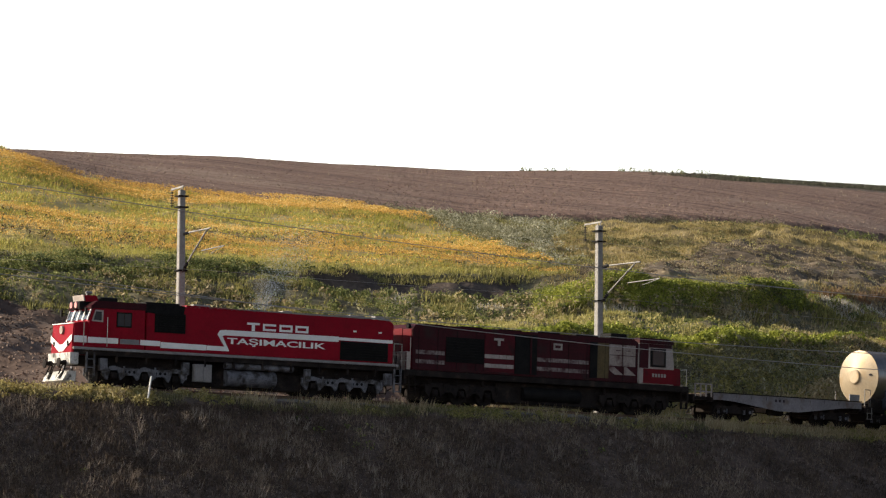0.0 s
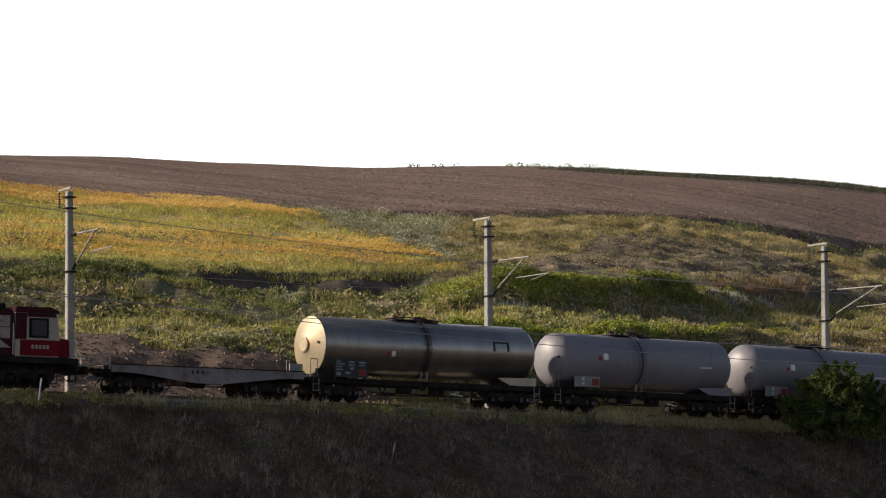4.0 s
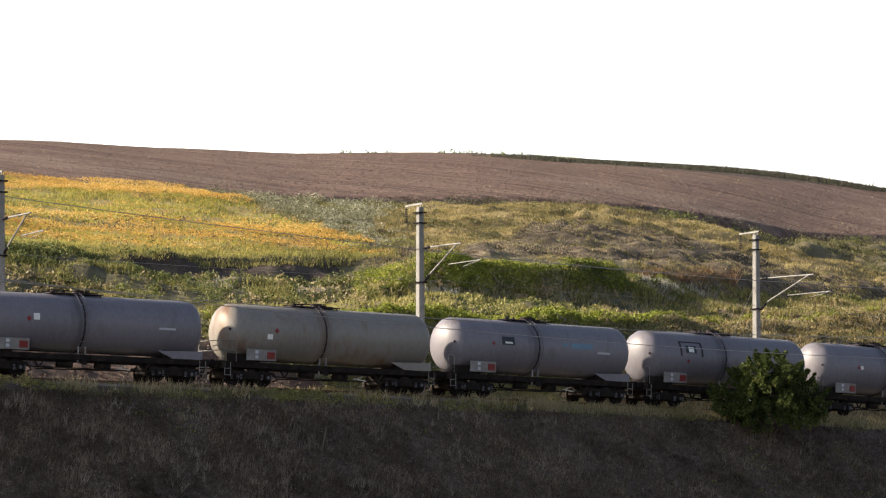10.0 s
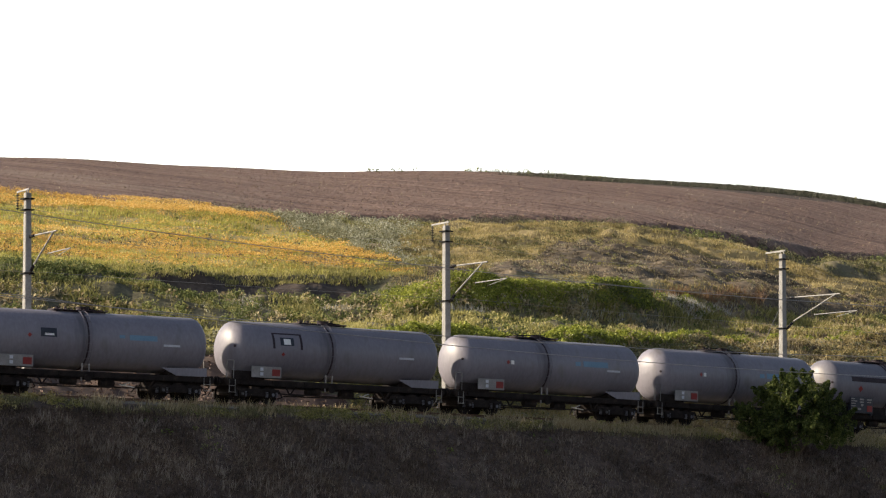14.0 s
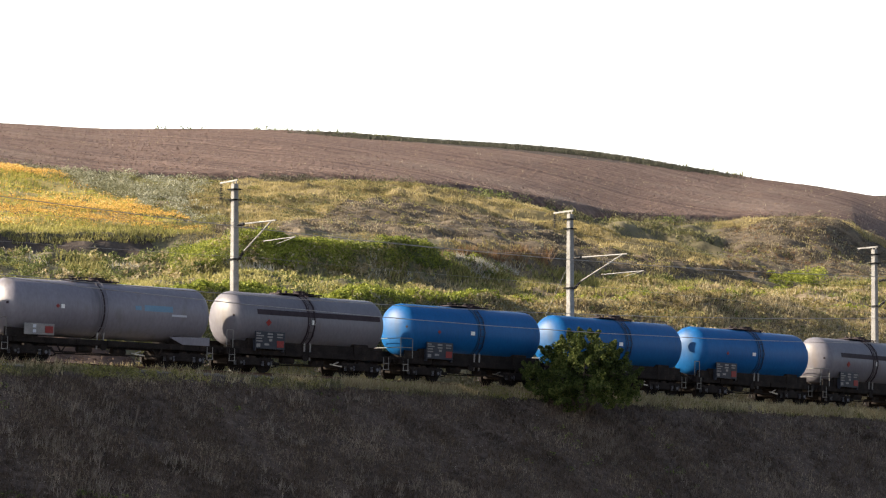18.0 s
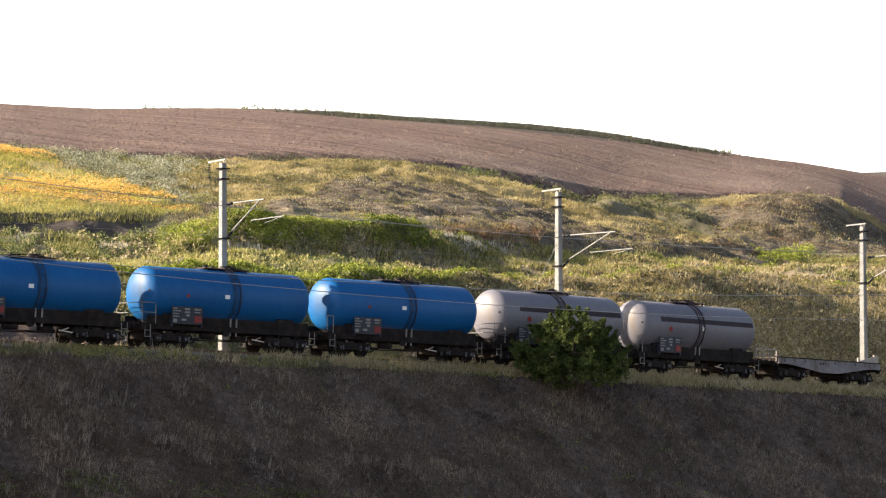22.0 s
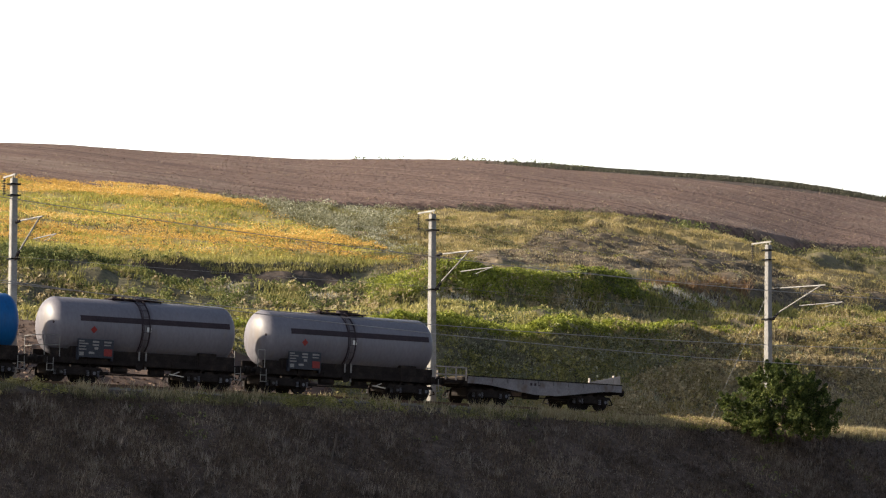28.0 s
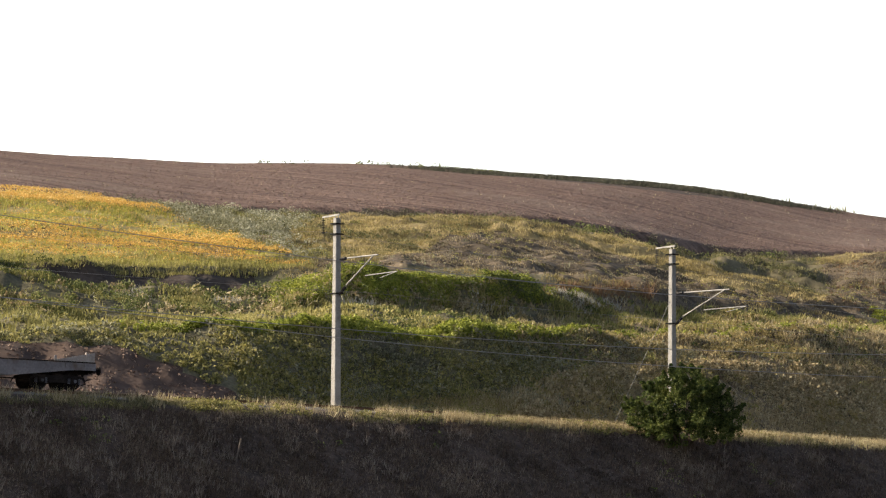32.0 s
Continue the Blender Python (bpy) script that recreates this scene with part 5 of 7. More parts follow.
leaves("embankment_weeds", (_p := scatter(700, AZ0, AZ1, (4, 0), (5, 0), 35, patch(6, 29, 0.0, 0.8))), np.random.RandomState(35).uniform(0.15, 0.4, len(_p[0])), 35, 20, 0.07, L_DEEP, "low weeds on the embankment")
blades("foreground_crop", scatter(9000, -9, -5, (3, -14), (3, -1.0), 36, lambda az, r, b, x, y: np.clip(-5.3 - az, 0, 1)), 36, (0.15, 0.35), 0.03, 5, 0.25, L_STRAW, "straw-yellow crop at the valley field edge")
blades("face_straw", scatter(8000, 3.2, AZ1, (8, 0), (9, 0), 150, thick(2.2, 151, 0.45, 1.2)), 150, (0.08, 0.28), 0.035, 4, 0.25, L_STRAW, "straw grass on the face below the terrace")
blades("face_heath", scatter(7000, 3.2, AZ1, (8, 0), (9, 0), 152, thick(2.2, 153, 0.5, 1.0)), 152, (0.06, 0.2), 0.035, 4, 0.25, L_HEATH, "brown grass on the face below the terrace")
blades("ledge_straw", scatter(14000, -0.8, AZ1, (10, 0), (12, 0), 154, thick(2.2, 155, 0.4, 1.2)), 154, (0.08, 0.28), 0.035, 4, 0.25, L_PALE, "pale grass on the upper ledge")
_p = scatter(1500, AZ0, -0.8, (10, 1), (11, 0.5), 156, both(grown, thick(3.5, 157, 0.2, 1.4)))
leaves("bank_tufts", _p, np.random.RandomState(156).uniform(0.2, 0.5, len(_p[0])), 156, 36, 0.065, L_OLIVE, "olive tufts on the bank", flat=0.75)
_p = scatter(1500, AZ0, -3.6, (11, -1.5), (12, 0.2), 162, both(grown, thick(4, 163, 0.5, 1.0)))
leaves("bank_shrubs", _p, np.random.RandomState(162).uniform(0.25, 0.55, len(_p[0])), 162, 50, 0.075, L_DEEP, "deep green shrubs below the flower field")
blades("rusty_weeds", scatter(110, 2.6, 4.6, (10, 6), (11, 3), 37), 37, (0.3, 0.8), 0.04, 6, 0.3, L_RUST, "rust-red dry weeds on the bank")


# ================= tree, stake, pegs =================
def lineside_tree():
    az, r = radians(5.04), 216.0
    x, y = r * math.sin(az), r * math.cos(az)
    z = float(ground_at(np.array([x]), np.array([y]))[0])
    e = empty("tree", Matrix.Translation((x, y, z - 0.1)))
    g = random.Random(5)
    tips = []
    bm = B()
    for k in range(6):
        a = 2 * math.pi * k / 6 + g.uniform(-0.3, 0.3)
        p = Vector((0.12 * math.cos(a), 0.12 * math.sin(a), 0))
        d = Vector((math.cos(a) * g.uniform(0.35, 0.8), math.sin(a) * g.uniform(0.35, 0.8), 1)).normalized()
        rr = 0.10
        for j in range(5):
            q = p + d * 0.62
            rod(bm, p, q, rr, 6, rr * 0.78)
            rr *= 0.78
            if j >= 1:
                for _ in range(3):
                    t = q + Vector((g.uniform(-1, 1), g.uniform(-1, 1), g.uniform(-0.25, 0.8))) * 0.9
                    rod(bm, q, t, rr * 0.6, 5, 0.012)
                    tips.append(t)
            p = q
            d = (d + Vector((g.uniform(-0.3, 0.3), g.uniform(-0.3, 0.3), g.uniform(-0.1, 0.25)))).normalized()
    part("trunk", bm, M_BARK, e, "several thin brown stems")
    rng = np.random.RandomState(6)
    cs, rs = [], []
    lobes = [(0, 0, 2.4, 2.2, 1.6), (-1.7, 0, 1.9, 1.4, 1.1), (1.8, 0.1, 1.8, 1.4, 1.1), (0.2, 0, 3.5, 0.9, 0.7), (-0.9, -0.6, 2.9, 1.0, 0.8), (1.1, 0.5, 2.8, 1.1, 0.9), (-2.4, 0.3, 1.9, 0.7, 0.6), (2.6, -0.3, 1.4, 0.8, 0.6), (0, -1.0, 1.1, 2.0, 0.8), (1.6, -0.8, 1.0, 1.2, 0.6), (-1.4, -0.8, 1.1, 1.1, 0.6)]
    for lx, ly, lz, rx, rz in lobes:
        n = int(38 * rx * rz)
        u = rng.normal(0, 1, (n, 3))
        u /= np.linalg.norm(u, axis=1)[:, None]
        u *= rng.uniform(0.3, 1.0, n)[:, None] ** 0.45
        cs.append(np.array([lx, ly, lz]) + u * np.array([rx, rx, rz]))
        rs.append(rng.uniform(0.14, 0.30, n))
        # leafy shoots that stand out of the lobe
        for _ in range(int(7 * rx)):
            d = rng.normal(0, 1, 3)
            d[2] = abs(d[2]) * 0.9 + 0.1
            d /= np.linalg.norm(d)
            base = np.array([lx, ly, lz]) + d * np.array([rx, rx, rz]) * 0.9
            way = d + np.array([0, 0, 0.25])
            way /= np.linalg.norm(way)
            l = rng.uniform(0.2, 0.6)
            k = np.linspace(0, 1, 6)[:, None]
            cs.append(base + way * l * k + rng.normal(0, 0.03, (6, 3)))
            rs.append(np.linspace(0.19, 0.07, 6))
    for t in tips:
        cs.append(np.array([t]))
        rs.append(np.array([0.24]))
    cs, rs = np.concatenate(cs) * np.array([1.05, 1.05, 1.12]), np.concatenate(rs)
    cs[:, 2] = np.maximum(cs[:, 2], 0.35)
    ob = leaves("crown", (cs[:, 0], cs[:, 1], cs[:, 2]), rs, 7, 44, 0.075, L_TREE, "dense dark green crown with small leaves", flat=0.9, lift=0.0)
    del ob["kind"], ob["category"]
    ob.parent = e
    tagged(e, "small bushy green tree growing on the embankment edge", "tree")


lineside_tree()


def ground_point(az, r):
    x, y = r * math.sin(radians(az)), r * math.cos(radians(az))
    return Vector((x, y, float(ground_at(np.array([x]), np.array([y]))[0])))


def stake(p, h, r, lean, material, label):
    bm = B()
    rod(bm, (0, 0, -0.2), (lean * h, 0, h), r, 7, r * 0.85)
    rod(bm, (lean * h, 0, h), (lean * h * 1.02, 0, h + 0.04), r * 0.8, 7, r * 0.2)
    ob = mesh_of("stake", bm, material)
    ob.matrix_basis = Matrix.Translation(p)
    tagged(ob, label, "stake", "stakes")


stake(ground_point(-1.44, 193.0), 1.25, 0.06, 0.25, M_WOOD, "dark leaning wooden stake in the dry embankment grass")
_q = on_track(-27.3, 3.6, 0)
stake(Vector((_q.x, _q.y, float(ground_at(np.array([_q.x]), np.array([_q.y]))[0]))), 1.25, 0.05, 0.16, M_WHITE, "white marker peg at the embankment crest")


# ================= train =================
# local axes of a vehicle: x backwards along the train, -y towards the valley, z up from the rails
def mirrored(fn):
    for side in (-1, 1):
        fn(side)


def wheelset(parent, x, r, z=None):
    """Two wheels and an axle; a part of its own that can turn."""
    bm = B()
    for sy in (-1, 1):
        spin(bm, [(-0.065, r * 0.30), (-0.065, r * 0.80), (-0.08, r * 0.82), (-0.08, r), (0.04, r * 1.01), (0.05, r * 1.06), (0.075, r * 1.06), (0.075, r * 0.8), (0.03, r * 0.78), (0.04, r * 0.3)] if sy < 0 else [(0.065, r * 0.30), (0.065, r * 0.80), (0.08, r * 0.82), (0.08, r), (-0.04, r * 1.01), (-0.05, r * 1.06), (-0.075, r * 1.06), (-0.075, r * 0.8), (-0.03, r * 0.78), (-0.04, r * 0.3)], "Y", 24, (0, sy * 0.76, 0))
    rod(bm, (0, -0.95, 0), (0, 0.95, 0), 0.085, 10)
    for sy in (-1, 1):
        for k in range(2):
            bar(bm, (-r * 0.6 if k == 0 else 0, sy * 0.85, 0 if k == 0 else -r * 0.6), (r * 0.6 if k == 0 else 0, sy * 0.85, 0 if k == 0 else r * 0.6), 0.05)
    ob = part("wheelset", bm, M_UNDER, parent, "dark spoked steel wheelset")
    ob.matrix_basis = Matrix.Translation((x, 0, r if z is None else z))
    WHEELS.append((ob, x, r))
    return ob


WHEELS = []


def wagon_bogie(parent, x):
    b = empty("bogie", Matrix.Translation((x, 0, 0)))
    b.parent = parent
    for sy in (-1, 1):
        bm = B()
        y0, y1 = sy * 1.02 - 0.05, sy * 1.02 + 0.05
        box(bm, -1.35, 1.35, y0, y1, 0.58, 0.74, 0.02)
        box(bm, -0.5, 0.5, y0, y1, 0.36, 0.6, 0.03)
        bar(bm, (-0.5, sy * 1.02, 0.42), (-0.95, sy * 1.02, 0.66), 0.1)
        bar(bm, (0.5, sy * 1.02, 0.42), (0.95, sy * 1.02, 0.66), 0.1)
        part("side_frame", bm, M_UNDER, b)
        for wx in (-0.9, 0.9):
            bm = B()
            box(bm, wx - 0.17, wx + 0.17, sy * 1.12 - 0.09, sy * 1.12 + 0.09, 0.32, 0.66, 0.03)
            rod(bm, (wx, sy * 1.18, 0.46), (wx, sy * 1.24, 0.46), 0.13, 12)
            ab = part("axle_box", bm, M_UNDER, b)
            bm = B()
            rod(bm, (wx, sy * 1.24, 0.46), (wx, sy * 1.255, 0.46), 0.085, 12)
            part("cover", bm, M_BOGIE, ab, "scuffed round axle cover")
            for k in (-0.27, 0.27):
                bm = B()
                for j in range(4):
                    rod(bm, (wx + k, sy * 1.08, 0.34 + 0.07 * j), (wx + k, sy * 1.08, 0.38 + 0.07 * j), 0.075, 8)
                part("spring", bm, M_BOGIE, b)
        bm = B()
        bar(bm, (-1.35, sy * 1.05, 0.66), (-1.55, sy * 1.05, 0.36), 0.05)
        bar(bm, (-1.55, sy * 1.05, 0.36), (-1.5, sy * 0.7, 0.3), 0.05)
        part("brake_hanger", bm, M_UNDER, b)
        bm = B()
        bar(bm, (1.35, sy * 1.05, 0.66), (1.55, sy * 1.05, 0.36), 0.05)
        bar(bm, (1.55, sy * 1.05, 0.36), (1.5, sy * 0.7, 0.3), 0.05)
        part("brake_hanger", bm, M_UNDER, b)
    bm = B()
    box(bm, -0.25, 0.25, -1.0, 1.0, 0.55, 0.85, 0.03)
    box(bm, -1.3, 1.3, -0.62, 0.62, 0.42, 0.88, 0.04)
    for k in (-0.55, 0.55):
        box(bm, k - 0.05, k + 0.05, -0.9, 0.9, 0.3, 0.5)
    part("bolster", bm, M_UNDER, b)
    for wx in (-0.9, 0.9):
        wheelset(b, wx, 0.46)
    return b


def buffers(parent, x, way):
    """Two buffers and a coupling at one end; way -1 is the front."""
    for sy in (-0.875, 0.875):
        bm = B()
        rod(bm, (x, sy, 1.05), (x + way * 0.34, sy, 1.05), 0.09, 10)
        rod(bm, (x, sy, 1.05), (x + way * 0.14, sy, 1.05), 0.13, 10)
        spin(bm, [(x + way * 0.32, 0.06), (x + way * 0.34, 0.22), (x + way * 0.39, 0.225), (x + way * 0.42, 0.12)], "X", 16, (0, sy, 1.05))
        part("buffer", bm, M_UNDER, parent)
    bm = B()
    rod(bm, (x, 0, 1.03), (x + way * 0.3, 0, 1.0), 0.045, 8)
    rod(bm, (x + way * 0.3, 0, 1.0), (x + way * 0.48, 0, 0.88), 0.035, 8)
    rod(bm, (x + way * 0.05, 0.35, 0.95), (x + way * 0.25, 0.35, 0.55), 0.03, 6)
    rod(bm, (x + way * 0.25, 0.35, 0.55), (x + way * 0.48, 0.3, 0.7), 0.03, 6)
    part("coupling", bm, M_UNDER, parent)


def arc_patch(bm, x0, x1, a0, a1, r, zc, off=0.012, nx=1):
    """A thin curved plate on a tank's valley side; angles up from the level of the axis."""
    n = max(2, int(abs(a1 - a0) / 6) + 1)
    lo, hi = [], []
    for rr, out in ((r + off, lo), (r - 0.01, hi)):
        for i in range(n + 1):
            a = radians(a0 + (a1 - a0) * i / n)
            for x in (x0, x1):
                out.append(bm.verts.new((x, -rr * math.cos(a), zc + rr * math.sin(a))))
    for i in range(n):
        bm.faces.new((lo[2 * i], lo[2 * i + 1], lo[2 * i + 3], lo[2 * i + 2]))
    for k in (0, 1):
        for i in range(n):
            bm.faces.new((lo[2 * i + k], lo[2 * i + 2 + k], hi[2 * i + 2 + k], hi[2 * i + k]))
    for i in (0, n):
        bm.faces.new((lo[2 * i], lo[2 * i + 1], hi[2 * i + 1], hi[2 * i]))
    bmesh.ops.recalc_face_normals(bm, faces=bm.faces)
    return bm


def ladder(parent, material, x, w, pts, rungs=0.3):
    bm = B()
    for s in (-w / 2, w / 2):
        for a, b in zip(pts, pts[1:]):
            rod(bm, (x + s, *a), (x + s, *b), 0.016, 6)
    lad = part("ladder", bm, material, parent, "steel side ladder")
    for a, b in zip(pts, pts[1:]):
        d = math.dist(a, b)
        n = max(1, int(d / rungs))
        for k in range(n):
            f = (k + 0.5) / n
            y, z = a[0] + (b[0] - a[0]) * f, a[1] + (b[1] - a[1]) * f
            bm = B()
            rod(bm, (x - w / 2, y, z), (x + w / 2, y, z), 0.011, 6)
            part("rung", bm, material, lad)


def tank_wagon(L, paint, label, r=1.42, zc=2.73, ends="dome", stripe=False, boards="grey", band_x=-0.4, skirt=True, marks=(), rail=False, hatch=False, seed=0, dome=0.72, bands=2):
    e = empty("tank_wagon")
    h = L / 2 - 0.72
    rear = h + (0.24 if L > 13 else 0.1)
    g = random.Random(seed)
    half = L / 2 - 0.42
    # underframe
    for sy in (-1, 1):
        bm = B()
        box(bm, -half, half, sy * 1.05 - 0.06, sy * 1.05 + 0.06, 0.92, 1.2, 0.01)
        for k in range(7):
            x = -half + 0.8 + k * (2 * half - 1.6) / 6
            box(bm, x - 0.03, x + 0.03, sy * 1.12 - 0.03, sy * 1.12 + 0.03, 0.95, 1.18)
        part("sole_bar", bm, M_UNDER, e)
    bm = B()
    box(bm, -half, half, -0.3, 0.3, 0.85, 1.15)
    for sx in (-1, 1):
        box(bm, sx * half - 0.08, sx * half + 0.08, -1.25, 1.25, 0.86, 1.24, 0.02)
        box(bm, sx * (half - 1.7) - 0.6, sx * (half - 1.7) + 0.6, -1.0, 1.0, 1.1, 1.62, 0.05)
    part("centre_sill", bm, M_UNDER, e)
    for sx in (-1, 1):
        buffers(e, sx * (half + 0.03), sx)
        wagon_bogie(e, sx * (half - 1.75))
    # tank
    bm = B()
    if ends == "dome":
        p = [(-h, 0.001)]
        for k in range(1, 9):
            a = math.pi / 2 * k / 8
            p.append((-h + dome * (1 - math.cos(a)), r * math.sin(a) ** 0.82))
        p += [(rear - h - x, q) for x, q in reversed(p)]
        spin(bm, p, "X", 48, (0, 0, zc))
    else:
        spin(bm, [(-h + 0.38, r - 0.03), (-h + 0.4, r), (h - 0.4, r), (h - 0.1, r * 0.85), (h, r * 0.4)], "X", 48, (0, 0, zc))
    shell = part("tank", bm, paint, e, "", True)
    if ends != "dome":
        bm = B()
        spin(bm, [(-h + 0.39, r + 0.012), (-h + 0.34, r + 0.012), (-h + 0.02, 0.42), (-h + 0.01, 0.40)], "X", 36, (0, 0, zc))
        part("end_cladding", bm, M_CLAD, shell, "pale conical sheet-metal tank end")
        bm = B()
        spin(bm, [(-h + 0.05, 0.40), (-h - 0.05, 0.40), (-h - 0.08, 0.34)], "X", 24, (0, 0, zc))
        part("end_cap", bm, M_CLAD, shell, "round pale end cap")
    # girth bands, ladder and walkway
    for k in range(bands):
        bm = B()
        x = band_x + (k - (bands - 1) / 2) * 0.42
        spin(bm, [(x - 0.035, r), (x - 0.035, r + 0.03), (x + 0.035, r + 0.03), (x + 0.035, r)], "X", 40, (0, 0, zc))
        part("girth_band", bm, M_BLUEBAND if paint is M_BLUE else M_BAND, e, "dark blue girth band" if paint is M_BLUE else "dark girth band")
    lr = r + 0.12
    ladder(e, M_BAND if L < 13 or ends != "dome" else paint, band_x, 0.34, [(-lr * math.cos(radians(a)), zc + lr * math.sin(radians(a))) for a in (-58, -30, 0, 30, 58, 80)])
    top = zc + r
    bm = B()
    box(bm, band_x - 1.45, band_x + 1.45, -0.42, 0.42, top + 0.03, top + 0.075)
    for sx in (-1.3, 0, 1.3):
        for sy in (-0.35, 0.35):
            box(bm, band_x + sx - 0.03, band_x + sx + 0.03, sy - 0.03, sy + 0.03, top - 0.12, top + 0.05)
    wk = part("walkway", bm, M_BAND, e, "dark grated walkway on top")
    bm = B()
    box(bm, 0, 0.03, -0.45, 0.45, top + 0.078, top + 0.1)
    sl = part("slat", bm, M_BAND, wk)
    for k in range(10):
        m = Matrix.Translation((band_x - 1.4 + k * 0.31, 0, 0))
        if k == 0:
            sl.matrix_basis = m
        else:
            share(sl, wk, m)
    bm = B()
    rod(bm, (band_x + 0.25, 0, top - 0.05), (band_x + 0.25, 0, top + 0.2), 0.3, 18)
    rod(bm, (band_x + 0.25, 0, top + 0.2), (band_x + 0.25, 0, top + 0.24), 0.34, 18)
    part("manhole", bm, M_BAND, e, "bolted manhole lid")
    for k in (0.75, -1.05):
        bm = B()
        rod(bm, (band_x + k, 0.05, top - 0.05), (band_x + k, 0.05, top + 0.15), 0.11, 12)
        rod(bm, (band_x + k, 0.05, top + 0.15), (band_x + k, 0.05, top + 0.19), 0.14, 12)
        rod(bm, (band_x + k - 0.16, 0.05, top + 0.24), (band_x + k + 0.16, 0.05, top + 0.24), 0.02, 6)
        rod(bm, (band_x + k, 0.05, top + 0.19), (band_x + k, 0.05, top + 0.24), 0.02, 6)
        part("valve", bm, M_BAND, e, "dark valve on top")
    bm = B()
    rod(bm, (band_x - 0.65, 0, top - 0.05), (band_x - 0.65, 0, top + 0.22), 0.07, 10)
    part("vent", bm, M_BAND, e)
    if g.random() < 0.6:
        for y, z in ((0.3, 0.24), (-0.3, 0.2)):
            bm = B()
            rod(bm, (band_x - 1.6, y, top + 0.09), (band_x - 0.3, y + 0.05, top + z), 0.025, 6)
            part("folded_rail", bm, M_BLACK, e, "thin folded walkway rail")
    bm = B()
    rod(bm, (band_x + 0.6, 0.35, top + 0.16), (band_x + 1.5, 0.35, top + 0.16), 0.025, 6)
    for x in (0.6, 1.05, 1.5):
        rod(bm, (band_x + x, 0.35, top + 0.02), (band_x + x, 0.35, top + 0.16), 0.02, 6)
    part("handrail", bm, M_BLACK, e, "thin walkway handrail")
    # pipes and brake gear below
    bm = B()
    for k in (-0.16, 0.22):
        rod(bm, (band_x + k, -1.05, zc - r * 0.80), (band_x + k, -1.0, 0.75), 0.045, 8)
    part("outlet_pipe", bm, M_GPLATE, e, "grey outlet pipes")
    bm = B()
    rod(bm, (-1.6, -0.75, 0.72), (-0.8, -0.75, 0.72), 0.17, 12)
    rod(bm, (0.6, -0.5, 0.68), (1.35, -0.5, 0.68), 0.2, 12)
    rod(bm, (-2.6, -0.9, 0.55), (2.6, -0.9, 0.5), 0.03, 6)
    rod(bm, (-2.2, 0.4, 0.5), (2.2, 0.4, 0.55), 0.03, 6)
    part("brake_gear", bm, M_UNDER, e)
    bm = B()
    bar(bm, (1.35, -1.2, 0.62), (2.15, -1.2, 0.52), 0.05)
    rod(bm, (1.5, -1.22, 0.6), (1.9, -1.22, 0.75), 0.03, 6)
    part("brake_lever", bm, M_STEEL, e, "pale brake lever")
    for x in (-half + 0.25, half - 0.25):
        bm = B()
        for q in (x - 0.17, x + 0.17):
            rod(bm, (q, -1.22, 1.15), (q, -1.22, 0.5), 0.02, 6)
        for z in (0.5, 0.82):
            box(bm, x - 0.17, x + 0.17, -1.28, -1.16, z, z + 0.03)
        part("step", bm, M_GALV, e, "hanging steel step")
    bm = B()
    rod(bm, (-0.35, -1.2, 0.88), (-0.35, -1.26, 0.88), 0.19, 16)
    rod(bm, (-0.35, -1.1, 0.88), (-0.35, -1.2, 0.88), 0.03, 6)
    part("handwheel", bm, M_UNDER, e)
    for x in (-3.0, 2.7):
        bm = B()
        bar(bm, (x, -1.05, 0.92), (x + 0.3, -1.0, 0.5), 0.06)
        bar(bm, (x + 0.6, -1.05, 0.92), (x + 0.3, -1.0, 0.5), 0.06)
        rod(bm, (x - 0.4, -1.0, 0.55), (x + 1.1, -1.0, 0.48), 0.035, 6)
        part("brake_rigging", bm, M_UNDER, e)
    if skirt:
        for sx in (1, -1):
            bm = B()
            a = sx * (half - 2.75)
            b = sx * (half - 0.25)
            v = [bm.verts.new(q) for q in ((a, -1.16, 1.56), (b, -1.16, 1.62), (b, -1.16, 1.2), (sx * (half - 1.9), -1.16, 1.2))]
            w = [bm.verts.new((q.co.x, -1.13, q.co.z)) for q in v]
            bm.faces.new(v)
            bm.faces.new(list(reversed(w)))
            for i in range(4):
                bm.faces.new((v[i], v[(i + 1) % 4], w[(i + 1) % 4], w[i]))
            bmesh.ops.recalc_face_normals(bm, faces=bm.faces)
            if sx > 0:
                part("saddle_plate", bm, paint, e, "slanting grey saddle plate")
            else:
                part("saddle_plate", bm, M_UNDER, e)
    else:
        for sx in (1, -1):
            bm = B()
            x = sx * (h - 1.6)
            box(bm, x - 0.5, x + 0.5, -1.1, 1.1, 1.18, 1.75, 0.06)
            part("saddle", bm, M_UNDER, e)
        for sy in (-1, 1):
            bm = B()
            box(bm, -half + 0.35, half - 0.35, sy * 0.98 - 0.04, sy * 0.98 + 0.04, 1.19, 1.62, 0.01)
            part("tank_cradle", bm, M_UNDER, e)
    # boards and markings on the valley side
    fx = -h + (1.0 if L > 13 else 1.35)
    if boards == "grey":
        bm = B()
        box(bm, fx, fx + 1.75, -1.32, -1.28, 1.3, 1.86, 0.01)
        bd = part("notice_board", bm, M_GPLATE, e, "grey notice board")
        bm = B()
        box(bm, fx + 1.2, fx + 1.66, -1.345, -1.322, 1.4, 1.74, 0.005)
        part("hazard_plate", bm, M_ORANGE, bd, "red hazard plate")
        for k in range(2):
            bm = B()
            box(bm, fx + 0.5, fx + 0.68, -1.335, -1.322, 1.4 + 0.24 * k, 1.56 + 0.24 * k)
            part("notice", bm, M_TURQ, bd, "small pale notice")
    else:
        bm = B()
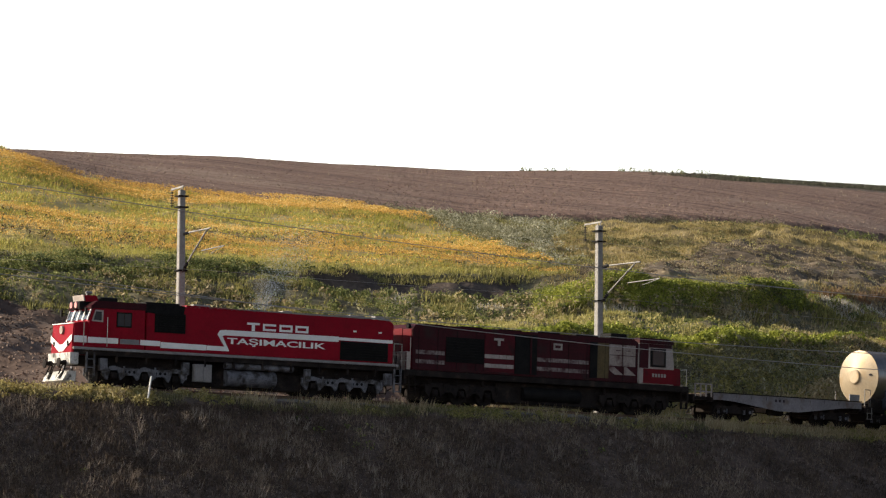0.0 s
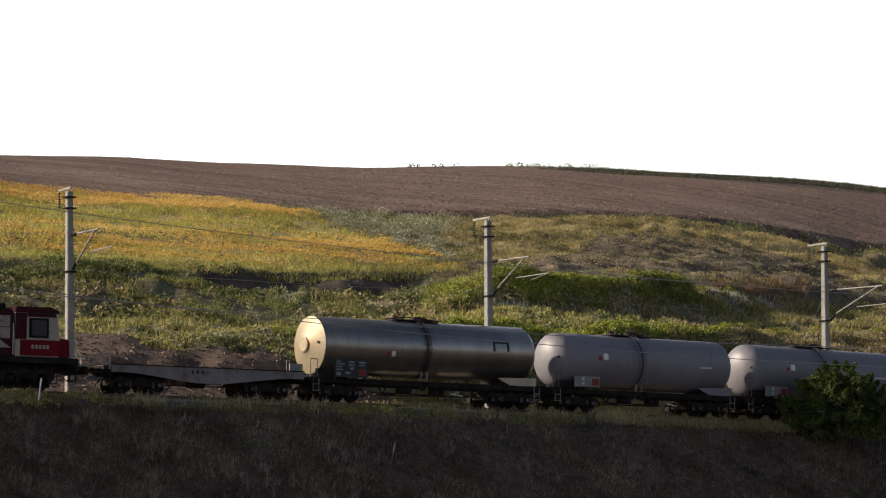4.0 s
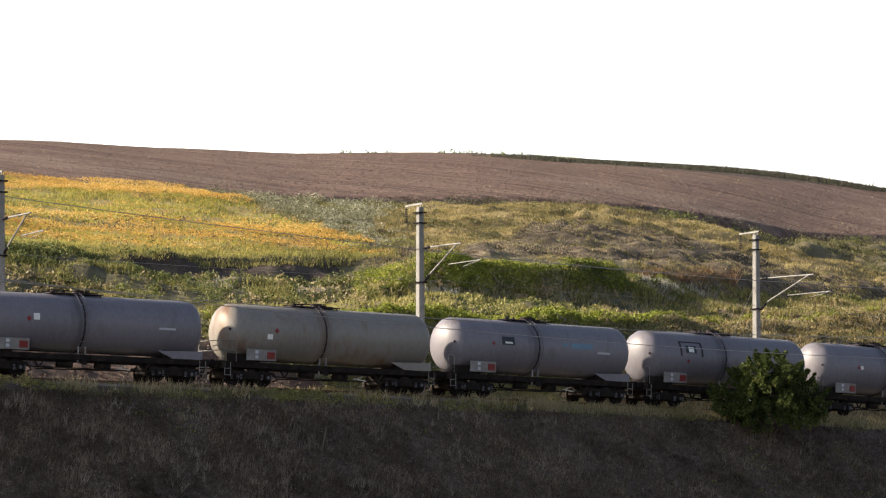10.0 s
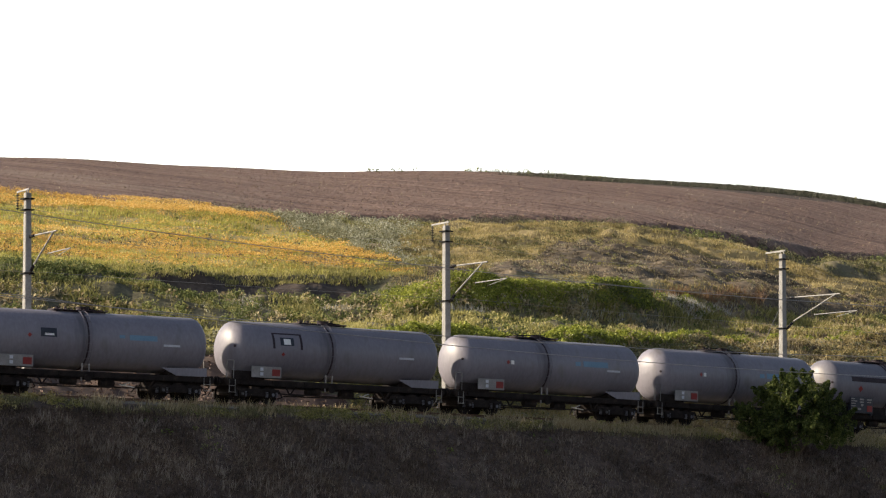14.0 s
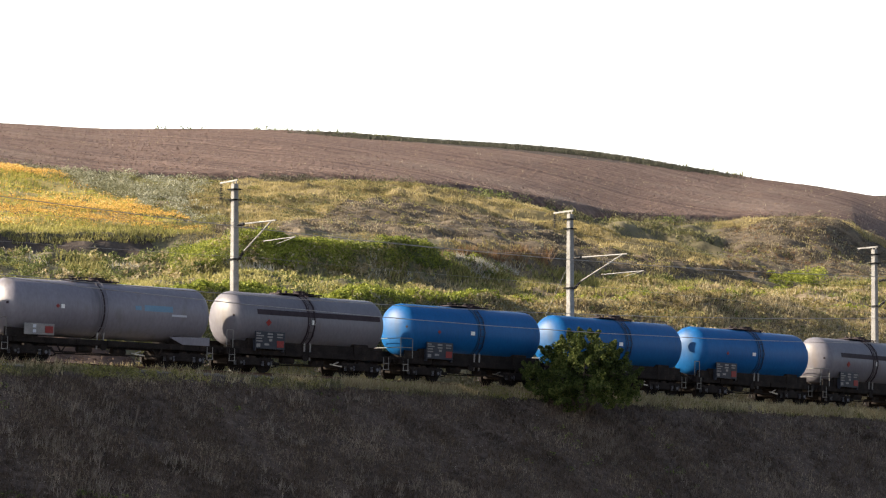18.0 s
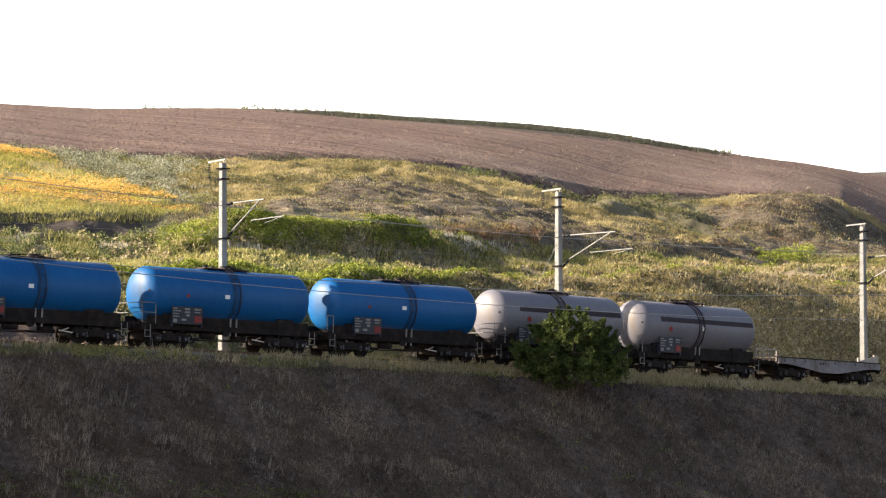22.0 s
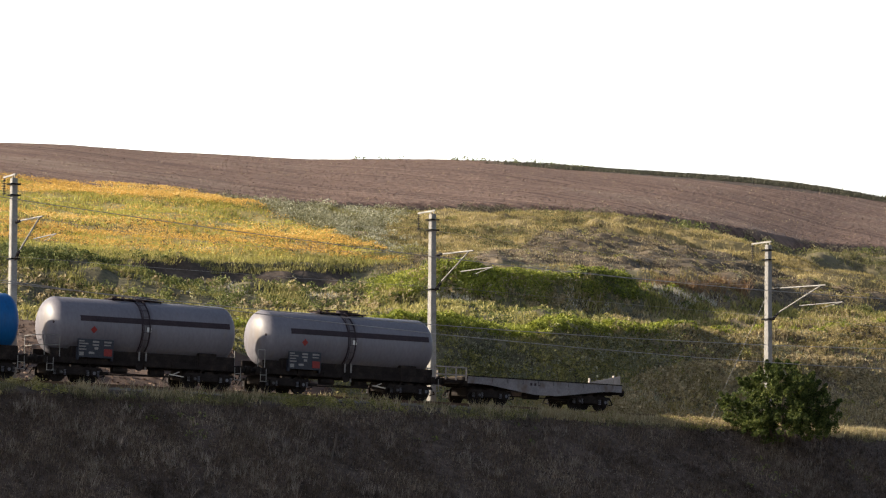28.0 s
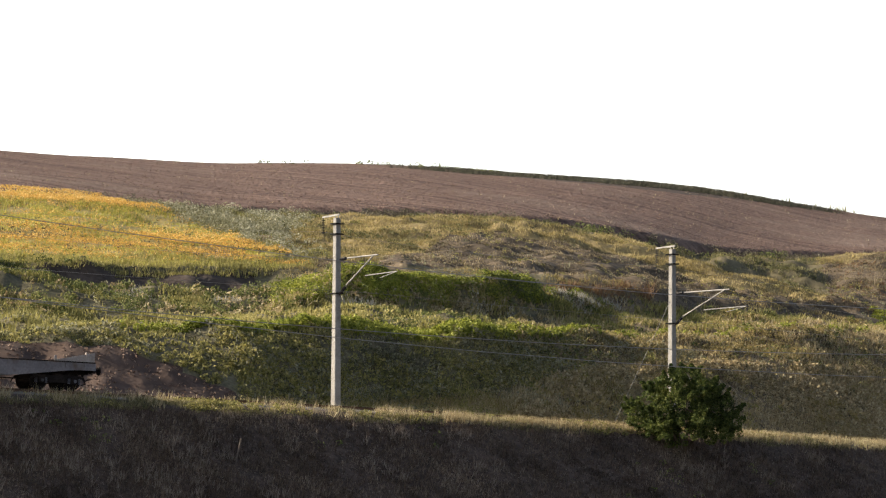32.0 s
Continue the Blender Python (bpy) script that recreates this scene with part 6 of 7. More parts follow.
        box(bm, fx, fx + 1.95, -1.36, -1.32, 1.22, 2.12, 0.01)
        for k in (0.05, 1.9):
            box(bm, fx + k - 0.04, fx + k + 0.04, -1.32, -1.15, 1.1, 1.7)
        bd = part("notice_board", bm, M_PLATE, e, "dark notice board")
        bm = B()
        box(bm, fx + 1.42, fx + 1.86, -1.385, -1.362, 1.32, 1.66, 0.005)
        part("hazard_plate", bm, M_ORANGE, bd, "red hazard plate")
        bm = B()
        for x, z, w, q in ((0.06, 1.98, 0.28, 0.06), (0.06, 1.86, 0.5, 0.06), (0.06, 1.72, 0.36, 0.06), (0.06, 1.58, 0.4, 0.06), (0.8, 1.95, 0.34, 0.09), (0.8, 1.8, 0.34, 0.08), (1.42, 1.95, 0.4, 0.09), (1.42, 1.82, 0.36, 0.06), (0.9, 1.62, 0.2, 0.12), (0.08, 1.3, 0.24, 0.18), (0.6, 1.4, 0.3, 0.1)):
            bm = B()
            box(bm, fx + x, fx + x + w, -1.375, -1.362, z, z + q)
            part("lettering", bm, M_GPLATE, bd, "bar of unreadable pale lettering")
    if stripe:
        bm = B()
        arc_patch(bm, -h + 1.45, h - 0.55, 8.5, 20, r, zc)
        part("stripe", bm, M_BAND, shell, "dark longitudinal stripe")
    for kind, x, a, w, q in marks:
        bm = B()
        d = math.degrees(q / r)
        if kind == "diamond":
            a0 = radians(a)
            c = Vector((x, -(r + 0.012) * math.cos(a0), zc + (r + 0.012) * math.sin(a0)))
            m = Matrix.Translation(c) @ Matrix.Rotation(-a0, 4, "X") @ Matrix.Rotation(radians(45), 4, "Y") @ Matrix.Diagonal((w, 0.02, w, 1))
            bmesh.ops.create_cube(bm, size=1.0, matrix=m)
            part("hazard_label", bm, M_ORANGE, shell, "red diamond label")
        elif kind == "outline":
            for b in ((x, x + w, a + d - 3, a + d), (x, x + 0.12, a, a + d), (x + w - 0.12, x + w, a, a + d)):
                arc_patch(bm, b[0], b[1], b[2], b[3], r, zc)
            part("frame_mark", bm, M_BAND, shell, "dark painted frame")
        else:
            arc_patch(bm, x, x + w, a, a + d, r, zc, 0.016 if kind == "white2" else 0.012)
            mm, nm = {"white": (M_WHITE, "white label"), "white2": (M_WHITE, "white label"), "dark": (M_PLATE, "dark label"), "cyan": (M_CYAN, "faded blue lettering band"), "faint": (M_TURQ, "faint pale lettering"), "stain": (M_RUSTY, "rust stain")}[kind]
            part("label_plate" if kind in ("white", "white2", "dark") else "marking", bm, mm, shell, nm)
    # end fittings
    bm = B()
    for sy in (-1.1, 1.1):
        rod(bm, (-half - 0.02, sy, 1.2), (-half - 0.02, sy, 2.1 if not rail else 2.25), 0.025, 6)
    if rail:
        for z in (1.75, 2.25):
            rod(bm, (-half - 0.02, -1.1, z), (-half - 0.02, 1.1, z), 0.022, 6)
            rod(bm, (-half - 0.02, -1.1, z), (-half + 0.75, -1.2, z), 0.022, 6)
        rod(bm, (-half + 0.75, -1.2, 1.2), (-half + 0.75, -1.2, 2.25), 0.022, 6)
    else:
        rod(bm, (-half - 0.02, -1.1, 2.1), (-half + 0.35, -1.15, 2.1), 0.022, 6)
        rod(bm, (-half + 0.35, -1.15, 1.2), (-half + 0.35, -1.15, 2.1), 0.022, 6)
    part("end_handrail", bm, M_GALV, e, "thin steel end handrail")
    bm = B()
    if hatch:
        rod(bm, (-h + 0.12, -0.62, zc + 0.15), (-h + 0.02, -0.70, zc + 0.15), 0.3, 20)
        part("end_hatch", bm, paint, shell, "round end hatch")
    else:
        rod(bm, (-h + 0.34, -0.95, zc + 0.1), (-h + 0.16, -1.02, zc + 0.1), 0.07, 10)
        part("end_valve", bm, M_BAND, shell, "small dark end fitting")
    tagged(e, label, "tank wagon", "tank wagons of the train")
    return e


def flat_wagon(x0, x1, plat, label, ramp_end=False):
    """Flat wagon whose deck runs from x0 to x1; plat: outer end of the open brake platform in front of it."""
    e = empty("flat_wagon")
    for sy in (-1, 1):
        bm = B()
        n = 14
        top, low = [], []
        for k in range(n + 1):
            f = k / n
            x = x0 + (x1 - x0) * f
            d = 0.35 + 0.40 * max(0.0, min(1.0, (0.5 - abs(f - 0.5)) * 3.2 - 0.35))
            for lst, z in ((top, 1.38), (low, 1.38 - d)):
                lst.append((bm.verts.new((x, sy * 1.34, z)), bm.verts.new((x, sy * 1.28, z))))
        for a in range(n):
            for q in (0, 1):
                bm.faces.new((top[a][q], top[a + 1][q], low[a + 1][q], low[a][q]))
            bm.faces.new((top[a][0], top[a][1], top[a + 1][1], top[a + 1][0]))
            bm.faces.new((low[a][0], low[a][1], low[a + 1][1], low[a + 1][0]))
        for a in (0, n):
            bm.faces.new((top[a][0], top[a][1], low[a][1], low[a][0]))
        for k in range(10):
            x = x0 + 0.6 + k * (x1 - x0 - 1.2) / 9
            box(bm, x - 0.05, x + 0.05, sy * 1.37 - 0.03, sy * 1.37 + 0.03, 1.15, 1.36)
        bmesh.ops.recalc_face_normals(bm, faces=bm.faces)
        part("side_beam", bm, M_DECK, e, "worn grey fish-bellied side beam")
        bm = B()
        box(bm, x0, x1, sy * 1.31 - 0.08, sy * 1.31 + 0.08, 1.39, 1.44, 0.01)
        part("edge_rail", bm, M_UNDER, e)
    n = 36
    bm = B()
    w = (x1 - x0) / n
    box(bm, 0.01, w - 0.01, -1.2, 1.2, 1.33, 1.385)
    pl = part("plank", bm, M_PLANK, e)
    pl.matrix_basis = Matrix.Translation((x0, 0, 0))
    for k in range(1, n):
        share(pl, e, Matrix.Translation((x0 + k * w, 0, 0)))
    bm = B()
    for x in (-1, 1):
        box(bm, min(x0, x1), max(x0, x1), x * 0.45 - 0.08, x * 0.45 + 0.08, 0.85, 1.3)
    for x in (x0 + 0.06, x1 - 0.06):
        box(bm, x - 0.06, x + 0.06, -1.28, 1.28, 0.9, 1.36)
    box(bm, plat, x0, -0.9, 0.9, 1.02, 1.2)
    box(bm, plat - 0.04, plat + 0.08, -1.25, 1.25, 0.86, 1.24)
    part("underframe", bm, M_UNDER, e)
    for sy in (-1.2, 1.2):
        bm = B()
        for z in (1.42, 1.82):
            bar(bm, (plat + 0.1, sy, z), (x0 - 0.02, sy, z), 0.06)
        for k in range(4):
            x = plat + 0.12 + k * (x0 - plat - 0.16) / 3
            bar(bm, (x, sy, 1.15), (x, sy, 1.82), 0.06)
        part("platform_railing", bm, M_CREAM, e, "pale steel platform railing")
    bm = B()
    for k in range(3):
        box(bm, -0.15 - 0.28 * k, -0.02 - 0.28 * k, -1.352, -1.343, 1.1, 1.24)
    part("lettering", bm, M_BAND, e, "small dark unreadable lettering")
    if ramp_end:
        bm = B()
        v = [bm.verts.new(q) for q in ((x1 - 2.1, -1.2, 1.45), (x1, -1.2, 1.45), (x1, -1.2, 1.92), (x1 - 2.1, -1.2, 1.5))]
        f = bm.faces.new(v)
        r = bmesh.ops.extrude_face_region(bm, geom=[f])
        bmesh.ops.translate(bm, verts=[q for q in r["geom"] if isinstance(q, bmesh.types.BMVert)], vec=(0, 0.05, 0))
        bmesh.ops.recalc_face_normals(bm, faces=bm.faces)
        part("end_flap", bm, M_CREAM, e, "pale sloping end flap")
        for x, z in ((x1 - 2.15, 1.78), (x1 - 0.45, 2.0)):
            bm = B()
            box(bm, x - 0.05, x + 0.05, -1.24, -1.12, 1.45, z - 0.08, 0.02)
            part("stanchion", bm, M_CREAM, e, "short pale stanchion")
    else:
        bm = B()
        box(bm, x1 - 0.75, x1 - 0.02, -1.2, -1.12, 1.45, 1.8, 0.01)
        part("end_flap", bm, M_GPLATE, e, "pale end flap")
    for x in (x0 + 1.75, x1 - 1.95):
        wagon_bogie(e, x)
    buffers(e, plat - 0.02, -1)
    buffers(e, x1 + 0.02, 1)
    bm = B()
    rod(bm, (-0.6, -0.7, 0.6), (0.3, -0.7, 0.6), 0.2, 12)
    rod(bm, (-2.4, -0.8, 0.5), (2.4, -0.8, 0.5), 0.03, 6)
    part("brake_gear", bm, M_UNDER, e)
    tagged(e, label, "flat wagon", "flat wagons of the train")
    return e


def loco_bogie(parent, x, span, paint):
    b = empty("bogie", Matrix.Translation((x, 0, 0)))
    b.parent = parent
    for sy in (-1, 1):
        # cast side frame: a beam that dips between the axles and arches over each axle box
        top, low = [], []
        for k in range(61):
            u = -span - 0.62 + (2 * span + 1.24) * k / 60
            d = min(abs(u - w) for w in (-span, 0, span))
            low.append((u, 0.80 if d < 0.2 else 0.80 - 0.46 * min(1.0, (d - 0.2) / 0.12) if d < 0.40 else 0.34 + min(0.24, (d - 0.40) * 1.3)))
            top.append((u, 0.92 + 0.10 * max(0.0, 1 - d / 0.42)))
        bm = B()
        y0, y1 = sy * 1.12 - 0.07, sy * 1.12 + 0.07
        q = [[bm.verts.new((u, y, z)) for u, z in line] for y in (y0, y1) for line in (top, low)]
        for k in range(60):
            bm.faces.new((q[0][k], q[0][k + 1], q[1][k + 1], q[1][k]))
            bm.faces.new((q[2][k], q[2][k + 1], q[3][k + 1], q[3][k]))
            bm.faces.new((q[0][k], q[0][k + 1], q[2][k + 1], q[2][k]))
            bm.faces.new((q[1][k], q[1][k + 1], q[3][k + 1], q[3][k]))
        for k in (0, 60):
            bm.faces.new((q[0][k], q[1][k], q[3][k], q[2][k]))
        bmesh.ops.recalc_face_normals(bm, faces=bm.faces)
        fr = part("side_frame", bm, paint, b, "cast bogie side frame")
        for wx in (-span / 2 - 0.25, -span / 2, -span / 2 + 0.25, span / 2 - 0.25, span / 2, span / 2 + 0.25):
            bm = B()
            rod(bm, (wx, sy * 1.18, 0.74), (wx, sy * 1.195, 0.74), 0.07, 12)
            part("hole", bm, M_BLACK, fr)
        for wx in (-span, 0, span):
            bm = B()
            box(bm, wx - 0.15, wx + 0.15, sy * 1.15 - 0.09, sy * 1.15 + 0.09, 0.38, 0.68, 0.04)
            rod(bm, (wx, sy * 1.22, 0.52), (wx, sy * 1.29, 0.52), 0.11, 12)
            part("axle_box", bm, M_UNDER, b)
            bm = B()
            rod(bm, (wx + 0.52, sy * 1.22, 0.5), (wx + 0.52, sy * 1.22, 1.02), 0.05, 8)
            part("damper", bm, paint, b)
            bm = B()
            for j in range(4):
                rod(bm, (wx - 0.3, sy * 1.14, 0.96 + 0.07 * j), (wx - 0.3, sy * 1.14, 1.0 + 0.07 * j), 0.1, 8)
            rod(bm, (wx - 0.3, sy * 1.14, 0.9), (wx - 0.3, sy * 1.14, 1.24), 0.06, 8)
            part("spring", bm, M_UNDER, b)
    bm = B()
    box(bm, -span - 0.6, span + 0.6, -0.95, 0.95, 0.78, 1.05, 0.04)
    box(bm, -span - 0.6, span + 0.6, -0.6, 0.6, 0.16, 0.75, 0.04)
    part("bogie_frame", bm, M_UNDER, b)
    for wx in (-span, 0, span):
        wheelset(b, wx, 0.508)


def word(body, x0, x1, z0, cap, y, material, parent, label):
    """A word in the built-in font, x0 to x1 along a side, capitals cap high, standing proud of the plane y."""
    def letters(t):
        cu = bpy.data.curves.new("lettering", "FONT")
        cu.body, cu.size, cu.offset, cu.extrude, cu.resolution_u = t, 1.0, 0.018, 0.012, 3
        ob = new("lettering", cu)
        me = bpy.data.meshes.new_from_object(ob.evaluated_get(bpy.context.evaluated_depsgraph_get()))
        bpy.data.objects.remove(ob)
        v = np.empty(len(me.vertices) * 3)
        me.vertices.foreach_get("co", v)
        return me, v.reshape(-1, 3)
    _, c = letters("T")
    tall, base = np.ptp(c[:, 1]), c[:, 1].min()
    me, v = letters(body)
    wide = (v[:, 0] - v[:, 0].min()) / np.ptp(v[:, 0])
    out = np.stack([x0 + wide * (x1 - x0) if y < 0 else x1 - wide * (x1 - x0), y - np.sign(-y) * v[:, 2], z0 + (v[:, 1] - base) / tall * cap], -1)
    me.vertices.foreach_set("co", out.astype(np.float32).ravel())
    me.materials.append(material)
    me.update()
    ob = new("lettering", me)
    ob.parent = parent
    ob["label"] = label
    return ob


def glyph(bm, x, z, w, h, t, y, holes=1):
    """One plain block that stands for a sign of the lettering: bars round a gap."""
    box(bm, x, x + w, y - 0.012, y + 0.012, z + h - t, z + h)
    box(bm, x, x + w, y - 0.012, y + 0.012, z, z + t)
    box(bm, x, x + t, y - 0.0125, y + 0.0125, z + t, z + h - t)
    if holes:
        box(bm, x + w - t, x + w, y - 0.0125, y + 0.0125, z + t, z + h - t)


def strip(bm, pts, y, t=0.012):
    """A flat plate proud of a side wall, from (x, z) corners."""
    v = [bm.verts.new((x, y, z)) for x, z in pts]
    f = bm.faces.new(v)
    r = bmesh.ops.extrude_face_region(bm, geom=[f])
    bmesh.ops.translate(bm, verts=[q for q in r["geom"] if isinstance(q, bmesh.types.BMVert)], vec=(0, t if y < 0 else -t, 0))
    bmesh.ops.recalc_face_normals(bm, faces=bm.faces)


def louvre(name, parent, x0, x1, z0, z1, y, n, label):
    bm = B()
    box(bm, x0, x1, y - 0.02, y + 0.02, z0, z1)
    o = part(name, bm, M_BLACK, parent, label)
    for k in range(n):
        bm = B()
        z = z0 + (k + 0.5) * (z1 - z0) / n
        box(bm, x0 + 0.03, x1 - 0.03, -0.025, 0.025, -0.02, 0.02)
        s = part("slat", bm, M_BLACK, o)
        s.matrix_basis = Matrix.Translation(((0, y - 0.035, z))) @ Matrix.Translation((0, 0, 0))
    return o


def prism(bm, outline, y0, y1, bevel=0.0):
    """A solid with a side outline of (x, z) corners between two widths."""
    a = [bm.verts.new((x, y0, z)) for x, z in outline]
    b = [bm.verts.new((x, y1, z)) for x, z in outline]
    bm.faces.new(a)
    bm.faces.new(list(reversed(b)))
    n = len(a)
    for i in range(n):
        bm.faces.new((a[i], a[(i + 1) % n], b[(i + 1) % n], b[i]))
    bmesh.ops.recalc_face_normals(bm, faces=bm.faces)
    if bevel:
        bmesh.ops.bevel(bm, geom=list(bm.edges), offset=bevel, segments=2, affect="EDGES")
    return bm


def red_locomotive():
    e = empty("locomotive")
    W = 1.40
    # body: long hood, cab and nose
    bm = B()
    prism(bm, [(-5.15, 1.84), (8.25, 1.84), (8.25, 3.80), (8.05, 3.97), (-3.05, 4.12), (-3.1, 4.0), (-5.15, 4.0)], -W, W, 0.03)
    hood = part("hood", bm, M_RED, e, "glossy red full-width hood")
    bm = B()
    prism(bm, [(-8.2, 1.84), (-5.2, 1.84), (-5.2, 4.03), (-7.7, 4.03), (-7.93, 3.78), (-8.15, 3.1)], -W, W, 0.04)
    cab = part("cab", bm, M_RED, e, "red driver's cab")
    bm = B()
    prism(bm, [(-8.95, 1.45), (-8.12, 1.45), (-8.12, 3.08), (-8.88, 2.96)], -1.32, 1.32, 0.05)
    nose = part("nose", bm, M_RED, e, "red cab nose")
    bm = B()
    strip2 = [(-1.3, 2.42), (-1.3, 2.12), (-0.25, 1.62), (0.25, 1.62), (1.3, 2.12), (1.3, 2.42), (0.2, 1.95), (-0.2, 1.95)]
    v = [bm.verts.new((-8.975, y, z)) for y, z in strip2]
    f = bm.faces.new(v)
    r = bmesh.ops.extrude_face_region(bm, geom=[f])
    bmesh.ops.translate(bm, verts=[q for q in r["geom"] if isinstance(q, bmesh.types.BMVert)], vec=(0.02, 0, 0))
    bmesh.ops.recalc_face_normals(bm, faces=bm.faces)
    part("chevron", bm, M_WHITE, nose, "white front chevron")
    for sy in (-0.85, 0.85):
        bm = B()
        rod(bm, (-8.98, sy, 2.0), (-8.93, sy, 2.0), 0.13, 16)
        part("marker_light", bm, M_BLACK, nose, "round dark marker light")
    bm = B()
    rod(bm, (-9.0, 0, 2.65), (-8.9, 0, 2.65), 0.2, 18)
    part("emblem", bm, M_CREAM, nose, "round emblem")
    bm = B()
    box(bm, -8.93, -8.86, -1.3, 1.3, 2.93, 2.98, 0.01)
    part("nose_trim", bm, M_WHITE, nose, "white line along the nose top")
    for sy in (-1.52, 1.52):
        bm = B()
        rod(bm, (-8.1, sy * 0.9, 3.5), (-8.35, sy, 3.55), 0.02, 6)
        box(bm, -8.42, -8.34, sy - 0.09, sy + 0.09, 3.35, 3.7, 0.02)
        part("mirror", bm, M_BLACK, cab, "black side mirror")
    bm = B()
    rod(bm, (-7.6, 0.3, 4.36), (-7.6, 0.3, 4.55), 0.05, 8)
    rod(bm, (-7.65, 0.3, 4.55), (-7.35, 0.3, 4.55), 0.06, 8)
    part("horn", bm, M_STEEL, e, "roof horn")
    for y0, y1 in ((-1.28, -0.72), (-0.62, -0.05), (0.05, 0.62), (0.72, 1.28)):
        bm = B()
        prism(bm, [(-8.19, 3.18), (-8.14, 3.18), (-7.95, 3.62), (-8.01, 3.62)], y0, y1)
        part("windscreen", bm, M_GLASS, cab, "windscreen pane")
        for a, b in ((y0 - 0.04, y0 + 0.03), (y1 - 0.03, y1 + 0.04)):
            bm = B()
            prism(bm, [(-8.22, 3.13), (-8.16, 3.13), (-7.98, 3.66), (-8.04, 3.66)], a, b)
            part("window_frame", bm, M_WHITE, cab, "white windscreen frame")
    bm = B()
    box(bm, -8.35, -7.8, -0.62, 0.62, 3.70, 4.06, 0.05)
    part("headlight_box", bm, M_BLACK, cab, "black headlight housing")
    for sy in (-0.28, 0.28):
        bm = B()
        rod(bm, (-8.41, sy, 3.88), (-8.3, sy, 3.88), 0.16, 18)
        part("headlight", bm, M_LAMP, cab, "round pinkish headlight")
    bm = B()
    prism(bm, [(-8.05, 4.05), (-7.35, 4.05), (-7.5, 4.36), (-8.1, 4.36)], -0.7, 0.7, 0.02)
    ac = part("air_conditioner", bm, M_RED, e, "red box on the cab roof")
    bm = B()
    prism(bm, [(-8.14, 4.08), (-8.08, 4.08), (-8.13, 4.37), (-8.19, 4.37)], -0.68, 0.68, 0.01)
    part("front_panel", bm, M_CREAM, ac, "white front panel")
    bm = B()
    prism(bm, [(-8.06, 3.68), (-5.1, 3.70), (-5.1, 4.07), (-7.75, 4.07), (-8.08, 3.80)], -W - 0.015, W + 0.015, 0.03)
    part("cab_roof", bm, M_MAROON, e, "dark maroon cab roof")
    bm = B()
    prism(bm, [(-5.22, 3.62), (-3.2, 3.5), (-3.12, 4.06), (-5.22, 4.10)], -W - 0.025, W + 0.025, 0.03)
    part("roof_shroud", bm, M_BLACK, e, "sooty black roof shroud")
    bm = B()
    box(bm, -7.3, -6.4, -0.75, 0.75, 4.05, 4.3, 0.08)
    part("roof_hatch", bm, M_BLACK, e, "black roof box")
    for sy in (-1, 1):
        y = sy * (W + 0.012)
        bm = B()
        box(bm, -6.72, -5.93, y - 0.02, y + 0.02, 2.86, 3.58)
        fr = part("window_frame", bm, M_BLACK, cab, "dark window surround")
        bm = B()
        prism(bm, [(-8.02, 3.08), (-7.42, 3.06), (-7.42, 3.62), (-7.84, 3.64)], y - 0.012, y + 0.012)
        qf = part("window_frame", bm, M_CREAM, cab, "white frame of the quarter light")
        bm = B()
        prism(bm, [(-7.92, 3.15), (-7.51, 3.14), (-7.51, 3.55), (-7.80, 3.56)], y + sy * 0.016 - 0.006, y + sy * 0.016 + 0.006)
        part("pane", bm, M_GLASS, qf)
        for x0, x1 in ((-6.66, -6.35), (-6.31, -5.99)):
            bm = B()
            box(bm, x0, x1, y + sy * 0.022 - 0.006, y + sy * 0.022 + 0.006, 2.93, 3.51)
            part("pane", bm, M_GLASS, fr)
        bm = B()
        rod(bm, (-7.2, sy * (W + 0.06), 1.9), (-7.2, sy * (W + 0.06), 3.3), 0.02, 6)
        rod(bm, (-8.4, sy * (W + 0.02), 1.9), (-8.4, sy * (W + 0.02), 3.0), 0.02, 6)
        part("handrail", bm, M_STEEL, e, "thin vertical handrail")
        bm = B()
        strip(bm, [(-8.18, 2.04), (-6.6, 2.06), (-6.6, 2.32), (-8.18, 2.32)], sy * (W + 0.014))
        part("stripe", bm, M_WHITE, hood, "white stripe")
        bm = B()
        strip(bm, [(-5.45, 2.06), (-4.4, 2.06), (-4.4, 2.30), (-5.45, 2.31)], sy * (W + 0.014))
        part("stripe", bm, M_WHITE, hood, "white stripe")
        bm = B()
        strip(bm, [(-4.38, 1.98), (-1.95, 1.98), (-1.95, 2.24), (-4.38, 2.26)], sy * (W + 0.014))
        part("stripe", bm, M_WHITE, hood, "white stripe")
        bm = B()
        strip(bm, [(-1.93, 2.0), (-0.72, 2.0), (-0.98, 2.22), (-1.93, 2.22)], sy * (W + 0.014))
        part("stripe", bm, M_WHITE, hood, "white stripe")
        bm = B()
        strip(bm, [(5.2, 2.86), (8.2, 2.84), (8.2, 3.0), (5.2, 3.0)], sy * (W + 0.014))
        part("stripe", bm, M_WHITE, hood, "white stripe")
        bm = B()
        strip(bm, [(-0.98, 2.2), (-0.72, 2.0), (-1.12, 2.74), (-1.38, 2.80)], sy * (W + 0.016))
        strip(bm, [(-1.39, 2.79), (-1.12, 2.73), (-0.95, 2.78), (-1.0, 3.02), (-1.25, 3.0)], sy * (W + 0.018))
        strip(bm, [(-1.0, 2.77), (5.2, 2.77), (5.2, 3.03), (-1.0, 3.03)], sy * (W + 0.014))
        part("stripe", bm, M_WHITE, hood, "white stripe with a slanting step")
        bm = B()
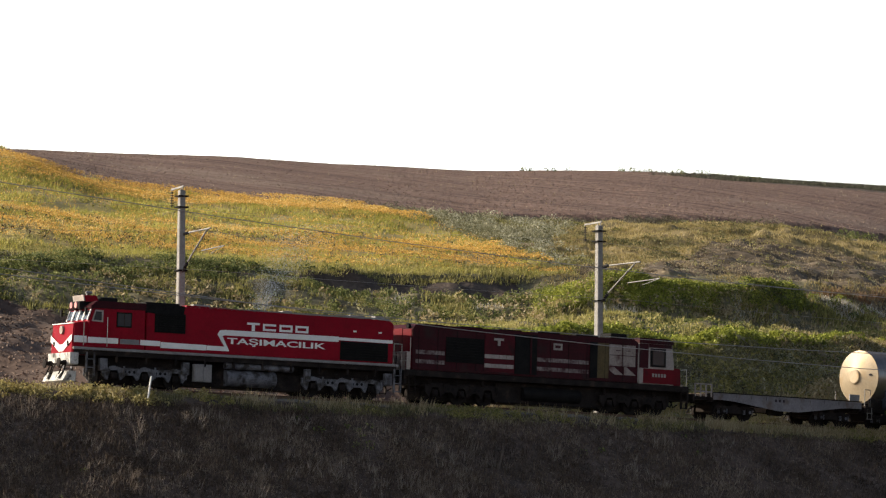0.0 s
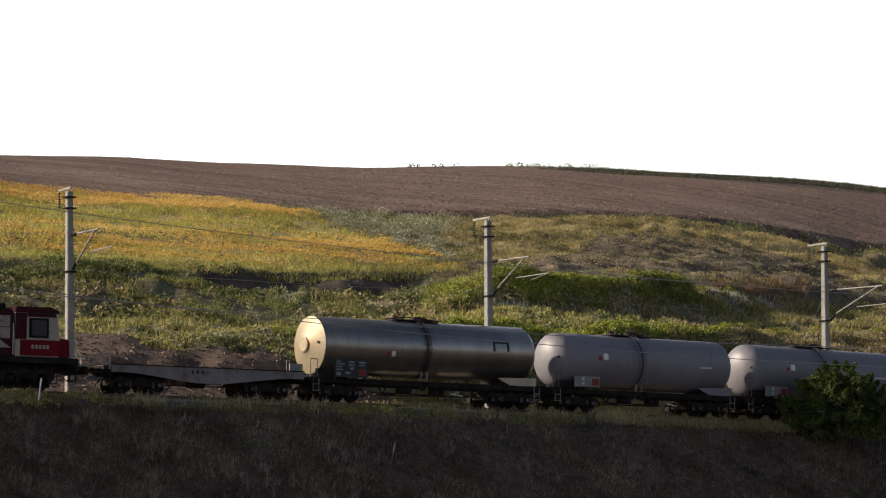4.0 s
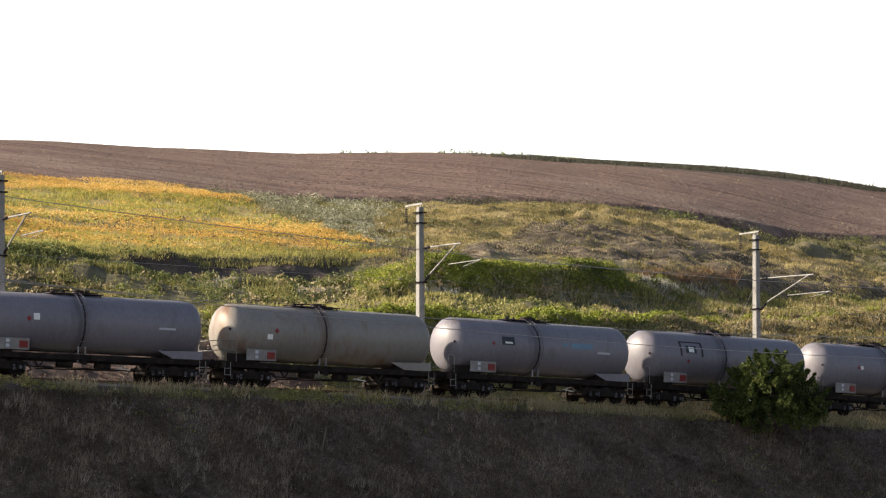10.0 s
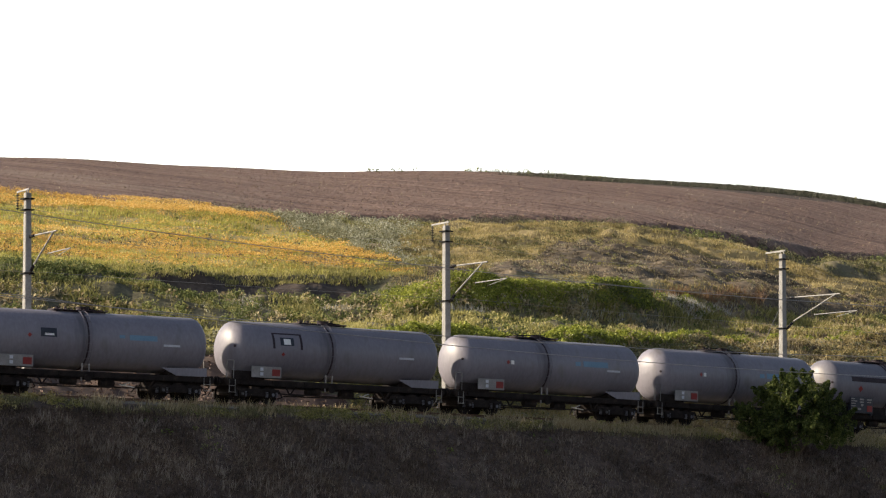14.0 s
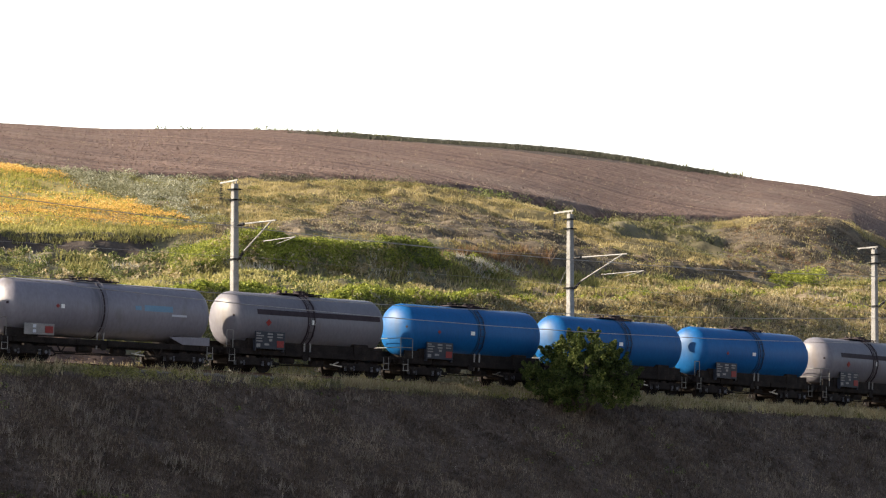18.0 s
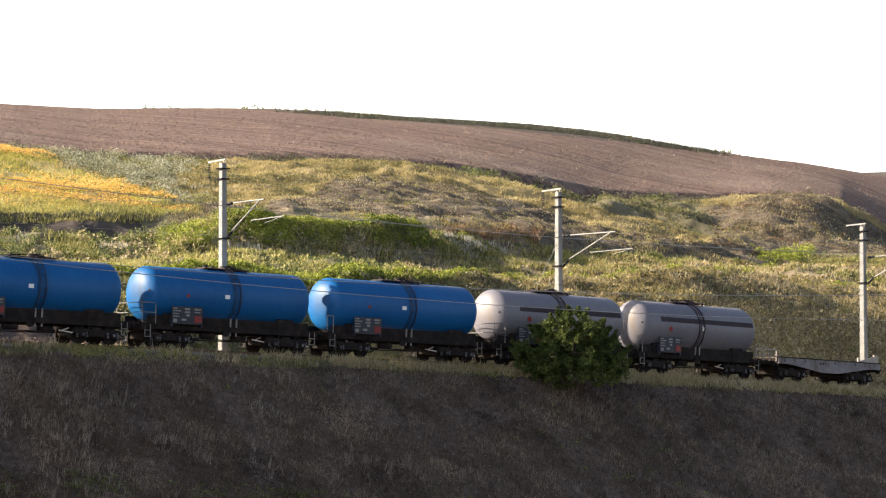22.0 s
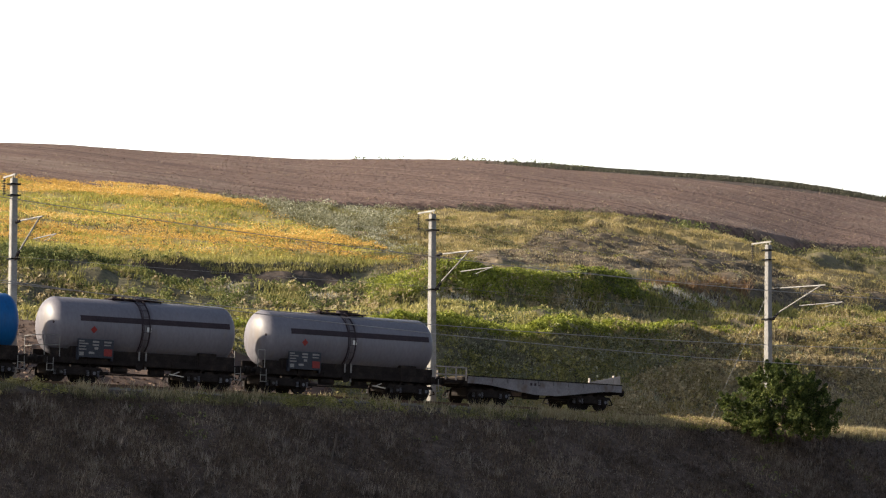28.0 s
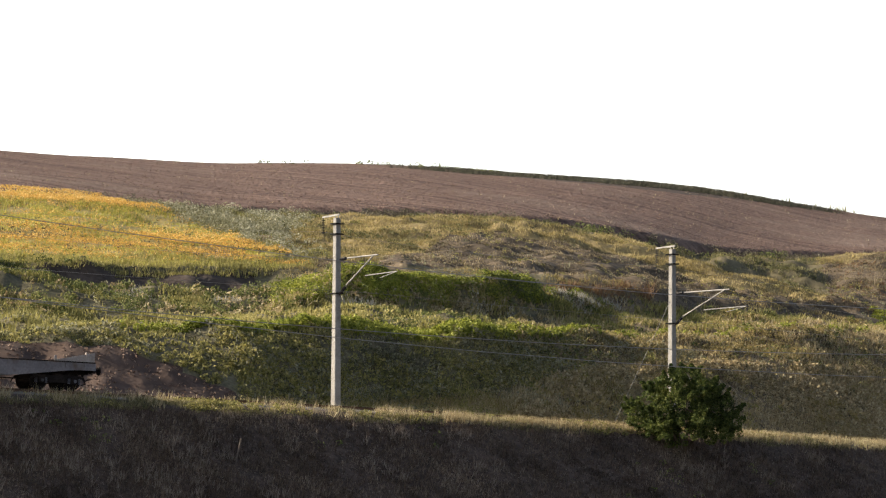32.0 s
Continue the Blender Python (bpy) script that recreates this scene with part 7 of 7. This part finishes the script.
        strip(bm, [(-6.5, 2.06), (-5.5, 2.06), (-5.5, 2.30), (-6.5, 2.30)], sy * (W + 0.013))
        for k in range(6):
            box(bm, -6.42 + 0.15 * k, -6.32 + 0.15 * k, sy * (W + 0.026) - 0.006, sy * (W + 0.026) + 0.006, 2.11, 2.26)
        part("number_mark", bm, M_GPLATE, cab, "small pale bars of a running number")
        bm = B()
        strip(bm, [(-8.86, 2.04), (-8.2, 2.04), (-8.2, 2.36), (-8.86, 2.36)], sy * 1.335)
        part("stripe", bm, M_WHITE, nose, "white stripe round the nose")
        # plain blocks in place of the company lettering
        bm = B()
        yy = sy * (W + 0.012)
        box(bm, 0.2, 0.86, yy - 0.012, yy + 0.012, 3.36, 3.46)
        box(bm, 0.45, 0.61, yy - 0.0125, yy + 0.0125, 3.05, 3.36)
        part("emblem", bm, M_WHITE, hood, "large white block sign")
        for x, holes in ((1.05, 0), (1.95, 1), (2.82, 1)):
            bm = B()
            glyph(bm, x, 3.1, 0.7, 0.34, 0.1, yy, holes)
            part("emblem", bm, M_WHITE, hood, "large white block sign")
        word("TA\u015eIMACILIK", -0.85, 4.48, 2.37, 0.29, yy, M_WHITE, hood, "white capital lettering")
        louvre("grille", hood, -4.72, -3.1, 2.72, 3.66, sy * (W + 0.004), 9, "black radiator grille")
        louvre("grille", hood, 5.3, 7.95, 1.9, 2.82, sy * (W + 0.004), 7, "black intake grille")
        bm = B()
        for x in (6.0, 7.4):
            box(bm, x, x + 0.16, yy - 0.02, yy + 0.02, 3.3, 3.38)
        part("lifting_eye", bm, M_WHITE, hood)
        for x, w in ((-8.2, 0.4), (8.35, 0.35)):
            bm = B()
            for k in range(3):
                box(bm, x, x + w, sy * 1.38 - 0.1, sy * 1.38 + 0.1, 0.45 + 0.4 * k, 0.49 + 0.4 * k)
            for q in (x, x + w):
                box(bm, q - 0.02, q + 0.02, sy * 1.38 - 0.1, sy * 1.38 + 0.1, 0.42, 1.6)
            part("step_ladder", bm, M_BOGIE, e, "steel entry steps")
        # under the frame
        bm = B()
        rod(bm, (-0.7, sy * 0.92, 0.72), (1.95, sy * 0.92, 0.72), 0.40, 20)
        part("fuel_tank", bm, M_BOGIE, e, "scuffed grey cylindrical tank")
        bm = B()
        rod(bm, (-0.8, sy * 1.1, 1.3), (2.9, sy * 1.1, 1.3), 0.16, 14)
        part("air_reservoir", bm, M_BOGIE, e, "long grey air reservoir")
        bm = B()
        box(bm, -2.52, -1.58, sy * 1.2 - 0.14, sy * 1.2 + 0.14, 0.45, 1.3, 0.02)
        box(bm, -2.46, -2.08, sy * 1.35 - 0.01, sy * 1.35 + 0.01, 0.52, 1.22)
        box(bm, -2.02, -1.64, sy * 1.35 - 0.01, sy * 1.35 + 0.01, 0.52, 1.22)
        part("battery_box", bm, M_GPLATE, e, "pale battery box")
    bm = B()
    prism(bm, [(-8.9, 1.70), (8.6, 1.70), (8.6, 1.83), (-8.9, 1.83)], -1.43, 1.43, 0.02)
    part("sill", bm, M_GPLATE, e, "grey frame sill")
    bm = B()
    box(bm, -8.85, 8.5, -1.34, 1.34, 1.46, 1.70)
    box(bm, -8.6, 8.4, -0.8, 0.8, 1.0, 1.5)
    box(bm, -2.9, 3.6, -0.8, 0.8, 0.22, 1.5, 0.05)
    part("underframe", bm, M_UNDER, e)
    bm = B()
    box(bm, -9.05, -8.6, -1.38, 1.38, 0.98, 1.55, 0.04)
    part("buffer_beam", bm, M_PLOUGHW, e, "soiled white buffer beam")
    bm = B()
    prism(bm, [(-9.35, 0.18), (-8.7, 0.16), (-8.65, 0.66), (-9.1, 0.66)], -1.3, 1.3, 0.02)
    part("plough", bm, M_PLOUGHW, e, "scuffed white snow plough with dark stripes")
    for y in (-0.9, 0.5):
        bm = B()
        prism(bm, [(-9.38, 0.30), (-9.34, 0.30), (-9.1, 0.64), (-9.14, 0.64)], y, y + 0.24)
        part("plough_stripe", bm, M_BLACK, e, "black plough stripe")
    bm = B()
    for y in (-1.0, -0.6, 0.6, 1.0):
        rod(bm, (-9.1, y, 0.95), (-9.28, y, 0.5), 0.035, 6)
    part("air_hose", bm, M_BLACK, e)
    buffers(e, -9.05, -1)
    buffers(e, 8.6, 1)
    loco_bogie(e, -5.05, 1.62, M_BOGIE)
    loco_bogie(e, 5.6, 1.62, M_BOGIE)
    bm = B()
    box(bm, -5.0, -3.2, -0.9, 0.9, 4.02, 4.2, 0.05)
    part("roof_fan", bm, M_BLACK, e, "black roof fan housing")
    for x0, x1, w, top in ((0.5, 1.6, 0.5, 4.16), (3.2, 4.4, 0.85, 4.06), (4.8, 6.0, 0.85, 4.06), (6.4, 7.6, 0.85, 4.06)):
        bm = B()
        box(bm, x0, x1, -w, w, 3.98, top, 0.03)
        part("roof_fan", bm, M_BLACK, e, "black roof fan housing")
    bm = B()
    for sy in (-1.36, 1.36):
        box(bm, -3.0, 8.0, sy - 0.04, sy + 0.04, 4.0, 4.08)
    part("roof_edge", bm, M_GPLATE, e, "grey roof gutter")
    for x, w, h in ((-2.6, 0.9, 0.14), (2.2, 0.5, 0.1), (5.9, 0.8, 0.1), (7.3, 0.5, 0.12)):
        bm = B()
        box(bm, x, x + w, -1.2, -0.7, 4.0, 4.06 + h, 0.03)
        part("roof_hatch", bm, M_GPLATE, e, "weathered grey roof hatch")
    for k in range(11):
        bm = B()
        box(bm, -8.2 + 1.55 * k, -8.12 + 1.55 * k, -1.38, -1.2, 1.18, 1.72)
        part("bracket", bm, M_UNDER, e)
    for k, (x, w) in enumerate(((-7.45, 0.4), (-3.1, 0.35), (3.5, 0.3), (7.9, 0.4))):
        bm = B()
        box(bm, x, x + w, -1.3, -1.0, 0.75, 1.35, 0.03)
        part("sand_box", bm, M_BOGIE, e, "grey sand box")
    for sy in (-1.32, 1.32):
        bm = B()
        for x in (8.34, 8.78):
            rod(bm, (x, sy, 1.75), (x, sy, 2.85), 0.022, 6)
        rod(bm, (8.34, sy, 2.85), (8.78, sy, 2.85), 0.022, 6)
        rod(bm, (8.34, sy, 2.3), (8.78, sy, 2.3), 0.02, 6)
        part("end_railing", bm, M_CREAM, e, "pale rear platform railing")
    bm = B()
    box(bm, 8.27, 8.31, -0.36, 0.36, 1.86, 3.6, 0.01)
    part("end_door", bm, M_DULLRED, e, "narrow red rear door")
    tagged(e, "red and white diesel locomotive with dark grilles on the rails", "locomotive", "locomotives of the train")
    return e


def maroon_locomotive():
    e = empty("locomotive")
    W = 1.38
    bm = B()
    prism(bm, [(-9.35, 1.62), (4.65, 1.62), (4.65, 3.72), (4.4, 3.86), (-9.1, 3.92), (-9.35, 3.7)], -W, W, 0.03)
    hood = part("hood", bm, M_MAROON, e, "faded maroon engine hood")
    bm = B()
    prism(bm, [(4.7, 1.62), (7.0, 1.62), (7.0, 2.55), (6.85, 3.72), (4.7, 3.72)], -W, W, 0.03)
    cab = part("cab", bm, M_CREAM, e, "soiled cream upper cab")
    bm = B()
    prism(bm, [(4.72, 3.72), (6.95, 3.72), (6.98, 3.84), (6.5, 4.02), (4.72, 4.0)], -W - 0.02, W + 0.02, 0.03)
    part("cab_roof", bm, M_MAROON, e, "maroon cab roof")
    bm = B()
    prism(bm, [(6.98, 1.62), (7.6, 1.62), (7.55, 2.5), (6.98, 2.55)], -1.2, 1.2, 0.04)
    nose = part("nose", bm, M_DULLRED, e, "short red nose")
    for sy in (-1, 1):
        y = sy * (W + 0.012)
        bm = B()
        strip(bm, [(4.98, 1.66), (7.0, 1.66), (7.0, 2.42), (4.98, 2.42)], sy * (W + 0.012))
        part("lower_panel", bm, M_DULLRED, cab, "red lower cab panel")
        bm = B()
        strip(bm, [(4.72, 2.44), (5.3, 2.44), (5.3, 3.70), (4.72, 3.70)], sy * (W + 0.010))
        part("door_panel", bm, M_MAROON, cab, "dark maroon cab door panel")
        bm = B()
        strip(bm, [(5.32, 3.52), (6.8, 3.52), (6.78, 3.71), (5.32, 3.71)], sy * (W + 0.010))
        part("eaves_panel", bm, M_MAROON, cab, "maroon band under the cab roof")
        bm = B()
        for k in range(5):
            box(bm, 5.55 + 0.19 * k, 5.68 + 0.19 * k, y + sy * 0.01 - 0.006, y + sy * 0.01 + 0.006, 2.0, 2.18)
        part("number_mark", bm, M_CREAM, cab, "small pale bars of a running number")
        bm = B()
        box(bm, 5.42, 6.42, y - 0.02, y + 0.02, 2.52, 3.48, 0.015)
        fr = part("window_frame", bm, M_BLACK, cab, "dark cab window surround")
        bm = B()
        box(bm, 5.56, 6.3, y + sy * 0.022 - 0.006, y + sy * 0.022 + 0.006, 2.62, 3.36)
        part("pane", bm, M_GLASS, fr)
        for z in (2.42, 1.95):
            for x0, x1, n in ((-9.15, -7.4, 9), (-5.0, -3.2, 4), (-1.75, 1.5, 10)):
                for k in range(n):
                    bm = B()
                    a = x0 + (x1 - x0) * k / n
                    strip(bm, [(a, z), (a + (x1 - x0) / n - 0.02, z), (a + (x1 - x0) / n - 0.02, z + 0.2), (a, z + 0.2)], sy * (W + 0.012 + (0.022 if -5.1 < a < -3 else 0)))
                    part("stripe", bm, M_CREAM if -5.1 < a < -3 else M_FADED, hood, "worn cream stripe")
        louvre("grille", hood, -7.35, -5.05, 2.1, 3.36, y, 9, "black radiator grille")
        bm = B()
        strip(bm, [(-5.0, 1.75), (-3.18, 1.75), (-3.18, 3.66), (-5.0, 3.66)], sy * (W + 0.02), 0.02)
        part("door", bm, M_DOORRED, hood, "worn red engine-room door")
        bm = B()
        box(bm, -3.14, -1.78, y - 0.02, y + 0.004, 1.72, 3.74)
        part("doorway", bm, M_BLACK, hood, "dark open engine-room doorway")
        bm = B()
        box(bm, -2.2, -2.12, y - 0.06, y + 0.06, 1.75, 3.7)
        part("open_door", bm, M_MAROON, hood, "maroon door standing ajar")
        bm = B()
        box(bm, 1.55, 2.02, y - 0.02, y + 0.004, 1.75, 3.6)
        part("doorway", bm, M_BLACK, hood, "dark narrow doorway")
        bm = B()
        strip(bm, [(2.02, 1.78), (2.75, 1.78), (2.75, 3.58), (2.02, 3.58)], sy * (W + 0.016), 0.016)
        part("door", bm, M_YELLOWDOOR, hood, "ochre door")
        bm = B()
        strip(bm, [(2.78, 2.45), (4.45, 2.45), (4.45, 3.55), (2.78, 3.55)], sy * (W + 0.016), 0.016)
        strip(bm, [(3.15, 2.0), (3.7, 2.0), (3.1, 2.4), (2.8, 2.4), (2.8, 2.22)], sy * (W + 0.016), 0.016)
        strip(bm, [(3.75, 2.0), (4.5, 2.0), (3.9, 2.42), (3.75, 2.42)], sy * (W + 0.016), 0.016)
        part("door", bm, M_PANEL, hood, "cream panels with a slanting red flash")
        bm = B()
        for a, b in (((2.8, 3.0), (4.45, 3.0)), ((3.6, 2.45), (3.6, 3.55)), ((3.2, 3.25), (3.5, 3.25)), ((3.8, 3.25), (4.1, 3.25))):
            bar(bm, (a[0], y + sy * 0.012, a[1]), (b[0], y + sy * 0.012, b[1]), 0.03)
        part("door_seam", bm, M_MAROON, hood)
        bm = B()
        box(bm, -4.45, -3.85, y + sy * 0.02 - 0.01, y + sy * 0.02 + 0.01, 3.34, 3.46)
        box(bm, -4.22, -4.06, y + sy * 0.021 - 0.01, y + sy * 0.021 + 0.01, 3.08, 3.34)
        part("emblem", bm, M_CREAM, hood, "worn cream block lettering")
        bm = B()
        glyph(bm, -0.75, 3.06, 0.55, 0.34, 0.1, y)
        part("emblem", bm, M_CREAM, hood, "worn cream block lettering")
        bm = B()
        rod(bm, (-9.42, sy * 1.3, 1.7), (-9.42, sy * 1.3, 3.2), 0.022, 6)
        rod(bm, (4.6, sy * (W + 0.06), 1.7), (4.6, sy * (W + 0.06), 3.2), 0.02, 6)
        rod(bm, (7.9, sy * 1.25, 1.5), (7.9, sy * 1.25, 2.5), 0.022, 6)
        rod(bm, (7.9, sy * 1.25, 2.5), (7.55, sy * 1.2, 2.45), 0.022, 6)
        part("handrail", bm, M_STEEL, e, "thin vertical handrail")
        for x in (7.5, -9.5):
            bm = B()
            for q in (x, x + 0.35):
                box(bm, q - 0.02, q + 0.02, sy * 1.36 - 0.08, sy * 1.36 + 0.08, 0.42, 1.45)
            for k in range(3):
                box(bm, x, x + 0.35, sy * 1.36 - 0.08, sy * 1.36 + 0.08, 0.45 + 0.38 * k, 0.49 + 0.38 * k)
            part("step_ladder", bm, M_UNDER, e)
        bm = B()
        rod(bm, (-2.4, sy * 0.9, 0.75), (1.2, sy * 0.9, 0.75), 0.36, 18)
        part("fuel_tank", bm, M_BLACK, e, "dark fuel tank")
        for k in range(12):
            x = -9.0 + 1.15 * k
            bm = B()
            box(bm, x, x + 0.02, y - 0.006, y + 0.004, 1.7, 3.7)
            part("door_seam", bm, M_BLACK, hood)
    # front end face
    for y0, y1 in ((-1.3, -0.5), (0.5, 1.3)):
        bm = B()
        box(bm, -9.385, -9.355, y0, y1, 1.7, 3.65, 0.01)
        part("end_panel", bm, M_DULLRED, hood, "sunlit red end panel")
    bm = B()
    box(bm, -9.39, -9.355, -0.45, 0.45, 1.7, 3.7, 0.01)
    part("end_door", bm, M_DULLRED, hood, "worn red end door")
    for sy in (-1.0, 1.0):
        bm = B()
        rod(bm, (-9.45, sy, 3.8), (-9.3, sy, 3.8), 0.12, 14)
        part("headlight", bm, M_BLACK, hood, "round dark headlight")
    bm = B()
    for k in range(6):
        box(bm, -9.62, -9.4, -1.3 + 0.45 * k, -1.27 + 0.45 * k, 1.62, 2.5)
    for z in (2.05, 2.5):
        bar(bm, (-9.6, -1.3, z), (-9.6, 1.3, z), 0.04)
    part("end_railing", bm, M_CREAM, e, "pale end platform railing")
    bm = B()
    prism(bm, [(-9.7, 1.3), (7.95, 1.3), (7.95, 1.6), (-9.7, 1.6)], -1.41, 1.41, 0.02)
    part("sill", bm, M_UNDER, e, "dark frame sill")
    bm = B()
    box(bm, -9.6, 7.9, -0.8, 0.8, 0.9, 1.3)
    box(bm, -4.0, 2.6, -0.95, 0.95, 0.22, 1.3, 0.05)
    for x in (-9.72, 7.9):
        box(bm, x - 0.06, x + 0.1, -1.35, 1.35, 0.85, 1.55, 0.03)
    part("underframe", bm, M_UNDER, e)
    buffers(e, -9.75, -1)
    buffers(e, 8.0, 1)
    loco_bogie(e, -6.2, 1.6, M_UNDER)
    loco_bogie(e, 4.6, 1.6, M_UNDER)
    for k in range(5):
        bm = B()
        box(bm, -8.6 + 2.4 * k, -7.2 + 2.4 * k, -0.9, 0.9, 3.86, 3.98, 0.03)
        part("roof_hatch", bm, M_BLACK, e, "black roof hatch")
    bm = B()
    box(bm, 3.5, 4.55, -0.5, 0.5, 3.9, 4.2, 0.08)
    part("exhaust", bm, M_BLACK, e, "sooty exhaust housing")
    tagged(e, "dark faded maroon diesel locomotive with cream cab and stripes", "locomotive", "locomotives of the train")
    return e


def exhaust_smoke():
    """Thin plume of tiny flecks above the hood of the leading engine."""
    g = np.random.RandomState(77)
    n = 16000
    k = g.uniform(0, 1, n) ** 1.3
    x = 1.6 + 2.2 * k + g.normal(0, 1, n) * (0.25 + 0.95 * k)
    y = g.normal(0, 1, n) * (0.2 + 0.7 * k)
    z = 4.15 + 4.4 * k + np.abs(g.normal(0, 0.25, n))
    c = np.stack([x, y, z], -1)
    a, b = g.normal(0, 1, (n, 3)), g.normal(0, 1, (n, 3))
    a /= np.linalg.norm(a, axis=1)[:, None]
    b = np.cross(a, b)
    b /= np.linalg.norm(b, axis=1)[:, None]
    w = g.uniform(0.005, 0.012, n)[:, None]
    v = np.stack([c - a * w, c + b * w, c + a * w, c - b * w], 1).reshape(-1, 3)
    ob = raw("exhaust_smoke", v, np.arange(n * 4).reshape(n, 4), leaf("smoke_flecks", [(0.30, 0.36, 0.42), (0.42, 0.48, 0.54), (0.55, 0.60, 0.64)], 0.5))
    return tagged(ob, "thin blue-grey exhaust smoke over the leading locomotive", "smoke", kind="stuff")


# order along the train: object, centre and length on the rails at the start
TRAIN = []
TRAIN.append((red_locomotive(), -21.45, 18.9))
TRAIN.append((maroon_locomotive(), -2.9, 18.2))
TRAIN.append((flat_wagon(-5.04, 5.6, -6.35, "low grey flat wagon with an empty deck and railed brake platform"), 11.8, 11.2))
TRAIN.append((tank_wagon(15.0, M_SHINY, "bare metal tank wagon with a pale conical end", 1.45, 2.85, "cone", boards="dark", band_x=-0.2, skirt=True, bands=1, marks=(("diamond", -2.6, -14, 0.2, 0), ("white", -2.4, -18, 0.22, 0.26), ("outline", 3.9, 2, 1.0, 0.5)), seed=1), 24.9, 15.0))
GREY = "grey tank wagon with a dark girth band and hazard plate"
_m1 = (("diamond", -3.45, 4, 0.2, 0), ("white", -3.2, 2, 0.32, 0.32), ("faint", 3.6, -6, 0.9, 0.1))
_m2 = (("diamond", -3.6, 4, 0.16, 0), ("dark", -3.0, 2, 0.85, 0.44), ("white", -2.8, 5, 0.5, 0.1), ("cyan", 1.2, 6, 0.3, 0.16), ("cyan", 1.75, 3, 1.5, 0.26), ("faint", 3.6, -6, 0.9, 0.1))
_m3 = (("outline", -4.0, 2, 1.75, 0.85), ("dark", -3.55, 9, 0.8, 0.42), ("white2", -3.35, 11, 0.4, 0.3), ("diamond", -3.4, -9, 0.15, 0), ("faint", 3.6, -6, 0.9, 0.1))
_m4 = (("diamond", -3.2, 2, 0.16, 0), ("white", -3.0, -2, 0.2, 0.2), ("cyan", 1.4, 3, 0.35, 0.22), ("cyan", 1.95, 2, 1.7, 0.3), ("faint", 3.6, -6, 0.9, 0.1))
for k, (mid, L, marks, paint) in enumerate(((39.25, 13.7, _m1, M_GREY), (52.92, 13.65, _m1, M_GREY), (66.62, 13.75, _m1[:1] + (("white", -4.0, -14, 0.32, 0.26),), M_RUSTY), (80.3, 13.6, _m2, M_GREY), (94.0, 13.8, _m3, M_GREY), (107.72, 13.65, _m4, M_GREY), (121.33, 13.55, _m4, M_GREY))):
    lab = "rust-stained grey tank wagon with a dark girth band and railed end" if paint is M_RUSTY else GREY
    TRAIN.append((tank_wagon(L, paint, lab, marks=marks, rail=paint is M_RUSTY, seed=k + 2, bands=1, band_x=-0.45), mid, L))
_z = (("diamond", -2.95, -8, 0.26, 0), ("white", -0.05, -7, 0.22, 0.24))
PALE = "pale grey tank wagon with a dark stripe along its side"
BLUE = "bright blue tank wagon with a dark notice board"
_b = (("white", -0.55, -6, 0.3, 0.2), ("diamond", -2.9, -4, 0.16, 0))
for k, (mid, L, paint) in enumerate(((133.95, 11.7, M_PALE), (145.65, 11.7, M_BLUE), (157.45, 11.9, M_BLUE), (169.4, 12.0, M_BLUE), (181.35, 11.7, M_PALE), (193.22, 11.9, M_PALE))):
    blue = paint is M_BLUE
    TRAIN.append((tank_wagon(L, paint, BLUE if blue else PALE, 1.40, 2.78, stripe=not blue, boards="dark", band_x=0.25 if blue else -0.1, skirt=False, marks=_b if blue else _z, rail=k in (1, 2, 4), hatch=k == 3, seed=k + 20, dome=0.62, bands=2), mid, L))
TRAIN.append((flat_wagon(-4.89, 5.67, -7.1, "low grey flat wagon with a pale end flap at the rear", True), 205.35, 12.7))


SMOKE = exhaust_smoke()


# ================= what moves =================
def travel(t):
    """Metres that the train has gone along the rails."""
    return -7.38137 * t + 0.0098932 * t * t


def unit_pose(mid, half, t):
    s = mid + travel(t)
    p, q = on_track(s - half), on_track(s + half)
    return Matrix.Translation((p + q) / 2) @ (lambda x: Matrix((x, Vector((0, 0, 1)).cross(x).normalized(), x.cross(Vector((0, 0, 1)).cross(x).normalized()))).transposed().to_4x4())((q - p).normalized())


def wheel_rows(home, r):
    """Rows of a wheelset rolling as far as the train has gone, in steps under a quarter turn."""
    n = int(abs(travel(32.0)) / (r * 1.4)) + 1
    rows = []
    for k in range(n + 1):
        t = 32.0 * k / n
        rows.append((t, Matrix.Translation(home) @ Matrix.Rotation(travel(t) / r, 4, "Y")))
    return rows


def motions():
    walk(SMOKE, [(t, unit_pose(TRAIN[0][1], TRAIN[0][2] * 0.33, t)) for t in range(0, 33)])
    for ob, mid, L in TRAIN:
        walk(ob, [(t, unit_pose(mid, L * 0.33, t)) for t in range(0, 33)])
    done = {}
    for ob, x, r in WHEELS:
        key = (round(x, 3), r)
        if key not in done:
            done[key] = wheel_rows(ob.matrix_basis.translation.copy(), r)
        walk(ob, done[key])


# ================= small pieces of the track =================
def sleepers():
    bm = B()
    box(bm, -0.12, 0.12, -1.25, 1.25, -0.30, -0.165, 0.015)
    first = None
    for k in range(300):
        s = -60 + 0.62 * k
        m = Matrix.Translation(on_track(s)) @ Matrix.Rotation(heading(s), 4, "Z")
        if first is None:
            first = part("sleeper", bm, M_SLEEPER, bed)
            first.matrix_basis = m
        else:
            share(first, bed, m)


sleepers()
motions()
